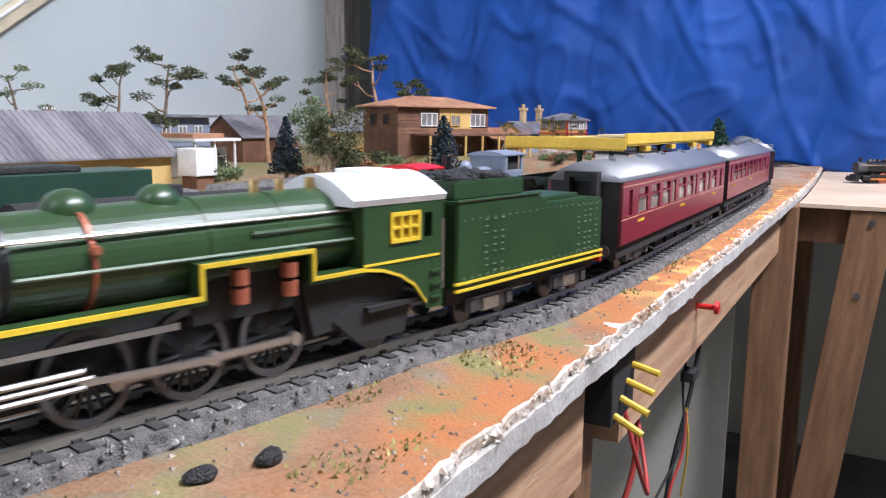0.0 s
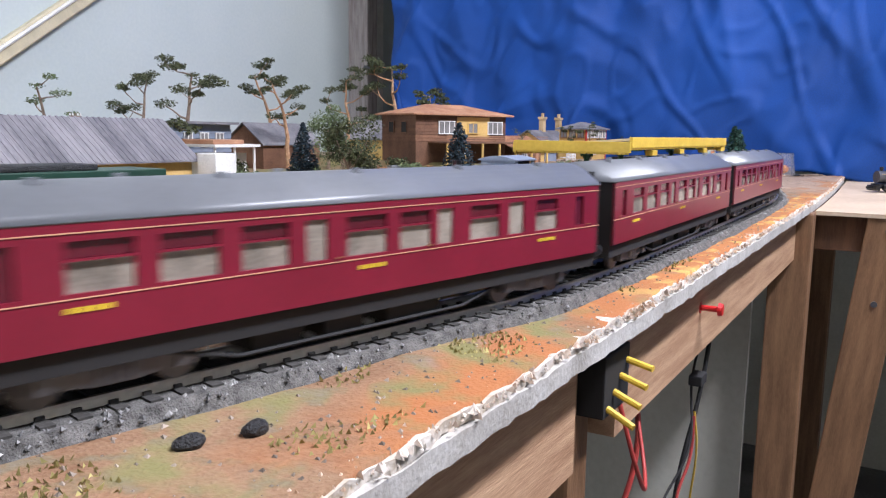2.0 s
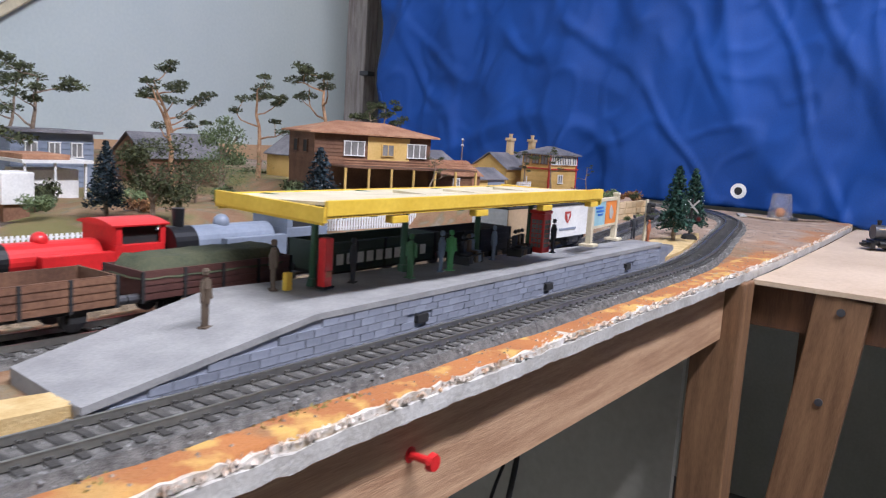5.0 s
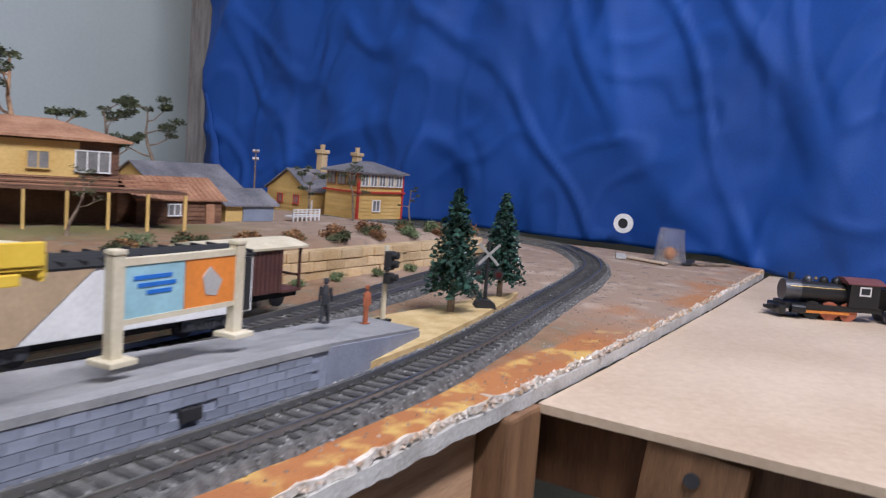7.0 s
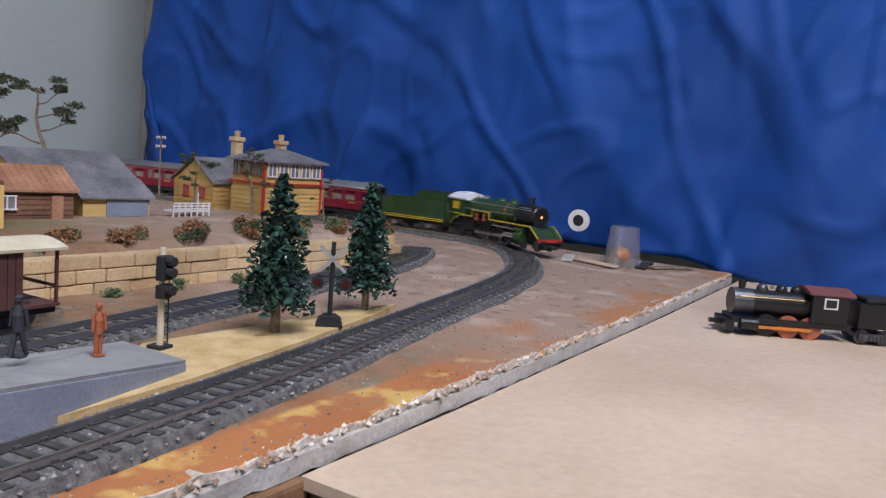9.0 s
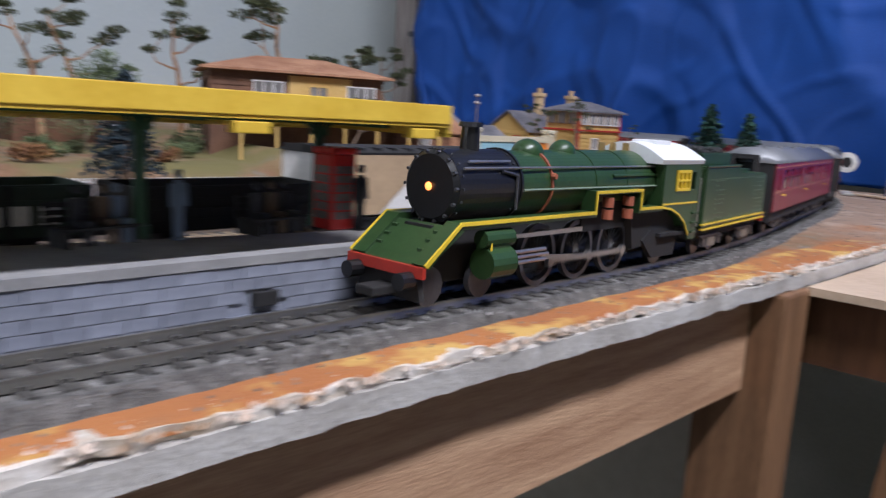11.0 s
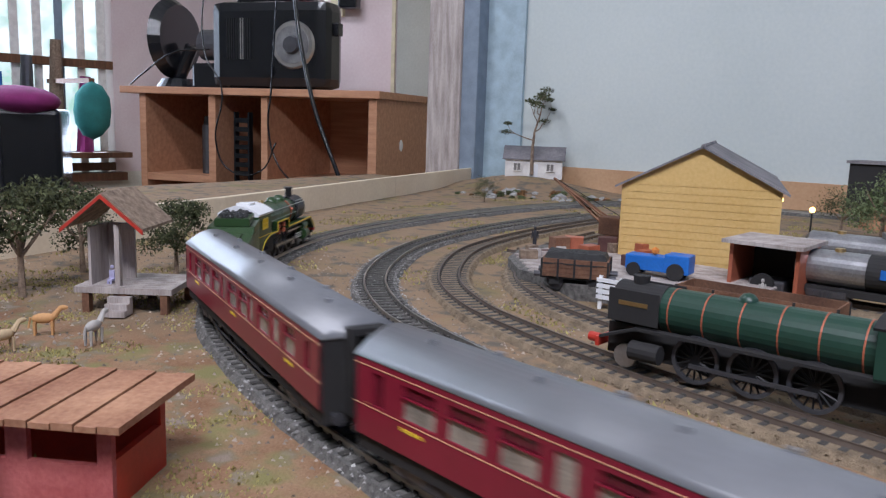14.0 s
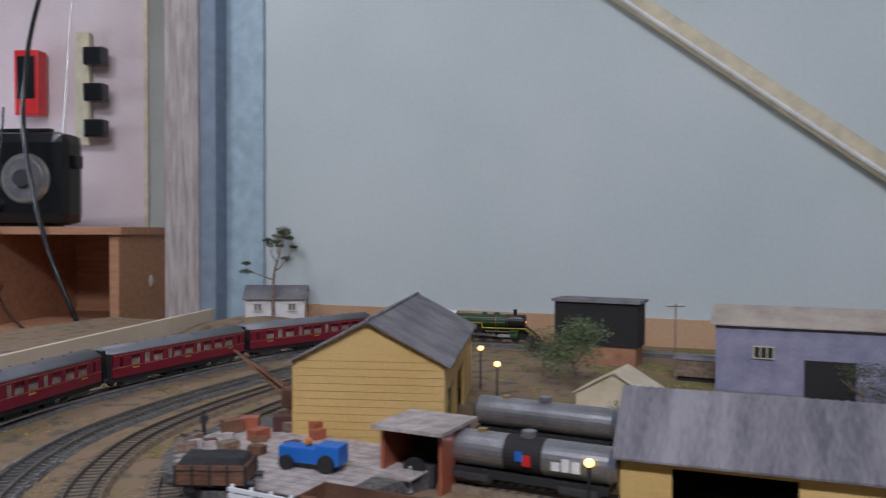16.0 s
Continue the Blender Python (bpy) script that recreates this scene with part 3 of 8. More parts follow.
def ribbon(bm, pts, section):
    prev = None
    for i, p in enumerate(pts):
        a, b = pts[max(0, i - 1)], pts[min(len(pts) - 1, i + 1)]
        d = (b - a).normalized()
        nrm = Vector((-d.y, d.x, 0))
        curv = [bm.verts.new(p + nrm * o + Vector((0, 0, z))) for o, z in section]
        if prev:
            for k in range(len(section)):
                bm.faces.new((prev[k], prev[(k + 1) % len(section)], curv[(k + 1) % len(section)], curv[k]))
        else:
            bm.faces.new(curv)
        prev = curv
    bm.faces.new(prev[::-1])
    return bm


sleeper_bm = B()
box(sleeper_bm, -0.0017, 0.0017, -0.0145, 0.0145, 0, 0.0019)
for sgn in (-1, 1):
    box(sleeper_bm, -0.0011, 0.0011, sgn * 0.0082 - 0.0018, sgn * 0.0082 + 0.0018, 0.0019, 0.0028)
SLEEPER_ME = mesh_of("sleeper", sleeper_bm, SLEEPER)


def track(pts, label, sleepers, rng, z0=0.0025, light=False):
    t = thing("railway_track", label, "track", group="railway tracks")
    part("ballast", ribbon(B(), pts, [(-0.0205, -0.002), (-0.0165, z0 + (0.0017 if light else 0.0013)), (0.0165, z0 + (0.0017 if light else 0.0013)), (0.0205, -0.002)]), SIDINGBALLAST if light else BALLAST, t)
    for sgn in (-1, 1):
        o = sgn * 0.0085
        part("rail", ribbon(B(), pts, [(o - 0.0009, z0 + 0.0018), (o - 0.0005, RAIL_Z - 0.0008), (o - 0.0006, RAIL_Z), (o + 0.0006, RAIL_Z), (o + 0.0005, RAIL_Z - 0.0008), (o + 0.0009, z0 + 0.0018)]), RAIL if not light else RAILSIDE, t)
    pitch = 0.0085
    acc, last, k = 0.0, pts[0], 0
    rest = B()
    for p in pts[1:]:
        seg = (p - last).length
        while acc <= seg:
            c = last.lerp(p, acc / seg)
            d = (p - last).normalized()
            m = Matrix.Translation((c.x, c.y, z0)) @ Matrix.Rotation(math.atan2(d.y, d.x) + rng.uniform(-0.02, 0.02), 4, "Z")
            if sleepers(c) and k < 300:
                ob = new("sleeper", SLEEPER_ME)
                ob.parent, ob.matrix_basis, k = t, m, k + 1
            else:
                vs = [rest.verts.new(m @ Vector(v)) for v in ((-0.0017, -0.0145, 0), (0.0017, -0.0145, 0), (0.0017, 0.0145, 0), (-0.0017, 0.0145, 0), (-0.0017, -0.0145, 0.0019), (0.0017, -0.0145, 0.0019), (0.0017, 0.0145, 0.0019), (-0.0017, 0.0145, 0.0019))]
                for f in ((4, 5, 6, 7), (0, 1, 5, 4), (1, 2, 6, 5), (2, 3, 7, 6), (3, 0, 4, 7)):
                    rest.faces.new([vs[q] for q in f])
            acc += pitch
        acc -= seg
        last = p
    if len(rest.verts):
        tagged(part("far_sleepers", rest, SLEEPER, t), kind="stuff")
    else:
        rest.free()
    # loose stones along both shoulders
    verts, faces = [], []
    for _ in range(int(len(pts) * 26)):
        i = rng.randrange(len(pts) - 1)
        p = pts[i].lerp(pts[i + 1], rng.random())
        d = (pts[i + 1] - pts[i]).normalized()
        o = rng.choice((-1, 1)) * rng.uniform(0.0105, 0.0205) if rng.random() < 0.75 else rng.uniform(-0.008, 0.008)
        c = p + Vector((-d.y, d.x, 0)) * o
        r = rng.uniform(0.0005, 0.0012)
        z = z0 + 0.0012 - max(0, abs(o) - 0.0165) * 0.55
        b0 = len(verts)
        for v in ((1, 0, 0), (-0.4, 0.9, 0), (-0.5, -0.8, 0.1), (0.1, 0.1, 0.9)):
            verts.append((c.x + r * (v[0] + rng.uniform(-.3, .3)), c.y + r * (v[1] + rng.uniform(-.3, .3)), z + r * v[2]))
        faces += [(b0, b0 + 1, b0 + 3), (b0 + 1, b0 + 2, b0 + 3), (b0 + 2, b0, b0 + 3)]
    me = bpy.data.meshes.new("ballast_stones")
    me.from_pydata(verts, [], faces)
    me.materials.append(SIDINGBALLAST if light else BALLASTSTONE)
    st = new("ballast_stones", me)
    st.parent = t
    tagged(st, kind="stuff")
    return t


trng = random.Random(3)
track(offset_line(0, 0, LOOP, 0.012), "main line track with dark sleepers on grey ballast", lambda c: c.y < 0.26 and -0.5 < c.x < 1.3, trng)
track(offset_line(0.108, -0.75, 0.63 + 1.25), "inner yard track on grey ballast", lambda c: c.x < -0.05, trng)
track(offset_line(0.168, -0.25, 0.63 + 1.2), "yard siding track half buried in ballast", lambda c: c.x < -0.05, trng, light=True)
track(offset_line(0.232, 0.05, 0.63 + 1.05), "rusty yard siding track in grass", lambda c: c.x < -0.1, trng, light=True)
track([YARD @ Vector((-0.45 + 0.02 * i, 0.46, 0)) for i in range(44)], "goods yard siding track", lambda c: False, trng, light=True)
track([YARD @ Vector((-0.25 + 0.02 * i, 0.565, 0)) for i in range(12)], "goods yard siding track", lambda c: False, trng, light=True)
track([Vector((0.2 + 0.02 * i, 0.20, 0)) for i in range(26)], "siding track behind the platform", lambda c: False, trng, light=True)

# ---- rolling stock ----


def wheel_part(parent, name, x, y, r, mat=BLACK, spokes=0, width=0.0022):
    """A wheel with tyre, hub and spokes, in its own space, its axle along y."""
    w = part(name, rod(B(), (0, -0.0006, 0), (0, 0.0006, 0), r * 0.22, seg=10), mat, parent, at=pose(x, y, r))
    bm = B()
    seg = 24
    prof = [(r * 0.84, -width / 2), (r, -width / 2), (r, width / 2), (r * 0.84, width / 2)]
    rings = [[bm.verts.new((a * math.cos(i * math.tau / seg), o, a * math.sin(i * math.tau / seg))) for i in range(seg)] for a, o in prof]
    for k in range(4):
        for i in range(seg):
            bm.faces.new((rings[k][i], rings[k][(i + 1) % seg], rings[(k + 1) % 4][(i + 1) % seg], rings[(k + 1) % 4][i]))
    part("tyre", bm, DARKSTEEL, w)
    bm = B()
    if spokes:
        for i in range(spokes):
            a = i * math.tau / spokes
            rod(bm, (r * 0.18 * math.cos(a), 0, r * 0.18 * math.sin(a)), (r * 0.87 * math.cos(a), 0, r * 0.87 * math.sin(a)), r * 0.055, r * 0.04, 6)
    else:
        rod(bm, (0, -width * 0.3, 0), (0, width * 0.3, 0), r * 0.85, seg=20)
    part("spokes" if spokes else "wheel_disc", bm, mat, w)
    return w


def bogie(parent, x, wheelbase, r, label=""):
    b = part("bogie", box(B(), -wheelbase / 2 - r * 0.7, wheelbase / 2 + r * 0.7, -0.009, 0.009, r * 0.9, r * 1.5), BLACK, parent, label, at=pose(x, 0, 0))
    for sgn in (-1, 1):
        bm = B()
        y = sgn * 0.0125
        prism(bm, [(-wheelbase / 2 - 0.004, r * 0.75), (-wheelbase / 2 + 0.004, r * 0.75), (-0.005, r * 0.55), (0.005, r * 0.55), (wheelbase / 2 - 0.004, r * 0.75), (wheelbase / 2 + 0.004, r * 0.75), (wheelbase / 2 + 0.004, r * 1.5), (-wheelbase / 2 - 0.004, r * 1.5)], "y", y - 0.001, y + 0.001)
        for k in (-1, 1):
            box(bm, k * wheelbase / 2 - 0.002, k * wheelbase / 2 + 0.002, y - 0.0018, y + 0.0018, r * 0.7, r * 1.35)
        part("side_frame", bm, DARKSTEEL, b)
        for k in range(4):
            part("spring", rod(B(), (-0.004 + k * 0.0027, y + sgn * 0.0012, r * 0.65), (-0.004 + k * 0.0027, y + sgn * 0.0012, r * 1.3), 0.0009, seg=6), DARKSTEEL if not label else STEEL, b)
        for k in (-1, 1):
            bm = rod(B(), (k * wheelbase / 2, sgn * 0.0075, r), (k * wheelbase / 2, sgn * 0.0098, r), r, seg=20)
            part("wheel", bm, DARKSTEEL, b)
    return b


def arch(w, z0, z1, n=10, flat=0.0):
    """The outline of a curved roof, from side to side."""
    return [(-w / 2 + w * i / n, z0 + (z1 - z0) * math.sin(math.pi * (flat + (1 - 2 * flat) * i / n))) for i in range(n + 1)]


COACH_L = 0.244


def coach(label):
    t = thing("passenger_coach", label, "coach", group="passenger coaches")
    hw, z0, ze = 0.0172, 0.0145, 0.0428
    L = COACH_L / 2
    wins = [(-0.1075, 0.006), (-0.085, 0.014), (-0.066, 0.009), (-0.048, 0.016), (-0.0275, 0.0075), (-0.0135, 0.014), (0.007, 0.016), (0.026, 0.0075), (0.043, 0.015), (0.065, 0.016), (0.087, 0.016), (0.1085, 0.006)]
    wz0, wz1 = 0.0268, 0.0385
    for sgn in (-1, 1):
        y0, y1 = sorted((sgn * hw, sgn * (hw - 0.0012)))
        bm = B()
        box(bm, -L, L, y0, y1, z0, wz0)
        box(bm, -L, L, y0, y1, wz1, ze)
        edges = [-L] + [e for c, w in wins for e in (c - w / 2, c + w / 2)] + [L]
        for i in range(0, len(edges), 2):
            box(bm, edges[i], edges[i + 1], y0, y1, wz0, wz1)
        side = part("side_panel", bm, MAROON, t)
        for c, w in wins:
            if w > 0.01:
                part("window_frame", box(B(), c - w / 2, c + w / 2, y0 - 0.0002 if sgn < 0 else y1 - 0.0004, y0 + 0.0004 if sgn < 0 else y1 + 0.0002, 0.0340, 0.0346), MAROON, side)
                part("vent_pane", box(B(), c - w / 2, c + w / 2, sgn * (hw - 0.001) - 0.0001, sgn * (hw - 0.001) + 0.0001, 0.0346, wz1), COACHDARK, side)
            part("pane", box(B(), c - w / 2, c + w / 2, sgn * (hw - 0.0009) - 0.0001, sgn * (hw - 0.0009) + 0.0001, wz0, 0.0342 if w > 0.01 else wz1), COACHGLASS if w > 0.007 else COACHDARK, side)
        for z in (0.0256, 0.0402):
            part("lining", box(B(), -L, L, sgn * hw - 0.0002, sgn * hw + 0.0002, z, z + 0.00028), LININGPALE, side, "thin yellow lining")
        for c in (-0.09, 0.0, 0.085):
            bm = B()
            for k in range(4):
                box(bm, c + k * 0.0028, c + k * 0.0028 + 0.002, sgn * hw - 0.00025, sgn * hw + 0.00025, 0.0226, 0.0238)
            part("lettering", bm, YELLOW, side, "small yellow lettering")
        for c in (-0.114, 0.114, -0.02, 0.018):
            part("door_handle", box(B(), c - 0.0008, c + 0.0008, sgn * hw - 0.0005, sgn * hw + 0.0005, 0.0268, 0.0272), BRASS, side)
    for sgn in (-1, 1):
        x0, x1 = sorted((sgn * L, sgn * (L - 0.0015)))
        bm = prism(B(), [(-hw, z0), (hw, z0)] + [(-a, b) for a, b in arch(2 * hw, ze, 0.0508, 10)], "x", x0, x1)
        end = part("end_panel", bm, MATTBLACK, t, "black gangway end")
        xa, xb = sorted((sgn * L, sgn * (L + 0.0065)))
        bm = B()
        for y0, y1, za, zb in ((-0.0075, -0.005, 0.013, 0.0445), (0.005, 0.0075, 0.013, 0.0445), (-0.0075, 0.0075, 0.0445, 0.047)):
            box(bm, xa, xb, y0, y1, za, zb)
        part("gangway", bm, MATTBLACK, end)
        for k in (-1, 1):
            bm = rod(B(), (sgn * L, k * 0.0115, 0.0125), (sgn * (L + 0.005), k * 0.0115, 0.0125), 0.0009, seg=8)
            rod(bm, (sgn * (L + 0.005), k * 0.0115, 0.0125), (sgn * (L + 0.0058), k * 0.0115, 0.0125), 0.0026, seg=12)
            part("buffer", bm, DARKSTEEL, end)
        part("coupling", box(B(), *sorted((sgn * L, sgn * (L + 0.009))), -0.003, 0.003, 0.007, 0.0085), DARKSTEEL, t)
    roof = prism(B(), arch(2 * hw + 0.0006, ze, 0.0512, 14) + [(hw, ze - 0.0004), (-hw, ze - 0.0004)], "x", -L - 0.0005, L + 0.0005)
    rf = part("roof", roof, ROOFGREY, t, "grey curved roof", smooth=True)
    for k in range(9):
        x = -0.096 + k * 0.024
        part("roof_vent", rod(B(), (x, 0.004 * (-1) ** k, 0.0503), (x, 0.004 * (-1) ** k, 0.0519), 0.0018, 0.0014, 8), ROOFGREY, rf)
    part("interior", box(B(), -L + 0.003, L - 0.003, -0.012, 0.012, 0.0155, 0.0275), CREAMSEAT, t, "cream seats seen through the windows")
    bm = B()
    box(bm, -L, L, -0.0155, 0.0155, 0.0085, z0)
    for x0, x1 in ((-0.03, -0.005), (0.005, 0.02), (0.028, 0.045)):
        box(bm, x0, x1, -0.013, 0.013, 0.003, 0.0086)
    for y in (-0.014, 0.014):
        rod(bm, (-0.06, y, 0.0085), (-0.04, y, 0.0035), 0.0006, seg=6)
        rod(bm, (-0.04, y, 0.0035), (0.05, y, 0.0035), 0.0006, seg=6)
        rod(bm, (0.05, y, 0.0035), (0.07, y, 0.0085), 0.0006, seg=6)
    part("underframe", bm, MATTBLACK, t)
    for x in (-0.083, 0.083):
        bogie(t, x, 0.034, 0.0063)
    return t


def tender():
    t = thing("tender", "green tender with yellow lining, rivets and coal", "tender")
    hw, L = 0.0165, 0.059
    bm = prism(B(), [(-L, 0.014), (L, 0.014), (L, 0.0425), (-0.0, 0.0425), (-0.006, 0.038), (-L, 0.038)], "y", -hw, hw)
    bmesh.ops.bevel(bm, geom=bm.edges[:], offset=0.0007, segments=2, affect="EDGES")
    body = part("body", bm, GREEN, t)
    bm = prism(B(), [(0.006, 0.0424), (0.056, 0.0424), (0.056, 0.0485), (0.006, 0.0485)], "y", -0.0128, 0.0128)
    bmesh.ops.bevel(bm, geom=bm.edges[:], offset=0.0006, segments=2, affect="EDGES")
    part("coal_box", bm, GREEN, t)
    rr = random.Random(5)
    bm = B()
    for _ in range(90):
        ball(bm, (rr.uniform(0.01, 0.052), rr.uniform(-0.0105, 0.0105), 0.0480 + rr.uniform(0, 0.0018)), rr.uniform(0.0012, 0.0024), sub=1)
    part("coal", bm, COAL, t)
    for sgn in (-1, 1):
        bm = B()
        for x in (-0.0525, -0.0465, -0.0415, -0.0355, 0.034, 0.0285, 0.04):
            for k in range(9):
                z = 0.018 + k * 0.0022
                if (k * 7 + int(x * 9000)) % 5:
                    box(bm, x - 0.0009, x + 0.0007, sgn * hw - 0.0004, sgn * hw + 0.0004, z, z + 0.0004)
        for k in range(22):
            x = -0.055 + k * 0.0052
            box(bm, x, x + 0.0006, sgn * hw - 0.0003, sgn * hw + 0.0003, 0.0362, 0.0368)
            box(bm, x, x + 0.0006, sgn * hw - 0.0003, sgn * hw + 0.0003, 0.0172, 0.0178)
        # rivets in the lightened green, their highlights painted in
        part("rivets", bm, GLINTGREEN, body)
        for z in (0.0133, 0.0156):
            part("lining", box(B(), -L - 0.001, L + 0.001, sgn * hw - 0.0006, sgn * hw + 0.0006, z, z + 0.0008), YELLOW, t, "yellow lining")
        part("top_rail", rod(B(), (0.0, sgn * hw, 0.0427), (L, sgn * hw, 0.0427), 0.0006, seg=6), GREEN, body)
    part("hatch", box(B(), -0.05, -0.012, -0.009, 0.009, 0.038, 0.0398, 0.0004), GREEN, t)
    for k in range(6):
        part("ladder_rung", box(B(), -L - 0.0012, -L, -0.012, -0.006, 0.018 + k * 0.0033, 0.0187 + k * 0.0033), GREEN, t)
    part("buffer_beam", box(B(), -L - 0.0015, -L + 0.001, -hw, hw, 0.0112, 0.0152), RED, t)
    part("frame", box(B(), -L, L, -0.0125, 0.0125, 0.0085, 0.0138), MATTBLACK, t)
    part("coupling", box(B(), -L - 0.009, -L, -0.003, 0.003, 0.007, 0.0085), DARKSTEEL, t)
    part("drawbar", box(B(), L, L + 0.014, -0.003, 0.003, 0.008, 0.0095), DARKSTEEL, t)
    for x in (-0.034, 0.031):
        bogie(t, x, 0.026, 0.0063, "black bogie with brass springs")
    return t


DRIVERS = []


def locomotive():
    """Local x points forward, z up from the rail."""
    t = thing("steam_locomotive", "green steam locomotive with yellow lining and white cab roof", "locomotive")
    zb, rb = 0.0362, 0.0122
    bm = rod(B(), (-0.037, 0, zb), (0.02, 0, zb), rb * 1.02, rb * 1.0, 48)
    rod(bm, (0.02, 0, zb), (0.061, 0, zb), rb, rb * 0.94, 48)
    boiler = part("boiler", bm, GREEN, t, smooth=False)
    bm = rod(B(), (0.061, 0, zb), (0.094, 0, zb), rb * 0.98, seg=48)
    smoke = part("smokebox", bm, BLACK, t, "gloss black smokebox")
    bm = rod(B(), (0.094, 0, zb), (0.0955, 0, zb), rb * 0.96, rb * 0.84, 48)
    part("smokebox_door", bm, BLACK, smoke)
    bm = B()
    for i in range(14):
        a = i * math.tau / 14
        rod(bm, (0.0942, rb * 0.92 * math.cos(a), zb + rb * 0.92 * math.sin(a)), (0.0956, rb * 0.92 * math.cos(a), zb + rb * 0.92 * math.sin(a)), 0.0006, seg=6)
    part("door_dogs", bm, DARKSTEEL, smoke)
    part("headlamp", ball(B(), (0.0960, 0.0, zb), 0.0014, squash=(0.5, 1, 1)), HEADGLOW, smoke, "glowing orange headlamp")
    bm = rod(B(), (0.0763, 0, zb + rb * 0.9), (0.0763, 0, zb + rb + 0.0070), 0.0034, 0.0031, 16)
    rod(bm, (0.0763, 0, zb + rb + 0.0070), (0.0763, 0, zb + rb + 0.0085), 0.0043, 0.0039, 16)
    part("chimney", bm, BLACK, smoke)
    for x, r in ((0.0425, 0.0066), (0.0195, 0.0060)):
        bm = B()
        bmesh.ops.create_uvsphere(bm, u_segments=16, v_segments=10, radius=1, matrix=Matrix.Translation((x, 0, zb + rb * 0.86)) @ Matrix.Diagonal((r, r * 0.9, 0.0055, 1)))
        part("dome", bm, GREEN, boiler, smooth=True)
    for x in (-0.010, -0.019, -0.030):
        bm = rod(B(), (x, 0, zb + rb * 0.95), (x, 0, zb + rb + 0.0032), 0.0015, 0.0013, 10)
        part("safety_valve", bm, BRASS if x < -0.005 else GREEN, boiler)
    for x in (0.061, 0.0425, 0.012, -0.012, -0.034):
        bm = B()
        rod(bm, (x - 0.0005, 0, zb), (x + 0.0005, 0, zb), rb * 1.03, seg=48)
        part("boiler_band", bm, COPPER if abs(x - 0.0425) < 0.001 else (BLACK if x > 0.05 else GREEN), boiler)
    for sgn in (-1, 1):
        y = sgn * 0.0158
        part("handrail", rod(B(), (-0.038, sgn * rb * 0.93, zb + 0.0065), (0.092, sgn * rb * 0.93, zb + 0.0065), 0.00045, seg=6), STEEL, boiler)
        part("pipe", rod(B(), (-0.036, sgn * rb * 1.0, zb + 0.003), (0.0, sgn * rb * 1.0, zb + 0.003), 0.0007, seg=6), GREEN, boiler)
        bm = rod(B(), (0.064, sgn * rb * 0.99, zb + 0.004), (0.064, sgn * rb * 0.99, zb - 0.0075), 0.0006, seg=6)
        rod(bm, (0.064, sgn * rb * 0.99, zb + 0.004), (0.072, sgn * rb * 0.94, zb + 0.0055), 0.0006, seg=6)
        part("steam_pipe", bm, DARKSTEEL, smoke)
        for rx in (0.0635, 0.0925):
            bm = B()
            for k in range(9):
                ang = math.pi * (0.06 + 0.11 * k) - math.pi / 2
                rod(bm, (rx, sgn * rb * 0.975 * math.cos(ang), zb + rb * 0.975 * math.sin(ang)), (rx, sgn * rb * 1.02 * math.cos(ang), zb + rb * 1.02 * math.sin(ang)), 0.00045, seg=5)
            part("rivet_row", bm, DARKSTEEL, smoke)
        part("ejector_pipe", rod(B(), (-0.036, sgn * rb * 1.03, zb - 0.0015), (0.06, sgn * rb * 1.0, zb - 0.001), 0.0005, seg=6), GLINTGREEN, boiler)
        part("feed_clack", rod(B(), (0.0425, sgn * rb * 0.97, zb + 0.0035), (0.0425, sgn * rb * 1.12, zb + 0.0035), 0.0013, 0.001, 8), COPPER, boiler)
        part("pipe", rod(B(), (0.066, sgn * rb * 0.8, zb + 0.0085), (0.088, sgn * rb * 0.8, zb + 0.0085), 0.0005, seg=6), STEEL, smoke)
        # running board with raised section over the pump and swept tail
        y0, y1 = sorted((sgn * 0.0105, sgn * 0.0166))
        bm = B()
        box(bm, 0.0186, 0.098, y0, y1, 0.0245, 0.0265)
        box(bm, -0.037, -0.0168, y0, y1, 0.0245, 0.0265)
        prism(bm, [(0.098, 0.0245), (0.098, 0.0265), (0.1135, 0.0148), (0.1115, 0.0135)], "y", y0, y1)
        box(bm, -0.0168, 0.0186, y0, y1, 0.0328, 0.0342)
        box(bm, 0.0174, 0.0188, y0, y1, 0.0245, 0.0342)
        box(bm, -0.0170, -0.0156, y0, y1, 0.0245, 0.0342)
        run = part("running_board", bm, GREEN, t)
        bm = B()
        ya, yb = sorted((sgn * 0.0164, sgn * 0.0171))
        box(bm, 0.0186, 0.098, ya, yb, 0.0256, 0.0268)
        box(bm, -0.036, -0.0168, ya, yb, 0.0256, 0.0267)
        box(bm, -0.0170, 0.0188, ya, yb, 0.0332, 0.0343)
        box(bm, 0.0180, 0.0190, ya, yb, 0.0256, 0.0343)
        box(bm, -0.0173, -0.0163, ya, yb, 0.0256, 0.0343)
        prism(bm, [(0.098, 0.0255), (0.098, 0.0268), (0.1142, 0.0150), (0.1130, 0.0140)], "y", ya, yb)
        pts = [(-0.036, 0.0256), (-0.044, 0.0246), (-0.0515, 0.0222), (-0.058, 0.0186), (-0.0635, 0.0125)]
        for (xa, za), (xb, zb2) in zip(pts, pts[1:]):
            prism(bm, [(xa, za), (xa, za + 0.0009), (xb + 0.0002, zb2 + 0.0009), (xb, zb2)], "y", ya, yb)
        part("lining", bm, YELLOW, run, "yellow edge lining")
        bm = B()
        for x, z in ((-0.010, 0.0295), (-0.010, 0.0245), (0.006, 0.0295), (0.006, 0.0248)):
            rod(bm, (x, sgn * 0.0145, z - 0.0019), (x, sgn * 0.0145, z + 0.0019), 0.0023, seg=10)
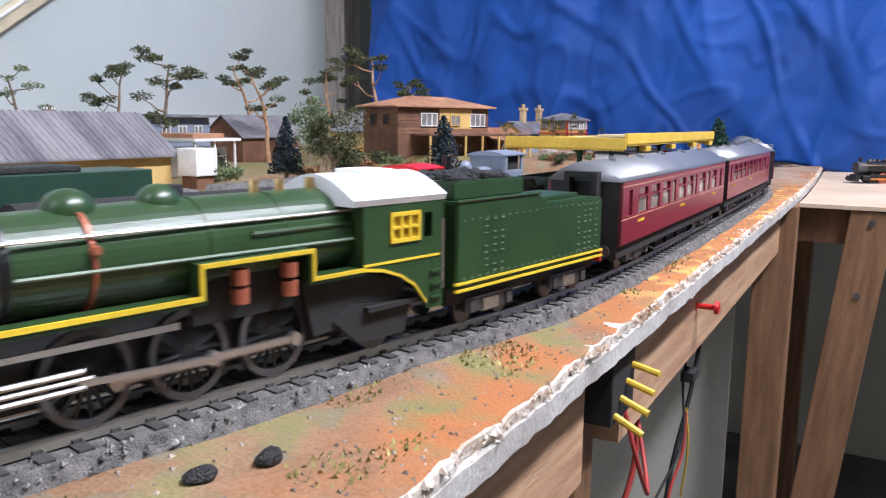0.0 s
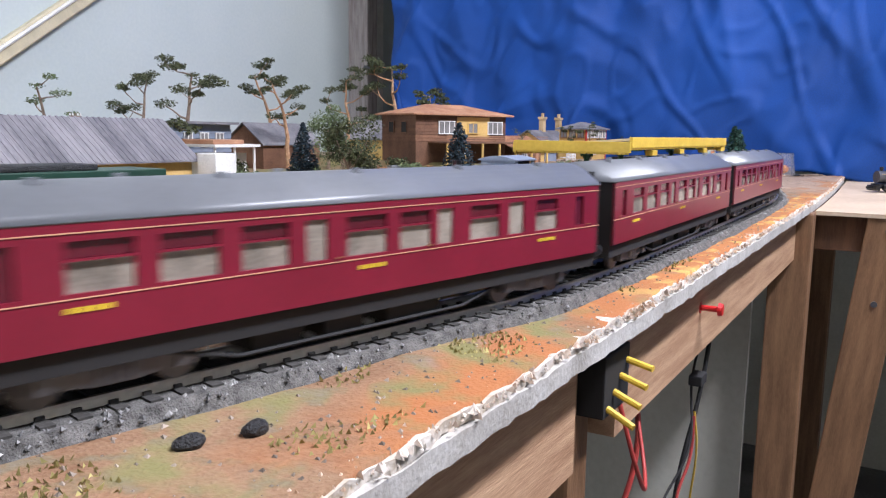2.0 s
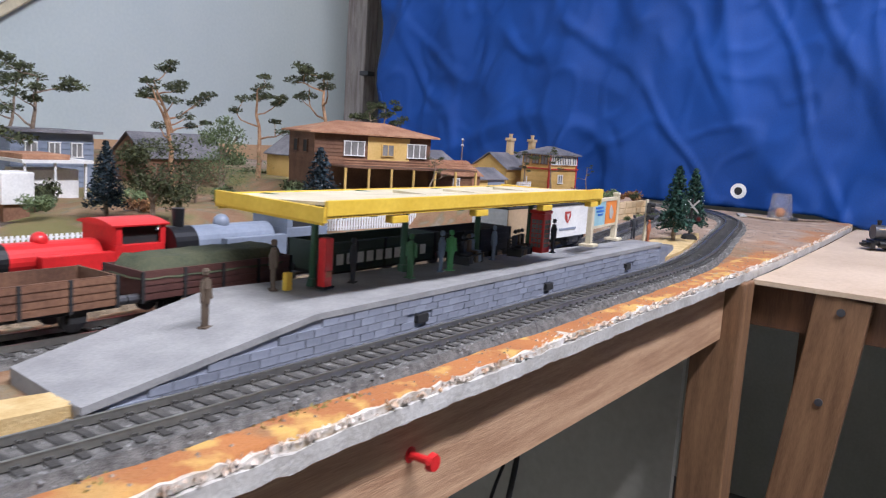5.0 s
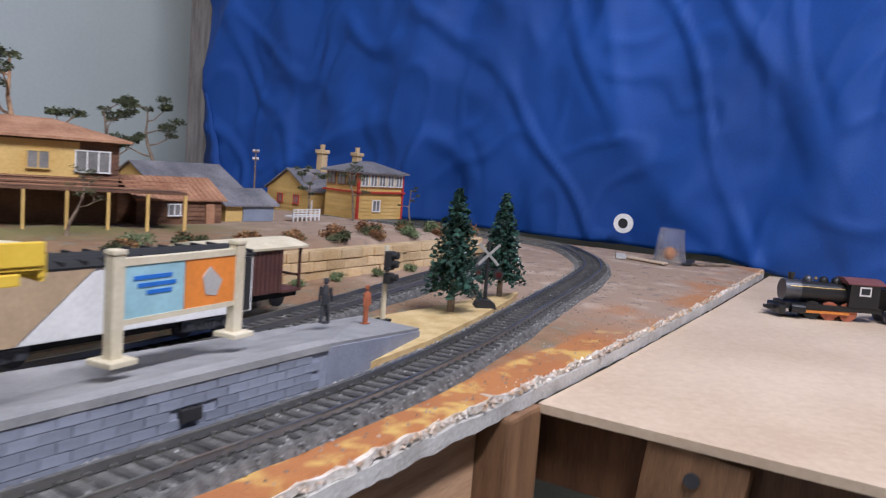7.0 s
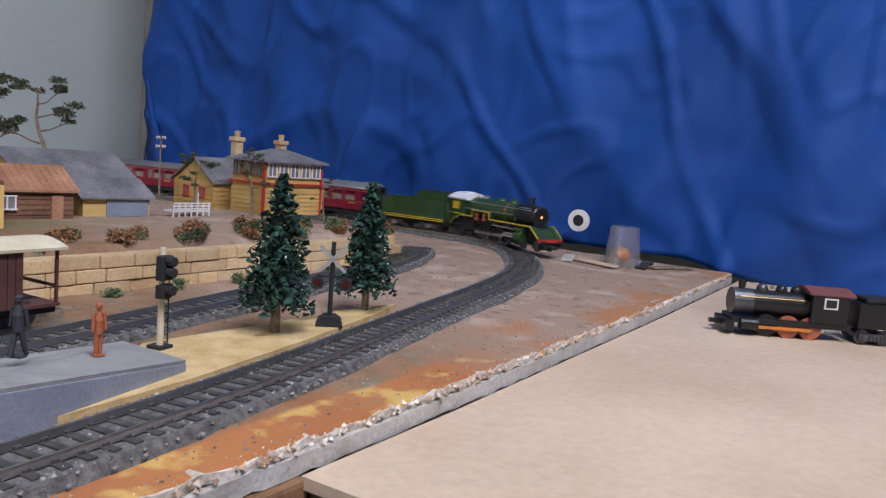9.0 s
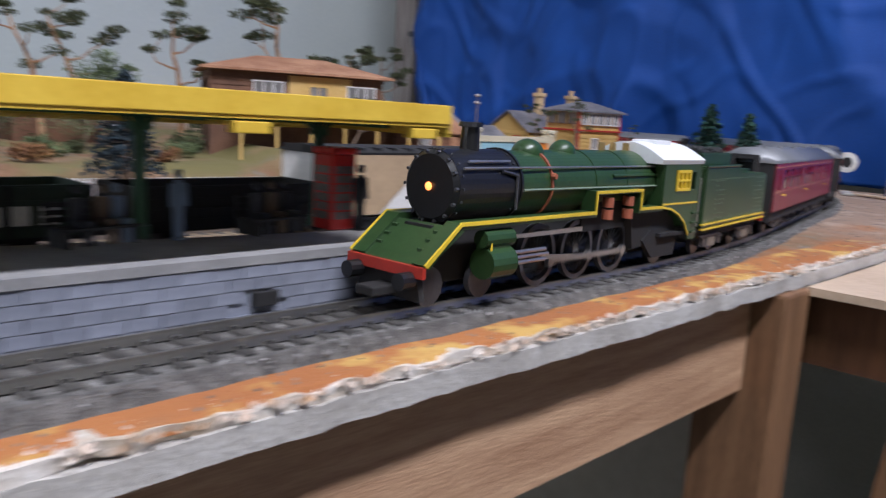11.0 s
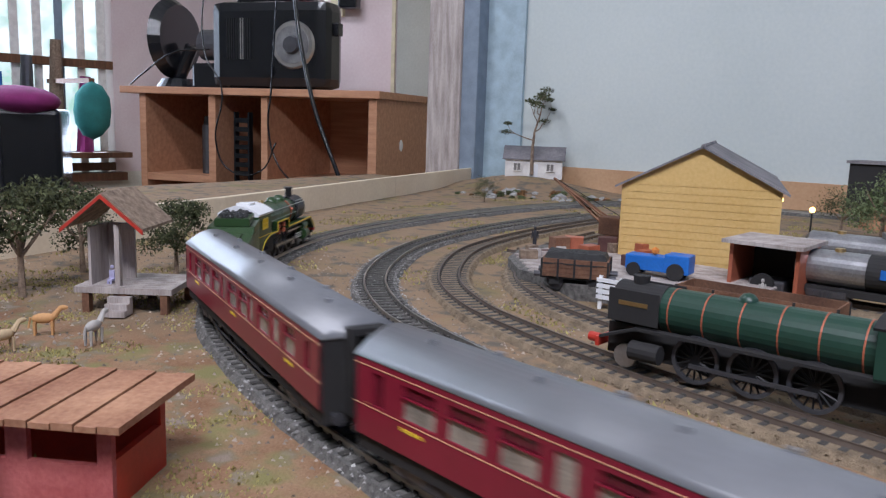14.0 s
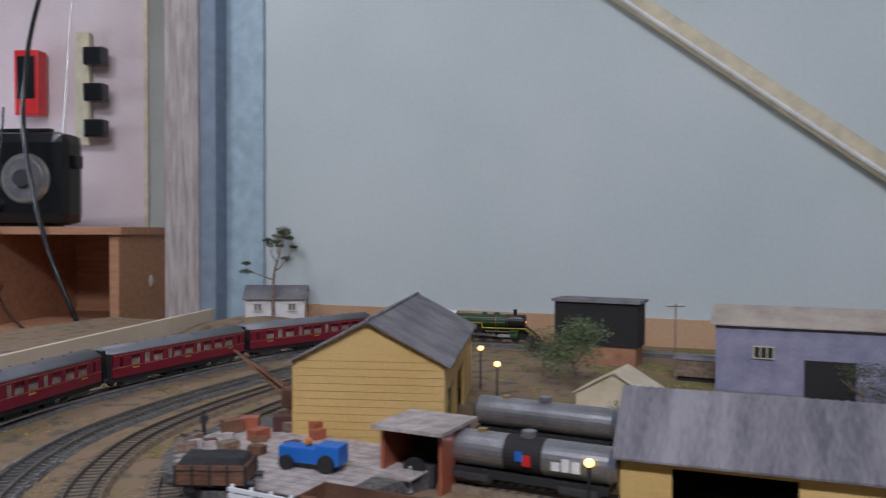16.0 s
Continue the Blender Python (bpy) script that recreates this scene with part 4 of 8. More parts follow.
        part("pump", bm, COPPER, t, "copper red air pump cylinders")
        bm = box(B(), -0.0165, 0.0175, sgn * 0.009 - 0.001, sgn * 0.009 + 0.001, 0.018, 0.033)
        part("pump_bracket", bm, MATTBLACK, t)
        # cylinder and motion
        bm = rod(B(), (0.0706, sgn * 0.0145, 0.0125), (0.0838, sgn * 0.0145, 0.0125), 0.0052, seg=16)
        rod(bm, (0.0695, sgn * 0.0145, 0.0205), (0.0850, sgn * 0.0145, 0.0205), 0.003, seg=12)
        box(bm, 0.0715, 0.083, *sorted((sgn * 0.011, sgn * 0.0165)), 0.0125, 0.0205)
        part("cylinder", bm, GREEN, t)
        part("cylinder_band", box(B(), 0.0820, 0.0828, *sorted((sgn * 0.0168, sgn * 0.0172)), 0.0085, 0.02), YELLOW, t)
        for z in (0.0148, 0.0112):
            part("slide_bar", rod(B(), (0.0706, sgn * 0.0148, z), (0.048, sgn * 0.0148, z), 0.0007, seg=6), STEEL, t)
        part("piston_rod", rod(B(), (0.0706, sgn * 0.0148, 0.013), (0.046, sgn * 0.0148, 0.013), 0.0006, seg=6), STEEL, t)
        bm = prism(B(), [(0.07, 0.0195), (0.07, 0.0208), (0.024, 0.0212), (0.024, 0.0195)], "y", sgn * 0.0140, sgn * 0.0148)
        part("valve_rod", bm, STEEL, t)
        for x in (0.0446, 0.0181, -0.0084):
            DRIVERS.append((wheel_part(t, "driving_wheel", x, sgn * 0.0085, 0.0114, BLACK, 16), x, sgn * 0.0085))
        bm = B()
        prism(bm, [(-0.0555 / 2, -0.0009), (0.0555 / 2, -0.0009), (0.0555 / 2, 0.0009), (-0.0555 / 2, 0.0009)], "y", -0.0005, 0.0005)
        for k in (-0.0265, 0.0, 0.0265):
            rod(bm, (k, -0.0009, 0), (k, 0.0009, 0), 0.0019, seg=10)
        rodp = part("coupling_rod", bm, STEEL, t, "worn steel coupling rod", at=pose(0.0181, sgn * 0.0112, 0.0114))
        DRIVERS.append((rodp, "rod", sgn))
        bm = prism(B(), [(0, -0.0008), (0.036, -0.0006), (0.036, 0.0008), (0, 0.0010)], "y", -0.0005, 0.0005)
        cr = part("connecting_rod", bm, STEEL, t, at=pose(0.0181, sgn * 0.0128, 0.0114))
        DRIVERS.append((cr, "con", sgn))
        # cab
        yc0, yc1 = sorted((sgn * 0.0166, sgn * 0.0157))
        bm = B()
        box(bm, -0.047, -0.036, yc0, yc1, 0.0255, 0.0445)
        box(bm, -0.0605, -0.047, yc0, yc1, 0.0255, 0.0325)
        box(bm, -0.0605, -0.047, yc0, yc1, 0.0415, 0.0445)
        box(bm, -0.0625, -0.0605, yc0, yc1, 0.0255, 0.0445)
        box(bm, -0.0625, -0.0665, yc0, yc1, 0.0255, 0.033)
        box(bm, -0.0625, -0.0665, yc0, yc1, 0.0405, 0.0445)
        box(bm, -0.0712, -0.0665, yc0, yc1, 0.0105, 0.0445)
        prism(bm, [(-0.036, 0.0256), (-0.044, 0.0246), (-0.0515, 0.0222), (-0.058, 0.0186), (-0.0635, 0.0125), (-0.0645, 0.0105), (-0.0712, 0.0105), (-0.0712, 0.0256)], "y", yc0 + 0.0001, yc1 - 0.0001)
        side = part("cab_side", bm, GREEN, t)
        bm = B()
        for xa, xb, za, zb2 in ((-0.0605, -0.047, 0.0325, 0.0337), (-0.0605, -0.047, 0.0403, 0.0415), (-0.0605, -0.0593, 0.0325, 0.0415), (-0.0482, -0.047, 0.0325, 0.0415), (-0.0562, -0.0553, 0.0325, 0.0415), (-0.0522, -0.0513, 0.0325, 0.0415), (-0.0605, -0.047, 0.0366, 0.0374)):
            box(bm, xa, xb, *sorted((sgn * 0.0172, sgn * 0.0162)), za, zb2)
        part("window_frame", bm, YELLOW, side, "yellow window grille")
        part("pane", box(B(), -0.0603, -0.0472, sgn * 0.0160 - 0.0001, sgn * 0.0160 + 0.0001, 0.0327, 0.0413), YELLOWDARK, side)
        part("lining", box(B(), -0.0700, -0.036, *sorted((sgn * 0.0164, sgn * 0.0169)), 0.0268, 0.0275), YELLOW, side)
        part("beading", box(B(), -0.0712, -0.036, *sorted((sgn * 0.0164, sgn * 0.0168)), 0.0440, 0.0446), GREEN, side)
        for k in range(3):
            part("step", box(B(), -0.0705, -0.0655, *sorted((sgn * 0.0162, sgn * 0.0176)), 0.0135 + k * 0.0042, 0.0142 + k * 0.0042), GREEN, side)
        part("grab_rail", rod(B(), (-0.0716, sgn * 0.0168, 0.016), (-0.0716, sgn * 0.0168, 0.038), 0.0004, seg=6), STEEL, side)
        part("buffer", rod(B(), (0.1145, sgn * 0.0115, 0.0098), (0.120, sgn * 0.0115, 0.0098), 0.0027, seg=12), BLACK, t)
        for k in range(3):
            part("deflector_slat", box(B(), 0.1005 + k * 0.0035, 0.1015 + k * 0.0035, *sorted((sgn * 0.008, sgn * 0.0155)), 0.0215 - k * 0.0025, 0.0235 - k * 0.0025), GREEN, t)
        for x in (0.066, 0.092):
            part("pony_wheel", rod(B(), (x + 0.012, sgn * 0.0075, 0.0063), (x + 0.012, sgn * 0.0098, 0.0063), 0.0063, seg=20), DARKSTEEL, t)
        part("trailing_wheel", rod(B(), (-0.047, sgn * 0.0075, 0.0075), (-0.047, sgn * 0.0098, 0.0075), 0.0075, seg=20), DARKSTEEL, t)
        part("trailing_frame", prism(B(), [(-0.057, 0.004), (-0.037, 0.004), (-0.027, 0.012), (-0.034, 0.016), (-0.060, 0.013)], "y", *sorted((sgn * 0.0115, sgn * 0.0135))), MATTBLACK, t)
        part("firebox_side", prism(B(), [(-0.02, 0.009), (-0.045, 0.011), (-0.060, 0.013), (-0.055, 0.0205), (-0.038, 0.0250), (-0.016, 0.0250)], "y", *sorted((sgn * 0.0095, sgn * 0.0128))), MATTBLACK, t)
    part("cab_front", box(B(), -0.0375, -0.036, -0.0156, 0.0156, 0.0245, 0.0455), GREEN, t)
    roof = prism(B(), arch(0.0350, 0.0443, 0.0525, 14, 0.06) + [(0.0168, 0.0440), (-0.0168, 0.0440)], "x", -0.0725, -0.0315)
    part("cab_roof", roof, WHITE, t, "glossy white cab roof")
    part("roof_hatch", box(B(), -0.060, -0.046, -0.006, 0.006, 0.0515, 0.0534, 0.0004), WHITE, t)
    bm = prism(B(), arch(0.0338, 0.0438, 0.0515, 12, 0.06) + [(0.0163, 0.033), (0.0163, 0.011), (0.0125, 0.011), (0.0125, 0.041), (-0.0125, 0.041), (-0.0125, 0.011), (-0.0163, 0.011), (-0.0163, 0.033)], "x", -0.0722, -0.0713)
    part("cab_rear_frame", bm, GREEN, t)
    part("cab_floor", box(B(), -0.070, -0.039, -0.0155, 0.0155, 0.013, 0.0145), MATTBLACK, t)
    part("backhead", box(B(), -0.047, -0.0405, -0.010, 0.010, 0.0145, 0.038), MATTBLACK, t)
    part("frame", box(B(), -0.065, 0.1, -0.006, 0.006, 0.006, 0.0245), MATTBLACK, t)
    bm = prism(B(), [(0.098, 0.0250), (0.1135, 0.0140), (0.1135, 0.0130), (0.096, 0.0240)], "y", -0.0165, 0.0165)
    part("front_apron", bm, GREEN, t)
    part("buffer_beam", box(B(), 0.1135, 0.1150, -0.0168, 0.0168, 0.0108, 0.0142), RED, t, "red buffer beam")
    part("coupling", box(B(), 0.112, 0.123, -0.004, 0.004, 0.004, 0.007, 0.0006), MATTBLACK, t)
    part("cowcatcher", prism(B(), [(-0.014, 0.003), (0.014, 0.003), (0.012, 0.0106), (-0.012, 0.0106)], "x", 0.110, 0.1125), MATTBLACK, t)
    return t


loco = locomotive()
loco.scale = (0.94, 1.0, 1.0)
tend = tender()
tend.scale = (0.83, 1.0, 1.0)
coaches = [coach("maroon passenger coach with grey roof and yellow lettering")]
for _ in range(3):
    coaches.append(copy_thing(coaches[0], Matrix()))

# ---- platform ----
PZ = 0.021
plat = thing("station_platform", "grey model station platform with ramped ends", "platform")
OUT = [(0.195, 0.0215), (0.30, 0.0215), (0.715, 0.0215), (0.825, 0.047), (0.825, 0.088), (0.30, 0.09), (0.20, 0.075)]


def plat_z(x):
    if x < 0.30:
        return 0.006 + (PZ - 0.006) * max(0, (x - 0.195)) / 0.105
    if x > 0.715:
        return PZ - 0.013 * (x - 0.715) / 0.11
    return PZ


bm = B()
top = [bm.verts.new((x, y, plat_z(x))) for x, y in OUT]
low = [bm.verts.new((x, y + (0.0015 if y < 0.06 else -0.0015), -0.002)) for x, y in OUT]
for a, b in ((0, 1), (1, 2), (2, 3), (3, 4), (4, 5), (5, 6), (6, 0)):
    bm.faces.new((top[a], top[b], low[b], low[a]))
bm.faces.new((top[0], top[1], top[5], top[6]))
bm.faces.new((top[1], top[2], top[4], top[5]))
bm.faces.new((top[2], top[3], top[4]))
part("platform_body", bm, PLATTOP, plat, "light grey platform surface")
for (xa, xb) in ((0.195, 0.30), (0.30, 0.715)):
    bm = B()
    n = 24
    prev = None
    for i in range(n + 1):
        x = xa + (xb - xa) * i / n
        z = plat_z(x)
        q = [bm.verts.new(p) for p in ((x, 0.0195, z - 0.0022), (x, 0.0195, z + 0.0006), (x, 0.0265, z + 0.0006), (x, 0.0265, z - 0.0022))]
        if prev:
            for k in range(4):
                bm.faces.new((prev[k], prev[(k + 1) % 4], q[(k + 1) % 4], q[k]))
        else:
            bm.faces.new(q)
        prev = q
    bm.faces.new(prev[::-1])
    part("edging", bm, PLATTOP, plat, "pale platform edge stones")
brick_me = mesh_of("brick", box(B(), 0, 0.0096, -0.0006, 0.0006, 0, 0.0034), PLATFACE)
face = part("face_wall", prism(B(), [(0.2, -0.001), (0.715, -0.001), (0.715, 0.0186), (0.30, 0.0186), (0.2, 0.005)], "y", 0.0208, 0.0222), PLATFACE, plat, "grey brick platform face")
nb = 0
for row in range(5):
    for i in range(52):
        x = 0.205 + i * 0.01 + (0.005 if row % 2 else 0)
        z = 0.0003 + row * 0.0037
        if z + 0.0034 < plat_z(x) - 0.002 and x < 0.705 and not any(abs(x + 0.005 - d) < 0.0075 and 1 <= row <= 2 for d in (0.376, 0.512, 0.643)):
            ob = new("brick", brick_me)
            ob.parent = face
            ob.matrix_basis = pose(x, 0.0204 + 0.0001 * (i % 3), z)
for d in (0.376, 0.512, 0.643):
    part("drain", box(B(), d - 0.0045, d + 0.0045, 0.0185, 0.021, 0.006, 0.0105, 0.0003), MATTBLACK, plat)
bm = prism(B(), [(0.715, -0.001), (0.827, -0.001), (0.827, 0.0065), (0.715, 0.0195)], "y", -0.0006, 0.0006)
part("end_wall", bm, PLATFACE, plat, at=Matrix.Translation((0.715, 0.0212, 0)) @ Matrix.Rotation(math.atan2(0.0255, 0.11), 4, "Z") @ Matrix.Translation((-0.715, 0, 0)))
sand = solid("sand_patch", prism(B(), [(0.10, 0.036), (0.2, 0.0245), (0.26, 0.0218), (0.25, 0.03), (0.10, 0.062)], "z", -0.001, 0.0062), SANDYELLOW, "yellow sand heaped at the platform ramp", "sand")
solid("sand_patch", prism(B(), [(0.76, 0.031), (0.82, 0.037), (0.90, 0.052), (0.985, 0.071), (1.02, 0.083), (0.98, 0.09), (0.91, 0.09), (0.84, 0.095), (0.80, 0.06)], "z", -0.001, 0.0035), SANDYELLOW, "yellow sand heaped under the fir trees", "sand")

# canopy
can = thing("platform_canopy", "yellow platform canopy on green iron columns", "canopy")
X0, X1, YA, YB, CZ = 0.318, 0.592, 0.024, 0.108, 0.0675
ridge = (YA + YB) / 2
bm = B()
for ya, yb, za, zb in ((YA, ridge, CZ + 0.001, CZ - 0.002), (ridge, YB, CZ - 0.002, CZ - 0.0035)):
    vs = [bm.verts.new(p) for p in ((X0 - (0.010 if ya == YA else 0), ya, za), (X1, ya, za), (X1, yb, zb), (X0 - (0.0 if ya == YA else 0.0), yb, zb))]
    vb = [bm.verts.new(v.co - Vector((0, 0, 0.0015))) for v in vs]
    bm.faces.new(vs)
    bm.faces.new(vb[::-1])
    for k in range(4):
        bm.faces.new((vs[k], vs[(k + 1) % 4], vb[(k + 1) % 4], vb[k]))
part("canopy_roof", bm, CANOPYTOP, can, "weathered cream canopy top")
for xa, ya, xb, yb, drop in ((X0 - 0.010, YA, X1, YA, 0), (X1, YA, X1, YB, 0.0035), (X1, YB, X0, YB, 0.0045), (X0, YB, X0 - 0.010, YA, 0.003)):
    d = Vector((xb - xa, yb - ya, 0))
    L = d.length
    bm = box(B(), 0, L, -0.0011, 0.0011, -0.0052, 0.0016, 0.0003)
    for k in range(int(L / 0.0022)):
        box(bm, k * 0.0022 + 0.0002, k * 0.0022 + 0.0019, -0.0006, 0.0006, -0.0063, -0.0051)
    part("valance", bm, CANOPY, can, "yellow toothed valance", at=Matrix.Translation((xa, ya, CZ - drop)) @ Matrix.Rotation(math.atan2(d.y, d.x), 4, "Z"))
bm = B()
for x in (0.42, 0.47, 0.53):
    box(bm, x, x + 0.03, ridge - 0.012, ridge + 0.012, CZ - 0.003, CZ - 0.0008)
part("roof_patch", bm, CANOPYTOP, can)
for x in (0.345, 0.418, 0.495, 0.565):
    y = 0.066
    bm = rod(B(), (x, y, PZ), (x, y, PZ + 0.004), 0.0034, 0.003, 10)
    rod(bm, (x, y, PZ + 0.004), (x, y, CZ - 0.006), 0.0022, 0.0018, 10)
    col = part("column", bm, IRONGREEN, can, "green cast iron column")
    for dx, dy in ((1, 0), (-1, 0), (0, 1), (0, -1)):
        bm = B()
        pr = None
        for k in range(7):
            a = k / 6 * math.pi / 2
            p = Vector((x + dx * 0.013 * (1 - math.cos(a)), y + dy * 0.013 * (1 - math.cos(a)), CZ - 0.020 + 0.015 * math.sin(a)))
            if pr is not None:
                rod(bm, pr, p, 0.0008, seg=5)
            pr = p
        for k in range(3):
            rod(bm, (x + dx * 0.004 * k, y + dy * 0.004 * k, CZ - 0.005), (x + dx * 0.004 * k, y + dy * 0.004 * k, CZ - 0.016 + 0.004 * k), 0.0005, seg=5)
        part("bracket", bm, IRONGREEN, col)
    part("cross_beam", box(B(), x - 0.002, x + 0.002, YA + 0.004, YB - 0.004, CZ - 0.0075, CZ - 0.003), IRONGREEN, can)
    part("fixing", box(B(), x + 0.008, x + 0.02, YA - 0.001, YA + 0.004, CZ - 0.0105, CZ - 0.007, 0.0004), CANOPY, can)
part("long_beam", box(B(), X0 + 0.01, X1 - 0.004, 0.064, 0.068, CZ - 0.0078, CZ - 0.0035), IRONGREEN, can)


# little plain figurines, each one mesh
def figurine(x, y, z, colour, h=0.0235, turn=0.0, sit=False, label="", stride=False):
    bm = B()
    s = h / 0.0235
    if sit:
        box(bm, -0.0022, 0.0022, -0.0015, 0.0015, 0.006, 0.014, 0.0005)
        box(bm, -0.002, 0.002, -0.006, 0.0, 0.0055, 0.0075, 0.0004)
        for k in (-0.0012, 0.0012):
            rod(bm, (k, -0.0058, 0.006), (k, -0.0062, 0.0003), 0.0009, seg=6)
        ball(bm, (0, 0, 0.0165), 0.0017, sub=1)
    else:
        d = 0.003 if stride else 0.0
        for k in (-1, 1):
            rod(bm, (k * 0.001, k * d, 0.0002), (k * 0.0008, 0, 0.0105), 0.0009, 0.0012, 7)
            rod(bm, (k * 0.0026, 0, 0.0185), (k * 0.0031, -0.0006 + k * d * 0.3, 0.011), 0.0008, 0.0007, 6)
        rod(bm, (0, 0, 0.0095), (0, 0, 0.0155), 0.0019, 0.0021, 10)
        rod(bm, (0, 0, 0.0155), (0, 0, 0.0195), 0.0023, 0.0012, 10)
        ball(bm, (0, 0, 0.0214), 0.0016, sub=1)
        rod(bm, (0, 0, 0.0222), (0, 0, 0.0231), 0.0016, 0.001, 8)
        box(bm, -0.0025, 0.0025, -0.0018, 0.0018, -0.0001, 0.0005)
    bmesh.ops.scale(bm, vec=(s, s, s), verts=bm.verts)
    return solid("figurine", bm, colour, label, "figurine", "platform figurines", at=pose(x, y, z, 0, 0, turn))


F_GREEN = plain("figure_green", (0.06, 0.16, 0.07), 0.7)
F_BROWN = plain("figure_brown", (0.1, 0.07, 0.045), 0.7)
F_BLUE = plain("figure_blue_grey", (0.12, 0.16, 0.22), 0.7)
F_DARK = plain("figure_dark", (0.03, 0.03, 0.035), 0.7)
F_ORANGE = plain("figure_orange", (0.6, 0.2, 0.03), 0.7)
F_GREY = plain("figure_pale", (0.4, 0.38, 0.35), 0.7)
figurine(0.265, 0.048, plat_z(0.265), F_BROWN, 0.025, 20, label="small brown figurine standing on the platform ramp")
figurine(0.322, 0.070, PZ, F_BROWN, 0.025, 60, label="small brown figurine with a yellow case on the platform")
solid("suitcase", box(B(), 0.3245, 0.3285, 0.0635, 0.0665, PZ, PZ + 0.009, 0.0006), CANOPY, "small yellow case on the platform", "suitcase")
figurine(0.368, 0.060, PZ, F_DARK, 0.024, 200, label="small dark figurine standing near the red post box")
figurine(0.404, 0.050, PZ, F_GREEN, 0.025, 90, label="small green-coated figurine on the platform")
figurine(0.436, 0.052, PZ, F_BLUE, 0.0245, 30, label="small grey-coated figurine with a hat")
figurine(0.444, 0.051, PZ, plain("figure_bright_green", (0.08, 0.3, 0.1), 0.6), 0.0245, -20, label="small figurine in a bright green coat")
figurine(0.504, 0.058, PZ, F_BLUE, 0.023, 10, label="small blue-grey figurine beside the bench")
figurine(0.573, 0.050, PZ, F_DARK, 0.025, 10, label="small dark uniformed figurine by the telephone box")
figurine(0.766, 0.066, 0.0155, F_DARK, 0.023, 110, label="small dark figurine striding with a bag", stride=True)
figurine(0.795, 0.062, 0.012, plain("figure_red_skirt", (0.34, 0.1, 0.04), 0.7), 0.021, 0, label="small figurine in reddish-brown clothes on the platform end")


def bench(x, y, turn, figures):
    b = thing("platform_bench", "dark slatted bench on the platform", "bench", pose(x, y, PZ, 0, 0, turn), "platform benches")
    for k in range(3):
        part("slat", box(B(), -0.013, 0.013, -0.005 + k * 0.003, -0.003 + k * 0.003, 0.005, 0.0058), MATTBLACK, b)
    for k in range(3):
        part("back_slat", box(B(), -0.013, 0.013, 0.0045, 0.0052, 0.0068 + k * 0.0022, 0.0082 + k * 0.0022), MATTBLACK, b)
    for k in (-1, 1):
        bm = box(B(), k * 0.011 - 0.0006, k * 0.011 + 0.0006, -0.005, 0.0055, 0, 0.0052)
        box(bm, k * 0.011 - 0.0006, k * 0.011 + 0.0006, 0.0045, 0.0055, 0.005, 0.013)
        part("leg", bm, MATTBLACK, b)
    for k, c in figures:
        m = pose(x, y, PZ, 0, 0, turn) @ Vector((k, 0.0025, 0))
        figurine(m.x, m.y, PZ, c, 0.0235, turn, True, "small seated figurine on a platform bench")


bench(0.478, 0.060, 10, ((-0.004, F_DARK), (0.004, F_BROWN), (0.009, F_BLUE)))
bench(0.540, 0.058, 10, ((-0.006, F_DARK), (0.001, F_BROWN), (0.008, F_DARK)))

pb = thing("telephone_box", "red telephone box with small panes on the platform", "telephone box", pose(0.567, 0.058, PZ))
part("shell", box(B(), -0.0055, 0.0055, -0.0055, 0.0055, 0, 0.028, 0.0006), PHONERED, pb)
part("cap", box(B(), -0.0062, 0.0062, -0.0062, 0.0062, 0.028, 0.0305, 0.0008), PHONERED, pb)
for sx, sy in ((0, -1), (-1, 0), (1, 0)):
    for i in range(3):
        for j in range(6):
            a, b = -0.0040 + i * 0.0028, 0.004 + j * 0.0034
            if sx == 0:
                bm = box(B(), a, a + 0.0023, sy * 0.0058, sy * 0.0054, b, b + 0.0028)
            else:
                bm = box(B(), *sorted((sx * 0.0058, sx * 0.0054)), a, a + 0.0023, b, b + 0.0028)
            part("pane", bm, GLASS, pb)
pb2 = thing("letter_box", "red pillar sign standing on the platform", "letter box", pose(0.345, 0.058, PZ, 0, 0, 4))
part("body", box(B(), -0.003, 0.003, -0.0024, 0.0024, 0.001, 0.0255, 0.0006), BRIGHTRED, pb2)
part("base", box(B(), -0.0038, 0.0038, -0.0032, 0.0032, 0, 0.0012), MATTBLACK, pb2)
part("plate", box(B(), -0.0022, 0.0022, -0.0028, -0.0024, 0.006, 0.009), COPPER, pb2)

# poster board
sg = thing("poster_board", "cream framed poster board with two travel posters", "sign", pose(0.665, 0.053, PZ, 0, 0, 5.5))
for k in (-1, 1):
    bm = box(B(), k * 0.031 - 0.0026, k * 0.031 + 0.0026, -0.0022, 0.0022, 0, 0.0385, 0.0004)
    box(bm, k * 0.031 - 0.006, k * 0.031 + 0.006, -0.006, 0.006, 0, 0.0022, 0.0005)
    box(bm, k * 0.031 - 0.003, k * 0.031 + 0.003, -0.0026, 0.0026, 0.0385, 0.0405, 0.0006)
    part("post", bm, CANOPYTOP, sg, "cream post")
for z0, z1 in ((0.0135, 0.0155), (0.0345, 0.037)):
    part("rail", box(B(), -0.030, 0.030, -0.0016, 0.0016, z0, z1), CANOPYTOP, sg)
part("poster", box(B(), -0.0285, 0.0005, -0.0012, -0.0002, 0.0155, 0.0345), plain("poster_blue", (0.3, 0.5, 0.55), 0.5), sg, "pale blue poster")
po = part("poster", box(B(), 0.001, 0.0285, -0.0012, -0.0002, 0.0155, 0.0345), plain("poster_orange", (0.7, 0.22, 0.03), 0.5), sg, "orange poster")
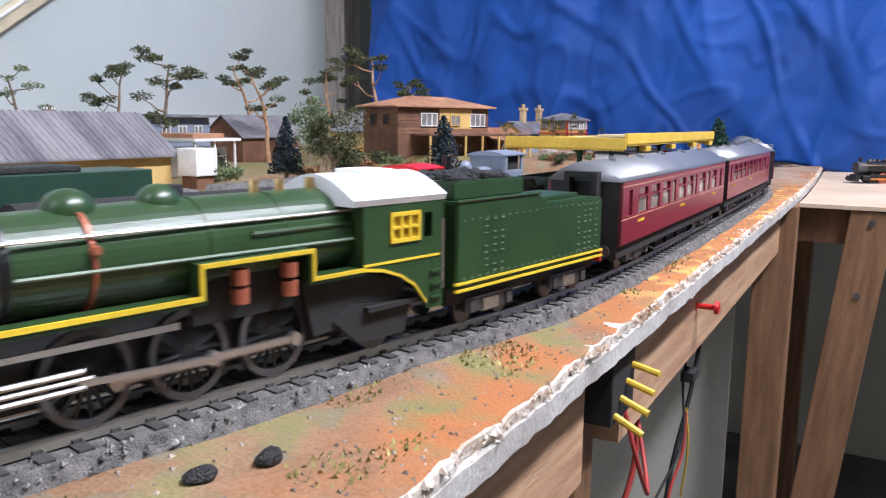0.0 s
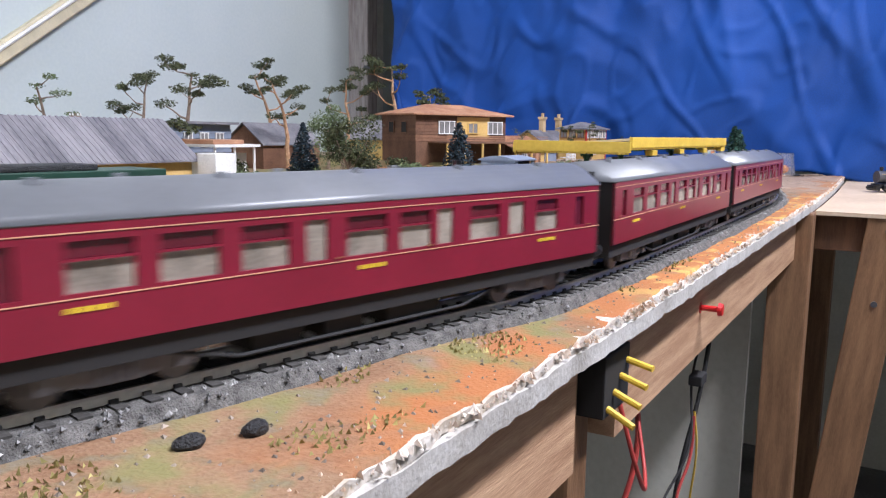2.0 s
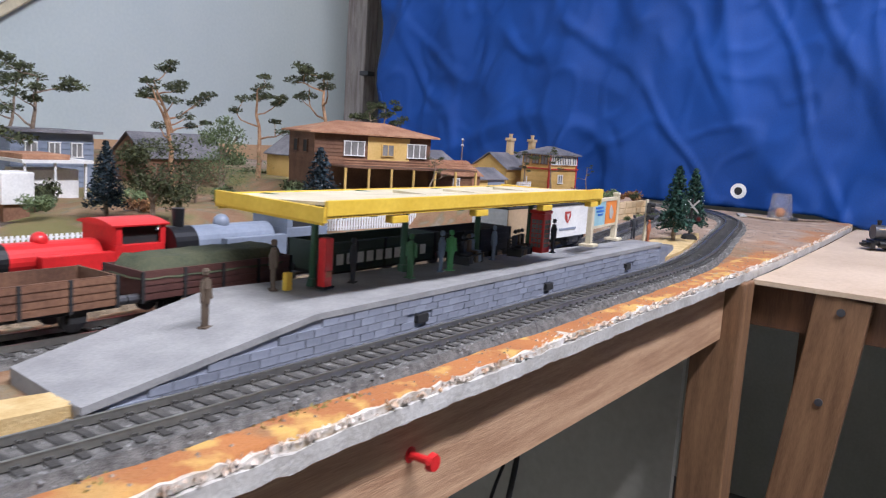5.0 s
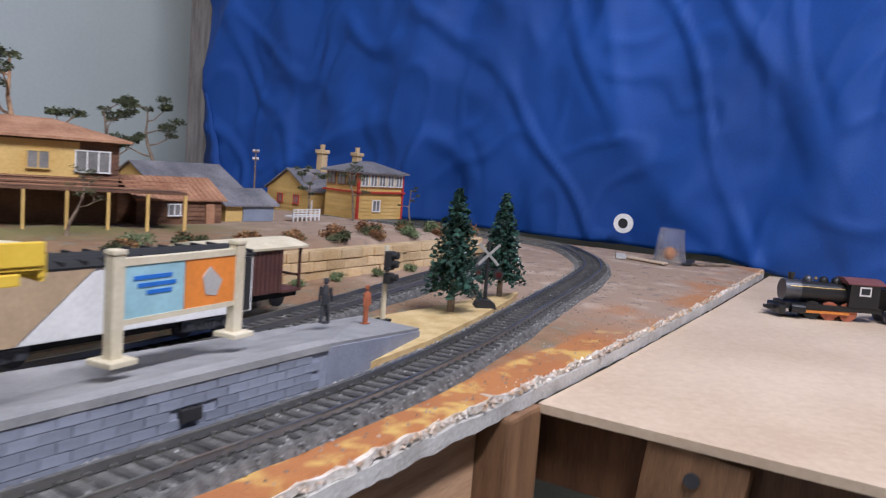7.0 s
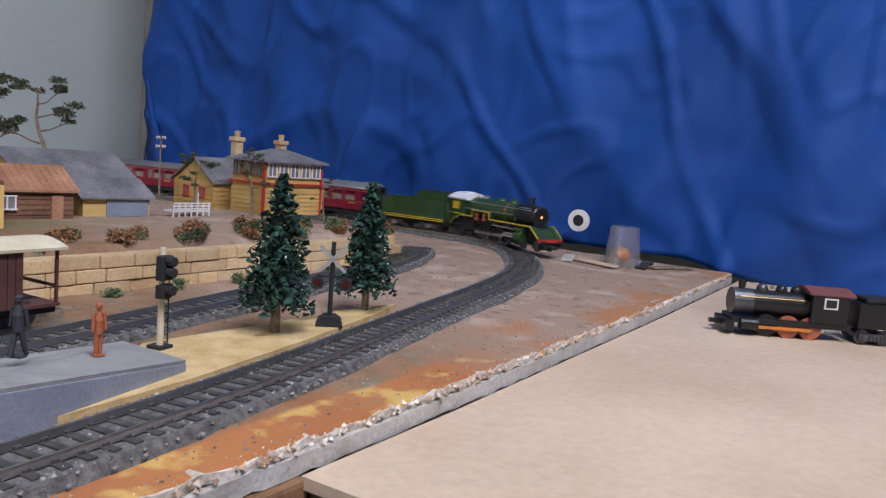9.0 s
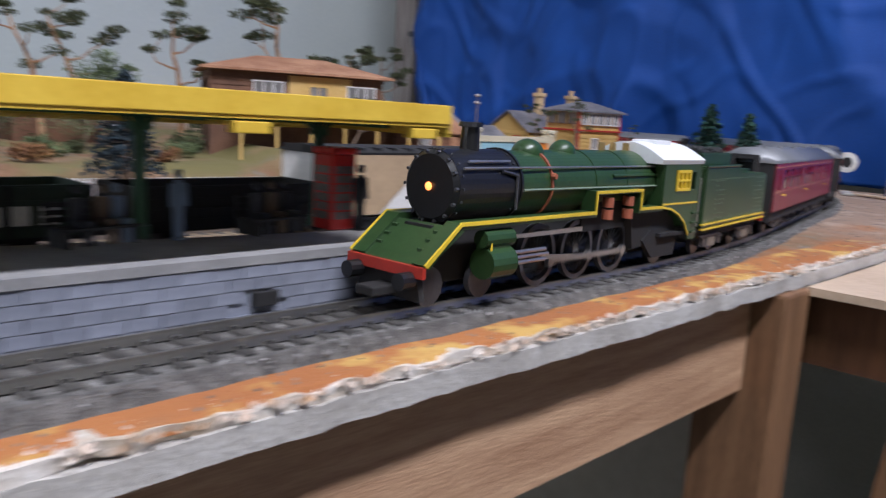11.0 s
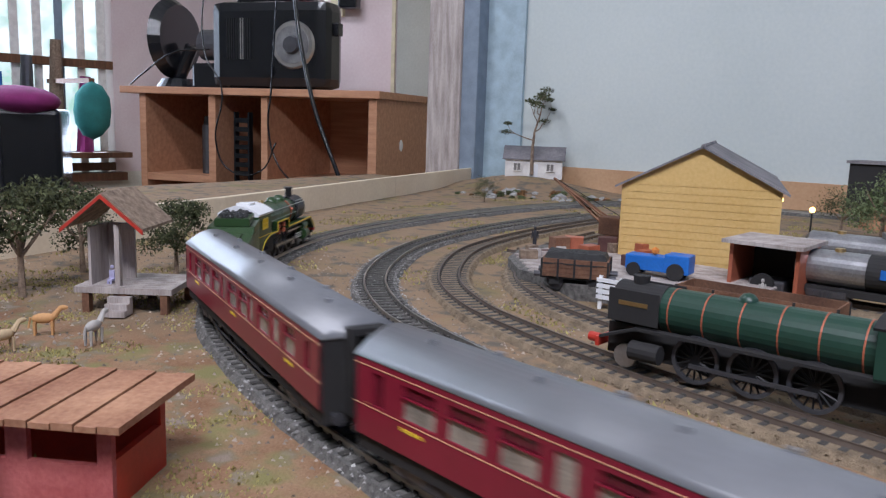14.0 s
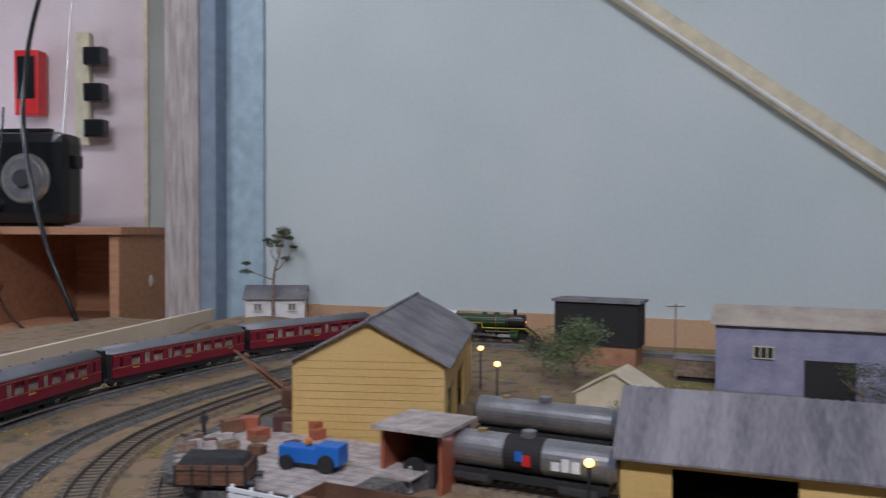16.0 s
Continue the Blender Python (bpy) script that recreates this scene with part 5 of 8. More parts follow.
part("emblem", prism(B(), [(0.012, 0.02), (0.018, 0.019), (0.021, 0.025), (0.014, 0.031), (0.010, 0.027)], "y", -0.0015, -0.0011), F_GREY, po)
for k, (a, b) in enumerate(((-0.024, -0.006), (-0.022, -0.004), (-0.018, -0.006))):
    part("lettering", box(B(), a, b, -0.0015, -0.0011, 0.029 - k * 0.0028, 0.0305 - k * 0.0028), BLUEPAINT, sg)


# ---- trees ----
def fir(x, y, z, h, r, label, mat=FIR):
    t = thing("fir_tree", label, "tree", pose(x, y, z), "fir trees")
    part("trunk", rod(B(), (0, 0, -0.002), (0, 0, h * 0.95), r * 0.14, r * 0.03, 8), BARK, t)
    verts, faces = [], []
    rr = random.Random(int(x * 1000))
    layers = 26
    for i in range(layers):
        f = i / layers
        zz = h * (0.24 + 0.75 * f)
        rad = r * (1 - f) ** 0.75 * rr.uniform(0.88, 1.05)
        n = max(6, int(20 * (1 - f) + 5))
        for k in range(n):
            a = k * math.tau / n + rr.random()
            for q in range(5):
                u = 0.25 + 0.75 * q / 4
                c = Vector((rad * u * math.cos(a), rad * u * math.sin(a), zz - rad * u * 0.28))
                s = h * 0.028 * rr.uniform(0.6, 1.3)
                b0 = len(verts)
                for _ in range(4):
                    verts.append(tuple(c + Vector((rr.uniform(-s, s), rr.uniform(-s, s), rr.uniform(-s, s) * 0.8))))
                faces += [(b0, b0 + 1, b0 + 2), (b0, b0 + 2, b0 + 3), (b0, b0 + 3, b0 + 1)]
    me = bpy.data.meshes.new("crown")
    me.from_pydata(verts, [], faces)
    me.materials.append(mat)
    c = new("crown", me)
    c.parent = t
    bm = B()
    for _ in range(7):
        ball(bm, (rr.uniform(-r, r) * 0.6, -r * 0.6, h * rr.uniform(0.25, 0.6)), h * 0.007, sub=1)
    part("snow_fleck", bm, WHITE, t)
    return t


fir(0.903, 0.074, 0.0, 0.086, 0.020, "dark green model fir tree on yellow sand")
fir(0.988, 0.083, 0.0, 0.083, 0.018, "dark green model fir tree beside the crossing lamp")


def clump(verts, faces, c, s, n, rr, leaf):
    for _ in range(n):
        v = Vector((rr.gauss(0, 1), rr.gauss(0, 1), rr.gauss(0, 1)))
        v = v.normalized() * rr.random() ** 0.45
        p = c + Vector((v.x * s, v.y * s, v.z * s * 0.7))
        b0 = len(verts)
        for _ in range(3):
            verts.append(tuple(p + Vector((rr.uniform(-leaf, leaf), rr.uniform(-leaf, leaf), rr.uniform(-leaf, leaf)))))
        faces.append((b0, b0 + 1, b0 + 2))


def leaves(name, verts, faces, mat, parent):
    me = bpy.data.meshes.new(name)
    me.from_pydata(verts, [], faces)
    me.materials.append(mat)
    o = new(name, me)
    o.parent = parent
    return o


def gum(x, y, z, h, spread, seed, label, bark=BARK, leaf=FOLIAGE, dens=1.0):
    """A wiry tree: a thin crooked trunk, long side limbs and flat, well-parted leaf pads at their ends."""
    t = thing("tree", label, "tree", pose(x, y, z), "wiry model trees")
    rr = random.Random(seed)
    bm = B()
    verts, faces = [], []

    def pad(c, r, n):
        for _ in range(n):
            a, f = rr.uniform(0, math.tau), rr.random() ** 0.55
            p = c + Vector((r * f * math.cos(a), r * f * math.sin(a), r * (0.2 + 0.45 * (1 - f)) * rr.uniform(-0.7, 1.0)))
            b0, q = len(verts), h * rr.uniform(0.013, 0.024)
            for _ in range(3):
                verts.append(tuple(p + Vector((rr.uniform(-q, q), rr.uniform(-q, q), rr.uniform(-q, q) * 0.8))))
            faces.append((b0, b0 + 1, b0 + 2))

    def bough(p, d, length, r, twigs):
        for k in range(3):
            q = p + d * length / 3
            rod(bm, p, q, r * (1 - 0.22 * k), r * (0.78 - 0.22 * k), 6)
            p = q
            if k and twigs and rr.random() < 0.8:
                a = rr.uniform(0, math.tau)
                bough(p, (d * 0.5 + Vector((math.cos(a), math.sin(a), 0.35)) * 0.8).normalized(), length * rr.uniform(0.35, 0.6), r * 0.5, False)
            d = (d + Vector((rr.uniform(-0.4, 0.4), rr.uniform(-0.4, 0.4), rr.uniform(-0.3, 0.6)))).normalized()
        pad(p + Vector((0, 0, h * 0.01)), h * rr.uniform(0.055, 0.1), int(170 * dens))

    p, d = Vector((0, 0, -0.003)), Vector((rr.uniform(-0.1, 0.1), rr.uniform(-0.1, 0.1), 1)).normalized()
    steps = 8
    for k in range(steps):
        q = p + d * h / steps * 0.98
        f = k / steps
        rod(bm, p, q, h * 0.03 * (1 - 0.75 * f), h * 0.03 * (1 - 0.75 * (f + 1 / steps)), 7)
        if k >= 3:
            a = rr.uniform(0, math.tau)
            bough(q, Vector((math.cos(a), math.sin(a), 0.25)).normalized(), h * (0.2 + 0.2 * spread) * (1.15 - 0.7 * f) * rr.uniform(0.8, 1.1), h * 0.014 * (1 - 0.5 * f), spread > 0.7)
        p, d = q, (d + Vector((rr.uniform(-0.25, 0.25), rr.uniform(-0.25, 0.25), 0.25))).normalized()
    pad(p, h * 0.06, int(90 * dens))
    part("trunk", bm, bark, t)
    leaves("crown", verts, faces, leaf, t)
    return t


def bushy(x, y, z, h, w, seed, label, mat=FOLIAGE, n=2600):
    t = thing("tree", label, "tree", pose(x, y, z), "bushy model trees")
    rr = random.Random(seed)
    bm = rod(B(), (0, 0, -0.003), (0, 0, h * 0.55), h * 0.03, h * 0.015, 7)
    for _ in range(5):
        a = rr.uniform(0, math.tau)
        rod(bm, (0, 0, h * 0.3), (w * 0.3 * math.cos(a), w * 0.3 * math.sin(a), h * 0.65), h * 0.014, h * 0.006, 5)
    part("trunk", bm, BARK, t)
    verts, faces = [], []
    for _ in range(16):
        a, f = rr.uniform(0, math.tau), rr.random()
        c = Vector((w * 0.36 * math.cos(a) * f ** 0.5, w * 0.36 * math.sin(a) * f ** 0.5, h * rr.uniform(0.3, 0.86)))
        clump(verts, faces, c, w * rr.uniform(0.16, 0.26), n // 16, rr, h * 0.022)
    leaves("crown", verts, faces, mat, t)
    return t


def bush(x, y, z, r, seed, mat, label):
    t = thing("bush", label, "bush", pose(x, y, z), "low bushes")
    rr = random.Random(seed)
    verts, faces = [], []
    for _ in range(5):
        clump(verts, faces, Vector((rr.uniform(-r, r) * 0.6, rr.uniform(-r, r) * 0.5, r * rr.uniform(0.2, 0.6))), r * 0.55, 130, rr, r * 0.13)
    leaves("foliage", verts, faces, mat, t)
    part("stem", rod(B(), (0, 0, -0.002), (0, 0, r * 0.4), r * 0.08, seg=6), BARK, t)


TZ = 0.018
bushy(0.446, 0.345, TZ - 0.012, 0.086, 0.066, 1, "dense dark green bushy tree by the white fence", n=4200)
bushy(0.70, 0.575, TZ, 0.10, 0.07, 2, "pale green bushy tree behind the platform", PALEFOLIAGE)
bushy(0.66, 0.52, TZ, 0.05, 0.10, 12, "low pale green tree in the field", PALEFOLIAGE)
BLUEFIR = plain("blue_fir", (0.02, 0.035, 0.045), 0.85, island=0.5)
fir(0.60, 0.31, TZ - 0.012, 0.078, 0.024, "dark blue-green fir tree before the brown house", BLUEFIR)
fir(0.436, 0.395, TZ - 0.006, 0.068, 0.018, "small dark fir tree beside the bushy tree", BLUEFIR)
gum(0.656, 0.609, TZ, 0.126, 0.55, 3, "tall wiry tree with orange trunk", BARKORANGE)
gum(0.80, 0.62, TZ, 0.135, 1.0, 4, "spreading wiry tree with orange limbs", BARKORANGE)
gum(0.912, 0.59, TZ, 0.165, 1.15, 5, "large spreading wiry tree above the brown house", BARKORANGE)
gum(1.13, 0.66, 0.02, 0.125, 0.8, 6, "wiry tree behind the station houses")
gum(1.04, 0.62, 0.022, 0.115, 0.9, 16, "wiry tree with flat leaf clumps")
gum(0.505, 0.62, 0.0, 0.142, 0.9, 8, "wiry tree with dark layered leaf clumps")
gum(0.407, 0.75, 0.0, 0.126, 0.5, 9, "thin pale wiry tree", BARK, PALEFOLIAGE, 0.7)
gum(0.53, 0.76, TZ, 0.12, 0.8, 10, "wiry tree behind the field")
gum(0.72, 0.70, TZ, 0.14, 0.9, 63, "tall wiry tree behind the pale bushes", BARKORANGE)
bushy(0.56, 0.44, TZ, 0.045, 0.07, 66, "low olive bushy tree by the picket fence")
gum(1.10, 0.375, 0.028, 0.055, 0.9, 11, "small leafy tree by the white footbridge")
gum(1.16, 0.36, 0.028, 0.062, 0.9, 13, "bare branched tree in front of the yellow house", BARK, FOLIAGE, 0.5)
gum(1.235, 0.335, 0.028, 0.04, 0.7, 14, "small tree beside the signal house")
gum(0.80, 0.335, 0.028, 0.05, 0.9, 15, "bare branched shrub tree before the brown house", BARK, FOLIAGE, 0.3)
gum(-0.765, 1.262, 0.035, 0.14, 2.1, 21, "spreading wiry tree beside the white hut", BARK)
for i in range(26):
    x = 0.77 + i * 0.0178
    bush(x, 0.238 + 0.016 * (i % 3), 0.026, rnd.uniform(0.009, 0.015), 50 + i, (FOLIAGE, AUTUMN, PALEFOLIAGE, AUTUMN)[i % 4], "low shrub above the sandstone wall")
bush(1.215, 0.25, 0.015, 0.022, 91, AUTUMN, "orange autumn shrub at the end of the wall")
for i in range(9):
    bush(0.80 + i * 0.05, 0.205 + 0.004 * (i % 2), 0.0, 0.008, 120 + i, PALEFOLIAGE, "grass tuft below the sandstone wall")
for i in range(12):
    bush(0.40 + i * 0.034, 0.44 + 0.05 * math.sin(i * 2.1), TZ, rnd.uniform(0.012, 0.024), 200 + i, (PALEFOLIAGE, FOLIAGE, AUTUMN)[i % 3], "scrubby bush in the field")
for i in range(14):
    bush(0.32 + i * 0.055, 0.80 + 0.08 * math.sin(i * 1.7), 0.01, rnd.uniform(0.016, 0.03), 230 + i, (FOLIAGE, PALEFOLIAGE)[i % 2], "scrubby bush near the back wall")

# sandstone retaining wall, stone by stone
wall = thing("retaining_wall", "ochre sandstone retaining wall below the shrubs", "wall", kind="structure")
part("core", box(B(), 0.76, 1.2, 0.217, 0.226, -0.002, 0.024), STONE, wall)
for row in range(3):
    x = 0.752 + 0.01 * (row % 2)
    while x < 1.195:
        w = rnd.uniform(0.016, 0.032)
        part("stone", box(B(), x, x + w - 0.0008, 0.2145 + rnd.uniform(-0.001, 0.001), 0.219, row * 0.0082, row * 0.0082 + 0.0076, 0.0006), STONE, wall)
        x += w


# ---- buildings ----
def boards(parent, wx0, wx1, wy0, wy1, z0, z1, mat, pitch, holes=()):
    """Weatherboards on the two visible faces of a block, each a thin overlapping plank."""
    n = int((z1 - z0) / pitch)
    for i in range(n):
        za = z0 + i * pitch
        part("plank", box(B(), wx0 - 0.0004, wx1 + 0.0004, wy0 - 0.0008, wy0 + 0.0002, za, za + pitch * 0.85), mat, parent)
        part("plank", box(B(), wx0 - 0.0008, wx0 + 0.0002, wy0 - 0.0004, wy1 + 0.0004, za, za + pitch * 0.85), mat, parent)


def window(parent, x, y, z, w, h, axis, mats=(BOXCARWHITE, GLASS), bars=2):
    bm = B()
    t = 0.0011

    def bar(a0, a1, z0, z1, name, mat, d):
        if axis == "y":
            return part(name, box(B(), x + a0, x + a1, y - d, y, z + z0, z + z1), mat, f)
        return part(name, box(B(), x - d, x, y + a0, y + a1, z + z0, z + z1), mat, f)
    bm.free()
    f = thing_part("window", parent)
    bar(-w / 2, w / 2, 0, h, "pane", mats[1], 0.0010)
    bar(-w / 2 - t, w / 2 + t, -t, 0, "sill", mats[0], 0.0022)
    bar(-w / 2 - t, w / 2 + t, h, h + t, "head", mats[0], 0.0016)
    for k in range(bars + 1):
        c = -w / 2 + w * k / bars
        bar(c - t / 2, c + t / 2, 0, h, "bar", mats[0], 0.0015)


def thing_part(name, parent):
    o = new(name)
    o.parent = parent
    o.empty_display_size = 0.005
    return o


def gable_roof(parent, x0, x1, y0, y1, ze, zr, along, mat, over=0.004, thick=0.0015, ribs=0):
    if along == "x":
        ym = (y0 + y1) / 2
        for ya in (y0 - over, y1 + over):
            zo = ze - over * (zr - ze) / (ym - y0)
            bm = prism(B(), [(ya, zo), (ym, zr), (ym, zr + thick), (ya, zo + thick)], "x", x0 - over, x1 + over)
            pl = part("roof", bm, mat, parent)
            for k in range(ribs):
                x = x0 - over + (x1 - x0 + 2 * over) * (k + 0.5) / ribs
                part("rib", prism(B(), [(ya, zo + thick), (ym, zr + thick), (ym, zr + thick + 0.0006), (ya, zo + thick + 0.0006)], "x", x - 0.0006, x + 0.0006), mat, pl)
    else:
        xm = (x0 + x1) / 2
        for xa in (x0 - over, x1 + over):
            zo = ze - over * (zr - ze) / (xm - x0)
            bm = prism(B(), [(xa, zo), (xm, zr), (xm, zr + thick), (xa, zo + thick)], "y", y0 - over, y1 + over)
            pl = part("roof", bm, mat, parent)


def hip_roof(parent, x0, x1, y0, y1, ze, zr, mat, over=0.006):
    bm = B()
    x0, x1, y0, y1 = x0 - over, x1 + over, y0 - over, y1 + over
    d = min(x1 - x0, y1 - y0) / 2
    if x1 - x0 > y1 - y0:
        r = [(x0 + d, (y0 + y1) / 2, zr), (x1 - d, (y0 + y1) / 2, zr)]
    else:
        r = [((x0 + x1) / 2, y0 + d, zr), ((x0 + x1) / 2, y1 - d, zr)]
    c = [bm.verts.new(p) for p in ((x0, y0, ze), (x1, y0, ze), (x1, y1, ze), (x0, y1, ze))]
    lo = [bm.verts.new(v.co - Vector((0, 0, 0.002))) for v in c]
    a, b = bm.verts.new(r[0]), bm.verts.new(r[1])
    if x1 - x0 > y1 - y0:
        for f in ((c[0], c[1], b, a), (c[1], c[2], b), (c[2], c[3], a, b), (c[3], c[0], a)):
            bm.faces.new(f)
    else:
        for f in ((c[0], c[1], a), (c[1], c[2], b, a), (c[2], c[3], b), (c[3], c[0], a, b)):
            bm.faces.new(f)
    for k in range(4):
        bm.faces.new((c[k], c[(k + 1) % 4], lo[(k + 1) % 4], lo[k]))
    bm.faces.new(lo[::-1])
    return part("roof", bm, mat, parent)


def gable_walls(parent, x0, x1, y0, y1, z0, ze, zr, along, mat):
    if along == "x":
        bm = prism(B(), [(y0, z0), (y1, z0), (y1, ze), ((y0 + y1) / 2, zr), (y0, ze)], "x", x0, x1)
    else:
        bm = prism(B(), [(x0, z0), (x1, z0), (x1, ze), ((x0 + x1) / 2, zr), (x0, ze)], "y", y0, y1)
    return part("wall", bm, mat, parent)


# brown two-storey house with a veranda
hs = thing("house", "brown weatherboard house with rusty hipped roof and veranda", "house", Matrix.Translation((0.742, 0.458, 0.003)) @ Matrix.Rotation(math.atan2(-0.07, 0.15), 4, "Z"))
part("wall", box(B(), 0, 0.155, 0.0, 0.09, 0.0, 0.092), HOUSEWOOD, hs)
boards(hs, 0, 0.155, 0.0, 0.09, 0.056, 0.092, HOUSEWOOD, 0.0045)
part("wall_panel", box(B(), 0.068, 0.125, -0.0014, 0.0, 0.062, 0.090), HOUSEYELLOW, hs)
for x in (0.05, 0.135):
    window(hs, x, -0.001, 0.067, 0.026, 0.016, "y", (BOXCARWHITE, GLASS), 3)
window(hs, 0.095, -0.0015, 0.068, 0.016, 0.013, "y", (HOUSEYELLOW, GLASS), 2)
for y in (0.028, 0.062):
    window(hs, -0.001, y, 0.068, 0.014, 0.014, "x", (HOUSEWOOD, MATTBLACK), 1)
hip_roof(hs, 0, 0.155, 0, 0.09, 0.0935, 0.108, ROOFRUST, 0.009)
part("deck", box(B(), 0.02, 0.20, -0.045, 0.0, 0.0535, 0.0555), HOUSEWOOD, hs)
for k in range(3):
    part("rail", box(B(), 0.02, 0.20, -0.045, -0.044, 0.057 + k * 0.003, 0.0578 + k * 0.003), ROOFRUST, hs)
for k in range(7):
    x = 0.022 + k * 0.0295
    part("post", box(B(), x - 0.0012, x + 0.0012, -0.0455, -0.043, 0.0, 0.0535), HOUSEYELLOW, hs)

# cottages by the track
ct = thing("cottage", "dark timber cabin with rusty iron roof", "house", Matrix.Translation((0.90, 0.39, 0.026)) @ Matrix.Rotation(-0.12, 4, "Z"))
gable_walls(ct, 0, 0.085, 0, 0.055, 0, 0.024, 0.038, "x", HOUSEWOOD)
boards(ct, 0, 0.085, 0, 0.055, 0, 0.024, HOUSEWOOD, 0.004)
gable_roof(ct, 0, 0.085, 0, 0.055, 0.024, 0.040, "x", ROOFRUST, ribs=16)
window(ct, 0.035, -0.001, 0.009, 0.012, 0.009, "y")
part("door", box(B(), 0.068, 0.077, -0.002, 0.0, 0.0, 0.019), ROOFRUST, ct)
ct = thing("cottage", "small tan cottage with grey roof", "house", Matrix.Translation((1.0, 0.39, 0.026)) @ Matrix.Rotation(-0.1, 4, "Z"))
gable_walls(ct, 0, 0.06, 0, 0.05, 0, 0.018, 0.030, "x", SHEDYELLOW)
gable_roof(ct, 0, 0.06, 0, 0.05, 0.018, 0.031, "x", ROOFSLATE)
window(ct, -0.0005, 0.025, 0.007, 0.008, 0.008, "x")
part("side_panel", box(B(), 0.02, 0.058, -0.0015, 0.0, 0.001, 0.016), LOCOGREY, ct)
ct = thing("cottage", "ochre house with grey roof behind the cabins", "house", pose(1.02, 0.52, 0.022))
gable_walls(ct, 0, 0.12, 0, 0.08, 0, 0.03, 0.052, "x", HOUSEYELLOW)
gable_roof(ct, 0, 0.12, 0, 0.08, 0.03, 0.053, "x", ROOFSLATE)
ct = thing("cottage", "ochre gabled house behind the brown house", "house", pose(0.87, 0.60, 0.02))
gable_walls(ct, 0, 0.09, 0, 0.08, 0, 0.04, 0.068, "y", HOUSEYELLOW)
gable_roof(ct, 0, 0.09, 0, 0.08, 0.04, 0.069, "y", ROOFSLATE)
ct = thing("cottage", "grey-roofed house among pale trees", "house", pose(0.64, 0.64, TZ))
gable_walls(ct, 0, 0.12, 0, 0.07, 0, 0.035, 0.06, "x", HOUSEWOOD)
gable_roof(ct, 0, 0.12, 0, 0.07, 0.035, 0.062, "x", ROOFSLATE)
ct = thing("cottage", "blue-grey boarded house with verandas", "house", pose(0.47, 0.62, 0.012))
part("wall", box(B(), 0, 0.09, 0, 0.07, 0, 0.065), LOCOGREY, ct)
boards(ct, 0, 0.09, 0, 0.07, 0.0, 0.065, LOCOGREY, 0.006)
part("roof", box(B(), -0.006, 0.096, -0.01, 0.076, 0.065, 0.068), ROOFSLATE, ct)
for x in (0.02, 0.045, 0.07):
    window(ct, x, -0.001, 0.04, 0.012, 0.014, "y")
part("door", box(B(), 0.04, 0.05, -0.002, 0, 0.0, 0.022), RED, ct)

# station house and signal house
st = thing("station_house", "ochre station house with tall chimneys and slate roof", "house", pose(1.205, 0.468, 0.023, 0, 0, -6))
gable_walls(st, 0, 0.16, 0, 0.075, 0, 0.030, 0.052, "x", HOUSEYELLOW)
boards(st, 0, 0.16, 0, 0.075, 0, 0.030, HOUSEYELLOW, 0.005)
gable_roof(st, 0, 0.16, 0, 0.075, 0.030, 0.054, "x", ROOFSLATE)
for x in (0.055, 0.12):
    bm = box(B(), x - 0.005, x + 0.005, 0.032, 0.042, 0.045, 0.078, 0.0005)
    ch = part("chimney", bm, STONE, st, "pale brick chimney")
    part("chimney_cap", box(B(), x - 0.0068, x + 0.0068, 0.0302, 0.0438, 0.076, 0.081, 0.0008), STONE, ch)
    part("chimney_pot", rod(B(), (x, 0.037, 0.081), (x, 0.037, 0.088), 0.003, 0.0036, 10), STONE, ch)
for y in (0.02, 0.05):
    window(st, -0.0005, y, 0.012, 0.009, 0.010, "x", (RED, GLASS))
sb = thing("signal_house", "two-storey ochre signal house with glazed upper floor", "house", pose(1.196, 0.384, 0.026, 0, 0, -8))
part("wall", box(B(), 0, 0.075, 0, 0.055, 0, 0.056), HOUSEYELLOW, sb)
boards(sb, 0, 0.075, 0, 0.055, 0, 0.030, HOUSEYELLOW, 0.0045)
part("band", box(B(), -0.003, 0.078, -0.003, 0.058, 0.031, 0.033), RED, sb)
for k in range(5):
    window(sb, 0.009 + k * 0.0145, -0.0005, 0.040, 0.0105, 0.0125, "y")
for k in range(3):
    window(sb, -0.0005, 0.010 + k * 0.0175, 0.040, 0.0125, 0.0125, "x", (HOUSEWOOD, GLASS))
for x in (0.0, 0.075):
    part("corner_board", box(B(), x - 0.0012, x + 0.0012, -0.0016, 0.0012, 0, 0.056), RED, sb)
window(sb, 0.03, -0.0005, 0.010, 0.012, 0.012, "y")
hip_roof(sb, 0, 0.075, 0, 0.055, 0.056, 0.068, ROOFSLATE, 0.006)
fb = thing("footbridge", "white railed footbridge by the cottages", "bridge", pose(1.075, 0.372, 0.027))
part("deck", box(B(), 0, 0.042, 0, 0.012, 0.0045, 0.006), BOXCARWHITE, fb)
for k in range(7):
    part("post", box(B(), k * 0.0067, k * 0.0067 + 0.0012, -0.0006, 0.0006, 0, 0.013 if k != 4 else 0.022), BOXCARWHITE, fb)
for z in (0.008, 0.0105, 0.013):
    part("rail", box(B(), 0, 0.042, -0.0005, 0.0005, z - 0.0011, z), BOXCARWHITE, fb)


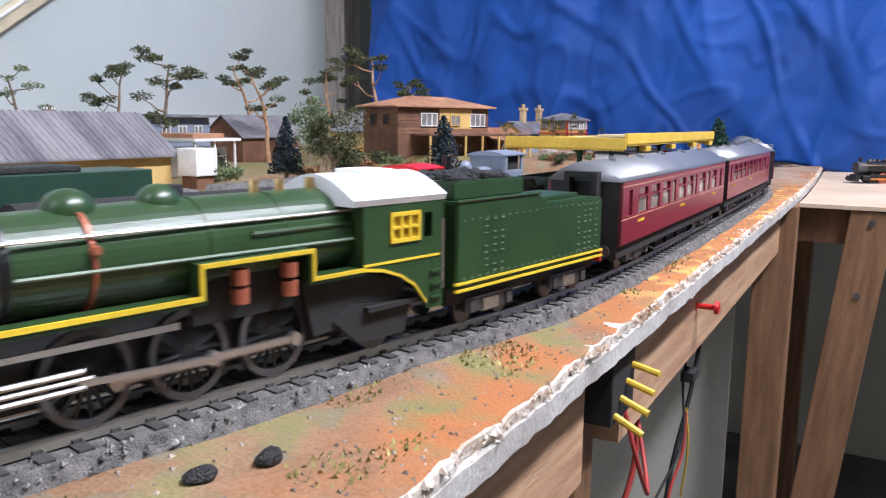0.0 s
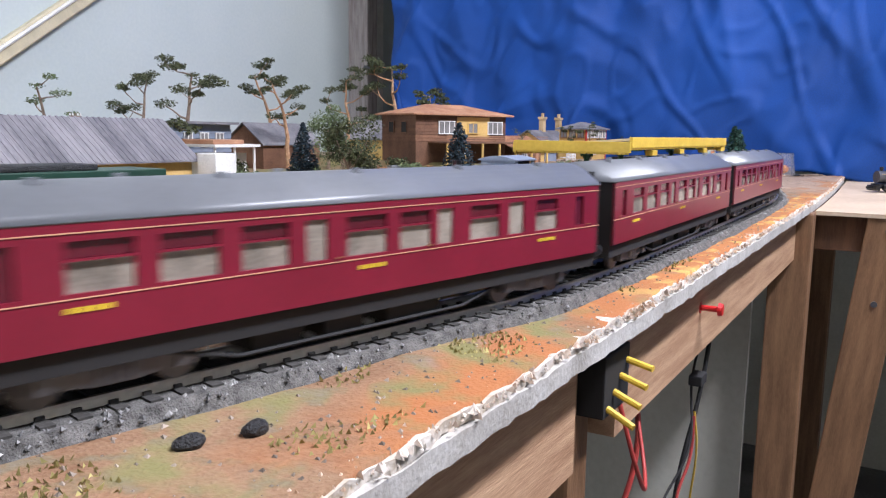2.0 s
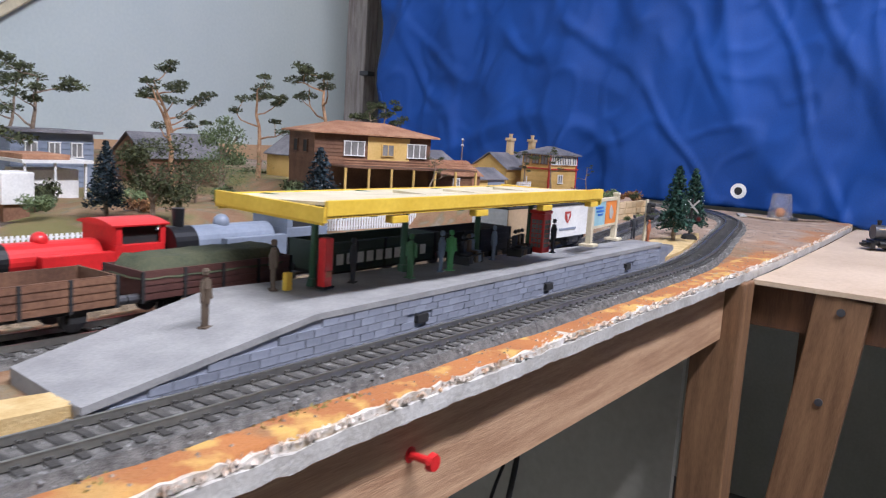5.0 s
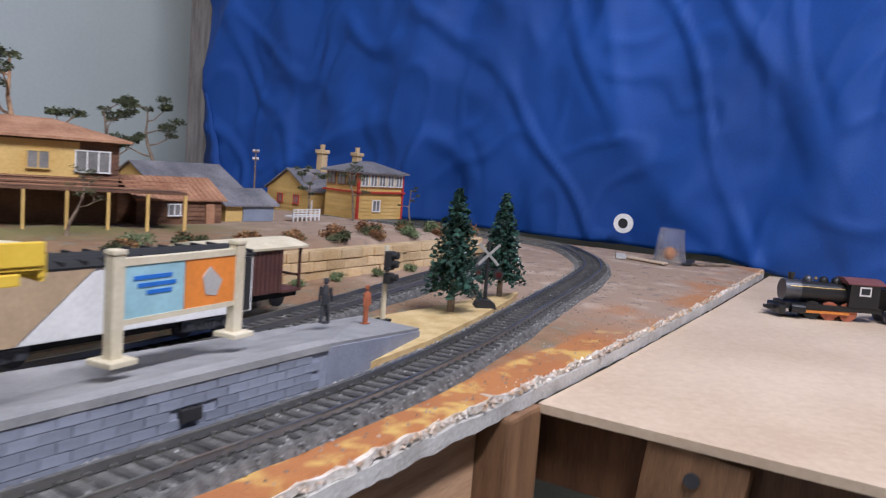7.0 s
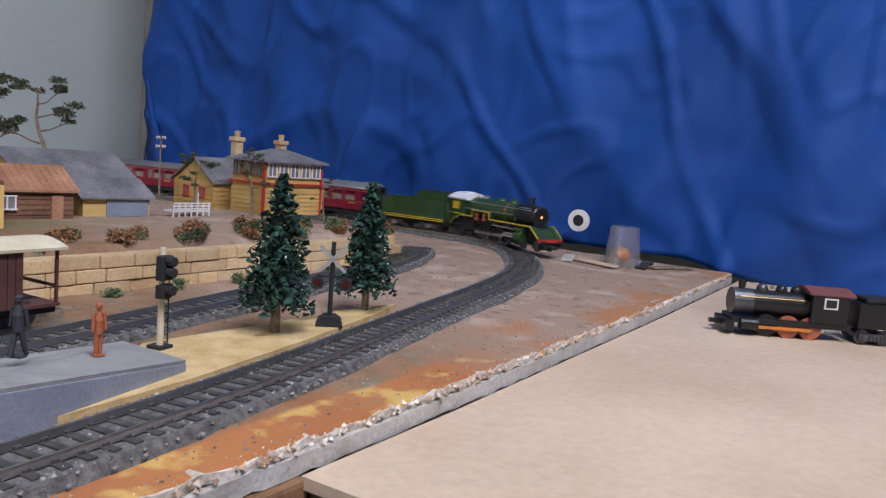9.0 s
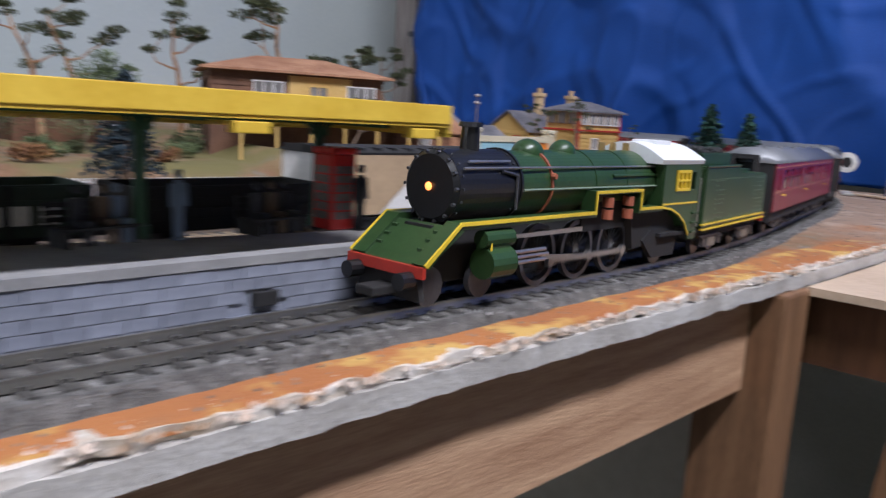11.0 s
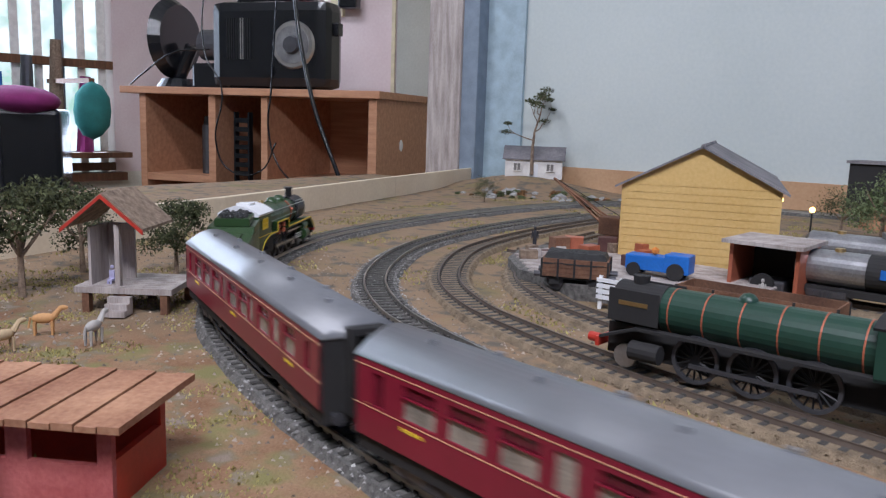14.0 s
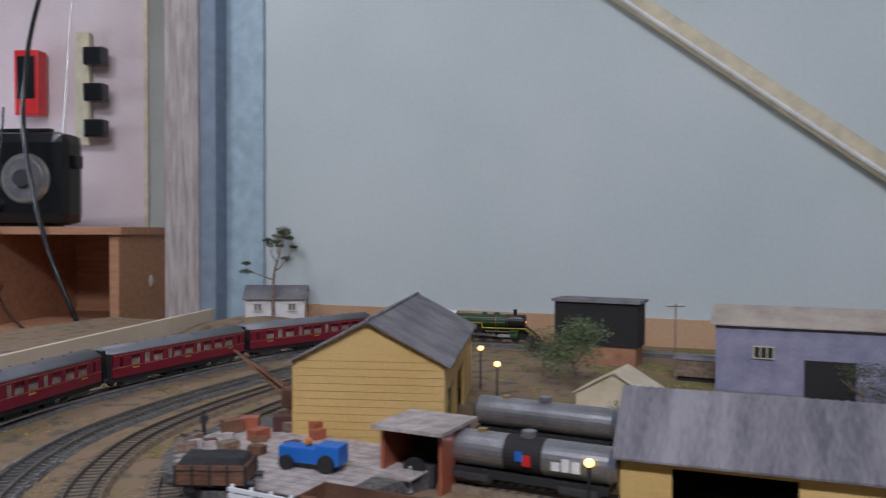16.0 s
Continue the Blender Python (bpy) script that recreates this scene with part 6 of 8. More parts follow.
def pole(x, y, z, h, label, arms=2):
    t = thing("telegraph_pole", label, "pole", pose(x, y, z, 0, 0, 25), "telegraph poles")
    part("mast", rod(B(), (0, 0, -0.002), (0, 0, h), 0.0013, 0.0009, 8), BARK, t)
    for k in range(arms):
        zz = h - 0.004 - k * 0.010
        a = part("crossarm", box(B(), -0.011, 0.011, -0.0007, 0.0007, zz, zz + 0.0015), BARK, t)
        for q in (-0.0095, -0.0045, 0.0045, 0.0095):
            part("insulator", rod(B(), (q, 0, zz + 0.0015), (q, 0, zz + 0.0038), 0.0008, seg=6), BOXCARWHITE, a)


pole(1.205, 0.56, 0.022, 0.076, "brown telegraph pole with white insulators")
pole(0.98, 0.60, 0.02, 0.08, "brown telegraph pole with two crossarms")
pole(0.33, 0.60, 0.0, 0.085, "brown telegraph pole behind the grey shed")
pole(0.02, 0.93, 0.0, 0.11, "brown telegraph pole beside the lavender shed", 1)

# white picket fence
fe = thing("picket_fence", "white picket fence along the goods track", "fence")
for i in range(120):
    u = i / 119
    x, y = 0.30 + 0.45 * u, 0.330 - 0.02 * u
    part("picket", box(B(), x - 0.0011, x + 0.0011, y - 0.0004, y + 0.0004, 0, 0.0145), WHITE, fe)
for z in (0.004, 0.0115):
    part("rail", prism(B(), [(0.297, 0.3306), (0.753, 0.3106), (0.753, 0.3116), (0.297, 0.3316)], "z", z, z + 0.0012), WHITE, fe)


# ---- static stock ----
def open_wagon(x, y, L, mat, label, turn=0.0, load=None, h=0.0135, text=False, z=RAIL_Z):
    t = thing("open_wagon", label, "wagon", pose(x, y, z, 0, 0, turn), "goods wagons")
    w = 0.0148
    for sgn in (-1, 1):
        s = part("side", box(B(), -L / 2, L / 2, *sorted((sgn * w, sgn * (w - 0.001))), 0.0105, 0.0105 + h), mat, t)
        for k in range(4):
            part("plank", box(B(), -L / 2, L / 2, *sorted((sgn * (w + 0.0004), sgn * w)), 0.0107 + k * h / 4, 0.0103 + (k + 0.9) * h / 4), mat, s)
        for k in range(5):
            xx = -L / 2 + L * k / 4
            part("strap", box(B(), xx - 0.0008, xx + 0.0008, *sorted((sgn * (w + 0.0009), sgn * w)), 0.0095, 0.0105 + h), MATTBLACK, s)
        if text and sgn < 0:
            for k in range(10):
                xa = -L / 2 + 0.008 + k * (L - 0.016) / 10
                part("letter_bar", box(B(), xa, xa + 0.0058, -w - 0.0013, -w - 0.0009, 0.0148, 0.0212), BOXCARWHITE, s)
        for k in (-1, 1):
            part("wheel", rod(B(), (k * L * 0.3, sgn * 0.0075, 0.0062), (k * L * 0.3, sgn * 0.0098, 0.0062), 0.0062, seg=16), DARKSTEEL, t)
            part("axlebox", box(B(), k * L * 0.3 - 0.004, k * L * 0.3 + 0.004, *sorted((sgn * 0.0105, sgn * 0.013)), 0.0045, 0.0105), MATTBLACK, t)
    for k in (-1, 1):
        part("end", box(B(), *sorted((k * L / 2, k * (L / 2 - 0.001))), -w + 0.001, w - 0.001, 0.0105, 0.0105 + h), mat, t)
        for q in (-1, 1):
            part("buffer", rod(B(), (k * L / 2, q * 0.0115, 0.0115), (k * (L / 2 + 0.006), q * 0.0115, 0.0115), 0.0022, seg=10), DARKSTEEL, t)
    part("floor", box(B(), -L / 2, L / 2, -w + 0.001, w - 0.001, 0.009, 0.0112), MATTBLACK, t)
    if load:
        bm = B()
        bmesh.ops.create_grid(bm, x_segments=14, y_segments=6, size=1, matrix=Matrix.Translation((0, 0, 0.0105 + h)) @ Matrix.Diagonal((L / 2 + 0.0005, w + 0.0008, 1, 1)))
        for v in bm.verts:
            e = max(abs(v.co.x) / (L / 2), abs(v.co.y) / w)
            v.co.z += (0.0045 if e < 0.9 else -0.004) + 0.0014 * noise.noise((v.co.x * 120 + x * 50, v.co.y * 120, 1))
        part("load", bm, load, t, "lumpy covered load", smooth=True)
    return t


YW = 0.113
open_wagon(0.215, YW, 0.085, HOUSEWOOD, "brown timber open wagon on the siding")
open_wagon(0.315, YW, 0.09, BROWNVAN, "brown wagon under a green tarpaulin", load=TARP)
open_wagon(0.44, YW, 0.105, WAGONGREEN, "dark green lettered open wagon behind the platform", text=True, h=0.0175)
open_wagon(0.55, YW, 0.085, MATTBLACK, "black open wagon behind the platform", h=0.016)

bc = thing("boxcar", "white and tan boxcar with a red emblem", "wagon", pose(0.675, YW + 0.007, RAIL_Z))
part("body", box(B(), -0.078, 0.078, -0.0165, 0.0165, 0.010, 0.039, 0.0006), BOXCARWHITE, bc)
part("tan_panel", prism(B(), [(-0.078, 0.0105), (-0.045, 0.0105), (-0.012, 0.0385), (-0.078, 0.0385)], "y", -0.0171, -0.0164), plain("boxcar_tan", (0.42, 0.3, 0.18), 0.6), bc)
part("roof", prism(B(), arch(0.035, 0.039, 0.0425, 8, 0.05) + [(0.0172, 0.0385), (-0.0172, 0.0385)], "x", -0.079, 0.079), MATTBLACK, bc)
for k in range(16):
    part("roof_rib", box(B(), -0.077 + k * 0.0102, -0.0758 + k * 0.0102, -0.0168, 0.0168, 0.0405, 0.0417), MATTBLACK, bc)
part("emblem", prism(B(), [(0.022, 0.033), (0.033, 0.033), (0.033, 0.027), (0.0275, 0.0225), (0.022, 0.027)], "y", -0.0170, -0.0166), RED, bc)
part("emblem_centre", prism(B(), [(0.025, 0.031), (0.030, 0.031), (0.0275, 0.0245)], "y", -0.0173, -0.0170), BOXCARWHITE, bc)
part("lettering", box(B(), 0.012, 0.045, -0.0170, -0.0166, 0.0165, 0.0185), LOCOGREY, bc)
part("ladder", box(B(), 0.071, 0.076, -0.0174, -0.0166, 0.011, 0.038), MATTBLACK, bc)
part("underframe", box(B(), -0.076, 0.076, -0.011, 0.011, 0.006, 0.010), MATTBLACK, bc)
for x in (-0.052, 0.052):
    bogie(bc, x, 0.022, 0.0058)

bv = thing("brake_van", "brown guard's van with cream roof", "wagon", pose(0.782, YW + 0.033, RAIL_Z, 0, 0, 3))
part("body", box(B(), -0.030, 0.022, -0.0155, 0.0155, 0.010, 0.036, 0.0004), BROWNVAN, bv)
for k in range(14):
    part("plank", box(B(), -0.0298 + k * 0.0037, -0.0266 + k * 0.0037, -0.0160, -0.0154, 0.0105, 0.0355), BROWNVAN, bv)
part("roof", prism(B(), arch(0.036, 0.0365, 0.0405, 10, 0.05) + [(0.0178, 0.0358), (-0.0178, 0.0358)], "x", -0.033, 0.042), CANOPYTOP, bv)
for y in (-0.0145, 0.0145):
    part("veranda_post", box(B(), 0.038, 0.0392, y - 0.0007, y + 0.0007, 0.010, 0.0365), BROWNVAN, bv)
part("veranda_floor", box(B(), 0.022, 0.040, -0.0155, 0.0155, 0.0095, 0.011), BROWNVAN, bv)
part("veranda_rail", box(B(), 0.0384, 0.0392, -0.0145, 0.0145, 0.018, 0.0195), BROWNVAN, bv)
part("underframe", box(B(), -0.032, 0.040, -0.012, 0.012, 0.006, 0.0098), MATTBLACK, bv)
for x in (-0.022, 0.026):
    for q in (-1, 1):
        part("wheel", rod(B(), (x, q * 0.0075, 0.0062), (x, q * 0.0098, 0.0062), 0.0062, seg=16), DARKSTEEL, bv)


def tank_engine(x, y, turn, body, boilerm, label, size=1.0):
    t = thing("tank_locomotive", label, "locomotive", pose(x, y, RAIL_Z, 0, 0, turn) @ Matrix.Diagonal((size, 1.0, size, 1)))
    part("frame", box(B(), -0.062, 0.062, -0.0155, 0.0155, 0.010, 0.0135), MATTBLACK, t)
    part("boiler", rod(B(), (-0.012, 0, 0.0235), (0.045, 0, 0.0235), 0.0098, seg=24), boilerm, t)
    sm = part("smokebox", rod(B(), (0.045, 0, 0.0235), (0.060, 0, 0.0235), 0.0102, seg=24), BLACK, t)
    part("chimney", rod(B(), (0.052, 0, 0.032), (0.052, 0, 0.0435), 0.0031, 0.0036, 14), BLACK, sm)
    part("dome", ball(B(), (0.022, 0, 0.034), 0.0052, squash=(1, 0.9, 1)), boilerm, t, smooth=True)
    part("cab", box(B(), -0.052, -0.016, -0.0158, 0.0158, 0.0135, 0.030, 0.0005), body, t)
    for sx in (-0.050, -0.0185):
        for q in (-1, 1):
            part("cab_pillar", box(B(), sx - 0.002, sx + 0.002, q * 0.0150 - 0.0008, q * 0.0150 + 0.0008, 0.030, 0.042), body, t)
    part("cab_front", box(B(), -0.0175, -0.016, -0.0155, 0.0155, 0.030, 0.042), body, t)
    # added black block, in place of the shade inside the cab
    part("cab_dark", box(B(), -0.048, -0.02, -0.013, 0.013, 0.030, 0.041), MATTBLACK, t)
    part("cab_roof", prism(B(), arch(0.034, 0.042, 0.0455, 10, 0.05) + [(0.0168, 0.0415), (-0.0168, 0.0415)], "x", -0.054, -0.013), body, t)
    part("side_tank", box(B(), -0.016, 0.03, -0.0158, -0.0105, 0.0135, 0.0265, 0.0005), body, t)
    part("side_tank", box(B(), -0.016, 0.03, 0.0105, 0.0158, 0.0135, 0.0265, 0.0005), body, t)
    part("badge", rod(B(), (-0.034, -0.0162, 0.021), (-0.034, -0.0157, 0.021), 0.0035, seg=14), BRASS, t)
    for xx in (-0.03, -0.002, 0.026):
        for q in (-1, 1):
            part("wheel", rod(B(), (xx, q * 0.0075, 0.0095), (xx, q * 0.0098, 0.0095), 0.0095, seg=20), DARKSTEEL, t)
    part("buffer_beam", box(B(), 0.062, 0.0635, -0.0155, 0.0155, 0.009, 0.014), RED, t)
    return t


tank_engine(0.388, 0.163, 180, LOCOGREY, LOCOGREY, "blue-grey tank engine with black smokebox")
tank_engine(0.284, 0.178, 180, BRIGHTRED, BRIGHTRED, "bright red tank engine on the goods track", 0.84)

LAID = YARD
# static dark green express engine in the yard
def express(x, y, turn):
    t = thing("steam_locomotive", "dark green express engine with red boiler bands, standing", "locomotive", pose(x, y, RAIL_Z, 0, 0, turn))
    zb = 0.033
    bo = part("boiler", rod(B(), (-0.05, 0, zb), (0.05, 0, zb), 0.0125, 0.0115, 28), OLDGREEN, t)
    part("smokebox", rod(B(), (0.05, 0, zb), (0.077, 0, zb), 0.0118, seg=28), MATTBLACK, t)
    for k in range(6):
        part("boiler_band", rod(B(), (-0.045 + k * 0.018, 0, zb), (-0.0442 + k * 0.018, 0, zb), 0.0127 - 0.00018 * k, seg=28), COPPER, bo)
    part("chimney", rod(B(), (0.066, 0, zb + 0.0105), (0.066, 0, zb + 0.0155), 0.004, 0.0045, 14), MATTBLACK, t)
    part("dome", ball(B(), (0.01, 0, zb + 0.0105), 0.005), OLDGREEN, bo, smooth=True)
    for sgn in (-1, 1):
        part("smoke_deflector", box(B(), 0.048, 0.076, *sorted((sgn * 0.0160, sgn * 0.0152)), 0.026, 0.043, 0.0003), MATTBLACK, t)
        part("nameplate", box(B(), 0.054, 0.070, *sorted((sgn * 0.0164, sgn * 0.0160)), 0.035, 0.0372), BRASS, t)
        bm = box(B(), -0.075, 0.06, *sorted((sgn * 0.011, sgn * 0.0165)), 0.0225, 0.0240)
        prism(bm, [(0.06, 0.0225), (0.06, 0.024), (0.08, 0.0165), (0.08, 0.015)], "y", *sorted((sgn * 0.011, sgn * 0.0165)))
        part("running_board", bm, MATTBLACK, t)
        for xx in (0.03, 0.002, -0.026):
            wheel_part(t, "driving_wheel", xx, sgn * 0.0085, 0.0122, BLACK, 16)
        part("coupling_rod", box(B(), -0.028, 0.032, *sorted((sgn * 0.011, sgn * 0.012)), 0.0085, 0.0105), DARKSTEEL, t)
        part("cylinder", rod(B(), (0.046, sgn * 0.0145, 0.012), (0.062, sgn * 0.0145, 0.012), 0.005, seg=14), MATTBLACK, t)
        part("wheel", rod(B(), (0.068, sgn * 0.0075, 0.0063), (0.068, sgn * 0.0098, 0.0063), 0.0063, seg=18), STEEL, t)
        part("cab_side", box(B(), -0.085, -0.05, *sorted((sgn * 0.0165, sgn * 0.0155)), 0.0225, 0.045), OLDGREEN, t)
        part("buffer", rod(B(), (0.082, sgn * 0.0115, 0.0135), (0.088, sgn * 0.0115, 0.0135), 0.0026, seg=12), RED, t)
    part("buffer_beam", box(B(), 0.080, 0.082, -0.0165, 0.0165, 0.0105, 0.0155), RED, t)
    part("frame", box(B(), -0.08, 0.08, -0.006, 0.006, 0.006, 0.0225), MATTBLACK, t)
    part("cab_roof", prism(B(), arch(0.034, 0.045, 0.0495, 10, 0.05) + [(0.0165, 0.0445), (-0.0165, 0.0445)], "x", -0.09, -0.048), MATTBLACK, t)
    td = part("tender_body", box(B(), -0.185, -0.094, -0.0165, 0.0165, 0.013, 0.043, 0.0006), OLDGREEN, t)
    part("tender_coal", box(B(), -0.15, -0.098, -0.013, 0.013, 0.043, 0.046, 0.001), COAL, td)
    part("tender_frame", box(B(), -0.183, -0.096, -0.012, 0.012, 0.004, 0.013), MATTBLACK, t)


express(-0.105, 0.19, 180)


def siding(x, off):
    """A pose on the track laid beside the main line, near a given x."""
    way = offset_line(off, 0.0, 1.2, 0.004)
    i = min(range(1, len(way) - 1), key=lambda k: abs(way[k].x - x))
    d = way[i - 1] - way[i + 1]
    return way[i].x, way[i].y, math.degrees(math.atan2(d.y, d.x))


LAID = Matrix()
sx, sy, sturn = siding(0.05, 0.108)
tk = thing("tank_wagon", "dark grey tank wagon beside the express engine", "wagon", pose(sx, sy, RAIL_Z, 0, 0, sturn), "tank wagons")
part("barrel", rod(B(), (-0.06, 0, 0.025), (0.06, 0, 0.025), 0.0135, seg=26), MATTBLACK, tk)
part("dome", rod(B(), (0, 0, 0.037), (0, 0, 0.042), 0.005, 0.0045, 14), MATTBLACK, tk)
part("underframe", box(B(), -0.062, 0.062, -0.013, 0.013, 0.006, 0.0115), MATTBLACK, tk)


LAID = YARD


def tank_wagon(x, y, L, r, label, painted=False):
    t = thing("tank_wagon", label, "wagon", pose(x, y, RAIL_Z), "tank wagons")
    bm = rod(B(), (-L / 2, 0, 0.011 + r), (L / 2, 0, 0.011 + r), r, seg=28)
    for k in (-1, 1):
        rod(bm, (k * L / 2, 0, 0.011 + r), (k * (L / 2 + 0.004), 0, 0.011 + r), r, r * 0.72, 28)
    b = part("barrel", bm, TIN, t)
    for k in range(5):
        xx = -L / 2 + L * (k + 0.5) / 5
        part("band", rod(B(), (xx - 0.0006, 0, 0.011 + r), (xx + 0.0006, 0, 0.011 + r), r * 1.012, seg=28), TIN, b)
    part("dome", rod(B(), (0, 0, 0.0105 + 2 * r), (0, 0, 0.0155 + 2 * r), 0.0058, 0.0054, 16), TIN, b)
    part("dome", rod(B(), (-L * 0.3, 0, 0.0105 + 2 * r), (-L * 0.3, 0, 0.013 + 2 * r), 0.004, 0.0036, 12), BRASS, b)
    part("underframe", box(B(), -L / 2, L / 2, -0.012, 0.012, 0.006, 0.0112), MATTBLACK, t)
    for xx in (-L * 0.33, L * 0.33):
        bogie(t, xx, 0.02, 0.0058)
    if painted:
        part("black_panel", rod(B(), (-0.016, 0, 0.011 + r), (0.014, 0, 0.011 + r), r * 1.02, seg=28), MATTBLACK, b)
        part("emblem", box(B(), -0.006, 0.000, -r * 1.06, -r * 0.9, 0.009 + r, 0.016 + r), BLUEPAINT, b)
        part("emblem", box(B(), 0.000, 0.006, -r * 1.06, -r * 0.9, 0.006 + r, 0.014 + r), BRIGHTRED, b)
        bm = B()
        for k, hgt in enumerate((0.006, 0.009, 0.008)):
            box(bm, 0.022 + k * 0.0075, 0.028 + k * 0.0075, -r * 1.05, -r * 0.86, 0.006 + r, 0.006 + r + hgt)
        part("lettering", bm, BOXCARWHITE, b, "white logo shapes")


tank_wagon(-0.105, 0.455, 0.125, 0.0135, "silver tank wagon with black panel and coloured emblem", True)
tank_wagon(-0.135, 0.575, 0.125, 0.0135, "weathered silver tank wagon in the yard")
open_wagon(-0.155, 0.325, 0.10, HOUSEWOOD, "long brown open wagon in the goods yard", 2, h=0.012)
open_wagon(-0.02, 0.30, 0.09, BROWNVAN, "rusty brown open wagon in the goods yard", 2)
LAID = Matrix()
for i, x in enumerate((0.12, 0.02, 0.22)):
    x, y, sturn = siding(x, 0.232)
    open_wagon(x, y, 0.085, (COPPER, BROWNVAN, HOUSEWOOD)[i], ("orange-brown open wagon", "dark brown open wagon", "brown open wagon")[i] + " standing in the yard", sturn, load=BALLAST)

# black shunter on the plywood
sh = thing("shunting_locomotive", "black shunting engine with orange rods and red cab roof", "locomotive", Matrix.Translation((1.235, -0.118, -0.011)) @ Matrix.Rotation(radians(122), 4, "Z"))
part("frame", box(B(), -0.04, 0.045, -0.012, 0.012, 0.009, 0.0135), BLACK, sh)
part("boiler", rod(B(), (-0.01, 0, 0.0235), (0.030, 0, 0.0235), 0.0092, seg=24), BLACK, sh)
part("smokebox", rod(B(), (0.030, 0, 0.0235), (0.044, 0, 0.0235), 0.0096, seg=24), DARKSTEEL, sh, "grey smokebox")
part("chimney", rod(B(), (0.037, 0, 0.032), (0.037, 0, 0.039), 0.0022, 0.003, 12), BLACK, sh)
for x in (0.022, 0.008, -0.003):
    part("dome", ball(B(), (x, 0, 0.0335), 0.0042), BLACK if x < 0.02 else DARKSTEEL, sh, smooth=True)
part("bell", ball(B(), (0.0150, 0, 0.0352), 0.0018, sub=1), BRASS, sh)
part("cab", box(B(), -0.036, -0.010, -0.0135, 0.0135, 0.0135, 0.034, 0.0004), BLACK, sh)
part("cab_roof", prism(B(), arch(0.030, 0.034, 0.0385, 10, 0.04) + [(0.015, 0.0335), (-0.015, 0.0335)], "x", -0.040, -0.007), plain("dull_red_roof", (0.16, 0.055, 0.05), 0.6), sh)
for q in (-1, 1):
    part("window_frame", box(B(), -0.028, -0.018, *sorted((q * 0.0140, q * 0.0134)), 0.024, 0.032), BOXCARWHITE, sh)
    part("pane", box(B(), -0.0268, -0.0192, *sorted((q * 0.0142, q * 0.0138)), 0.0252, 0.0308), MATTBLACK, sh)
    part("handrail", rod(B(), (-0.008, q * 0.0088, 0.028), (0.04, q * 0.0088, 0.028), 0.0004, seg=6), BRASS, sh)
    part("side_rod", box(B(), -0.012, 0.026, *sorted((q * 0.0118, q * 0.0126)), 0.006, 0.0082), F_ORANGE, sh)
    part("cylinder", rod(B(), (0.028, q * 0.0125, 0.009), (0.040, q * 0.0125, 0.009), 0.0042, seg=14), BLACK, sh)
    for x in (-0.012, 0.004, 0.020):
        part("wheel", rod(B(), (x, q * 0.0075, 0.0082), (x, q * 0.010, 0.0082), 0.0082, seg=20), COPPER if x < 0.01 else BLACK, sh)
part("pilot", box(B(), 0.044, 0.050, -0.0135, 0.0135, 0.003, 0.011, 0.0008), BLACK, sh)
part("coupling", box(B(), 0.050, 0.058, -0.002, 0.002, 0.006, 0.009), BLACK, sh)
td = thing("shunter_tender", "black tender behind the shunting engine", "tender", sh.matrix_basis @ pose(-0.078, 0, 0))
part("tank", box(B(), -0.034, 0.034, -0.0135, 0.0135, 0.012, 0.030, 0.0006), BLACK, td)
part("coal", box(B(), -0.02, 0.028, -0.010, 0.010, 0.030, 0.034, 0.0015), COAL, td)
bm = B()
for k in range(5):
    box(bm, -0.024 + k * 0.008, -0.019 + k * 0.008, 0.0134, 0.0138, 0.018, 0.022)
part("lettering", bm, BRASS, td)
for x in (-0.02, 0.02):
    bogie(td, x, 0.016, 0.0055)

# cup, offcuts, lamps on the right
cp = thing("plastic_cup", "clear upturned plastic cup on the board", "cup", pose(1.42, 0.078, 0.001))
bm = B()
prof = [(0.020, 0), (0.0175, 0.020), (0.0150, 0.041)]
rings = [[bm.verts.new((r * math.cos(i * math.tau / 28), r * math.sin(i * math.tau / 28), z)) for i in range(28)] for r, z in prof + [(0.0142, 0.0402), (0.0192, 0)]]
for a, b in zip(rings, rings[1:]):
    for i in range(28):
        bm.faces.new((a[i], a[(i + 1) % 28], b[(i + 1) % 28], b[i]))
bm.faces.new(rings[2])
part("wall", bm, CLEAR, cp, smooth=False)
part("ball", ball(B(), (0, 0, 0.011), 0.008), F_ORANGE, cp)
for x, y, a, m, l in ((1.41, 0.135, 20, WHITEEDGE, "grey card offcut on the board"), (1.45, 0.035, -30, BARK, "brown bark chip on the board"), (1.40, 0.10, 70, PLY, "thin wood offcut on the board"), (1.44, 0.06, 10, MATTBLACK, "small black offcut on the board")):
    solid("offcut", box(B(), -0.028, 0.028, -0.006, 0.006, 0.0, 0.0022, 0.0006), m, l, "offcut", "offcuts on the board", at=pose(x, y, 0.001, 0, 0, a))
sl = thing("colour_signal", "cream signal post with black lamps and ladder", "signal", pose(0.84, 0.083, 0.002, 0, 0, 10))
part("post", rod(B(), (0, 0, 0), (0, 0, 0.047), 0.0016, 0.0014, 10), CANOPYTOP, sl)
part("base", box(B(), -0.004, 0.004, -0.004, 0.004, 0, 0.003), MATTBLACK, sl)
for z, w in ((0.041, 0.0034), (0.036, 0.0036), (0.028, 0.0034)):
    h = part("lamp_head", box(B(), -w - 0.002, w - 0.002, -0.005, -0.001, z - 0.003, z + 0.003, 0.0005), MATTBLACK, sl)
    part("hood", rod(B(), (-0.002, -0.0085, z + 0.0008), (-0.002, -0.005, z + 0.0008), 0.0022, seg=12), MATTBLACK, h)
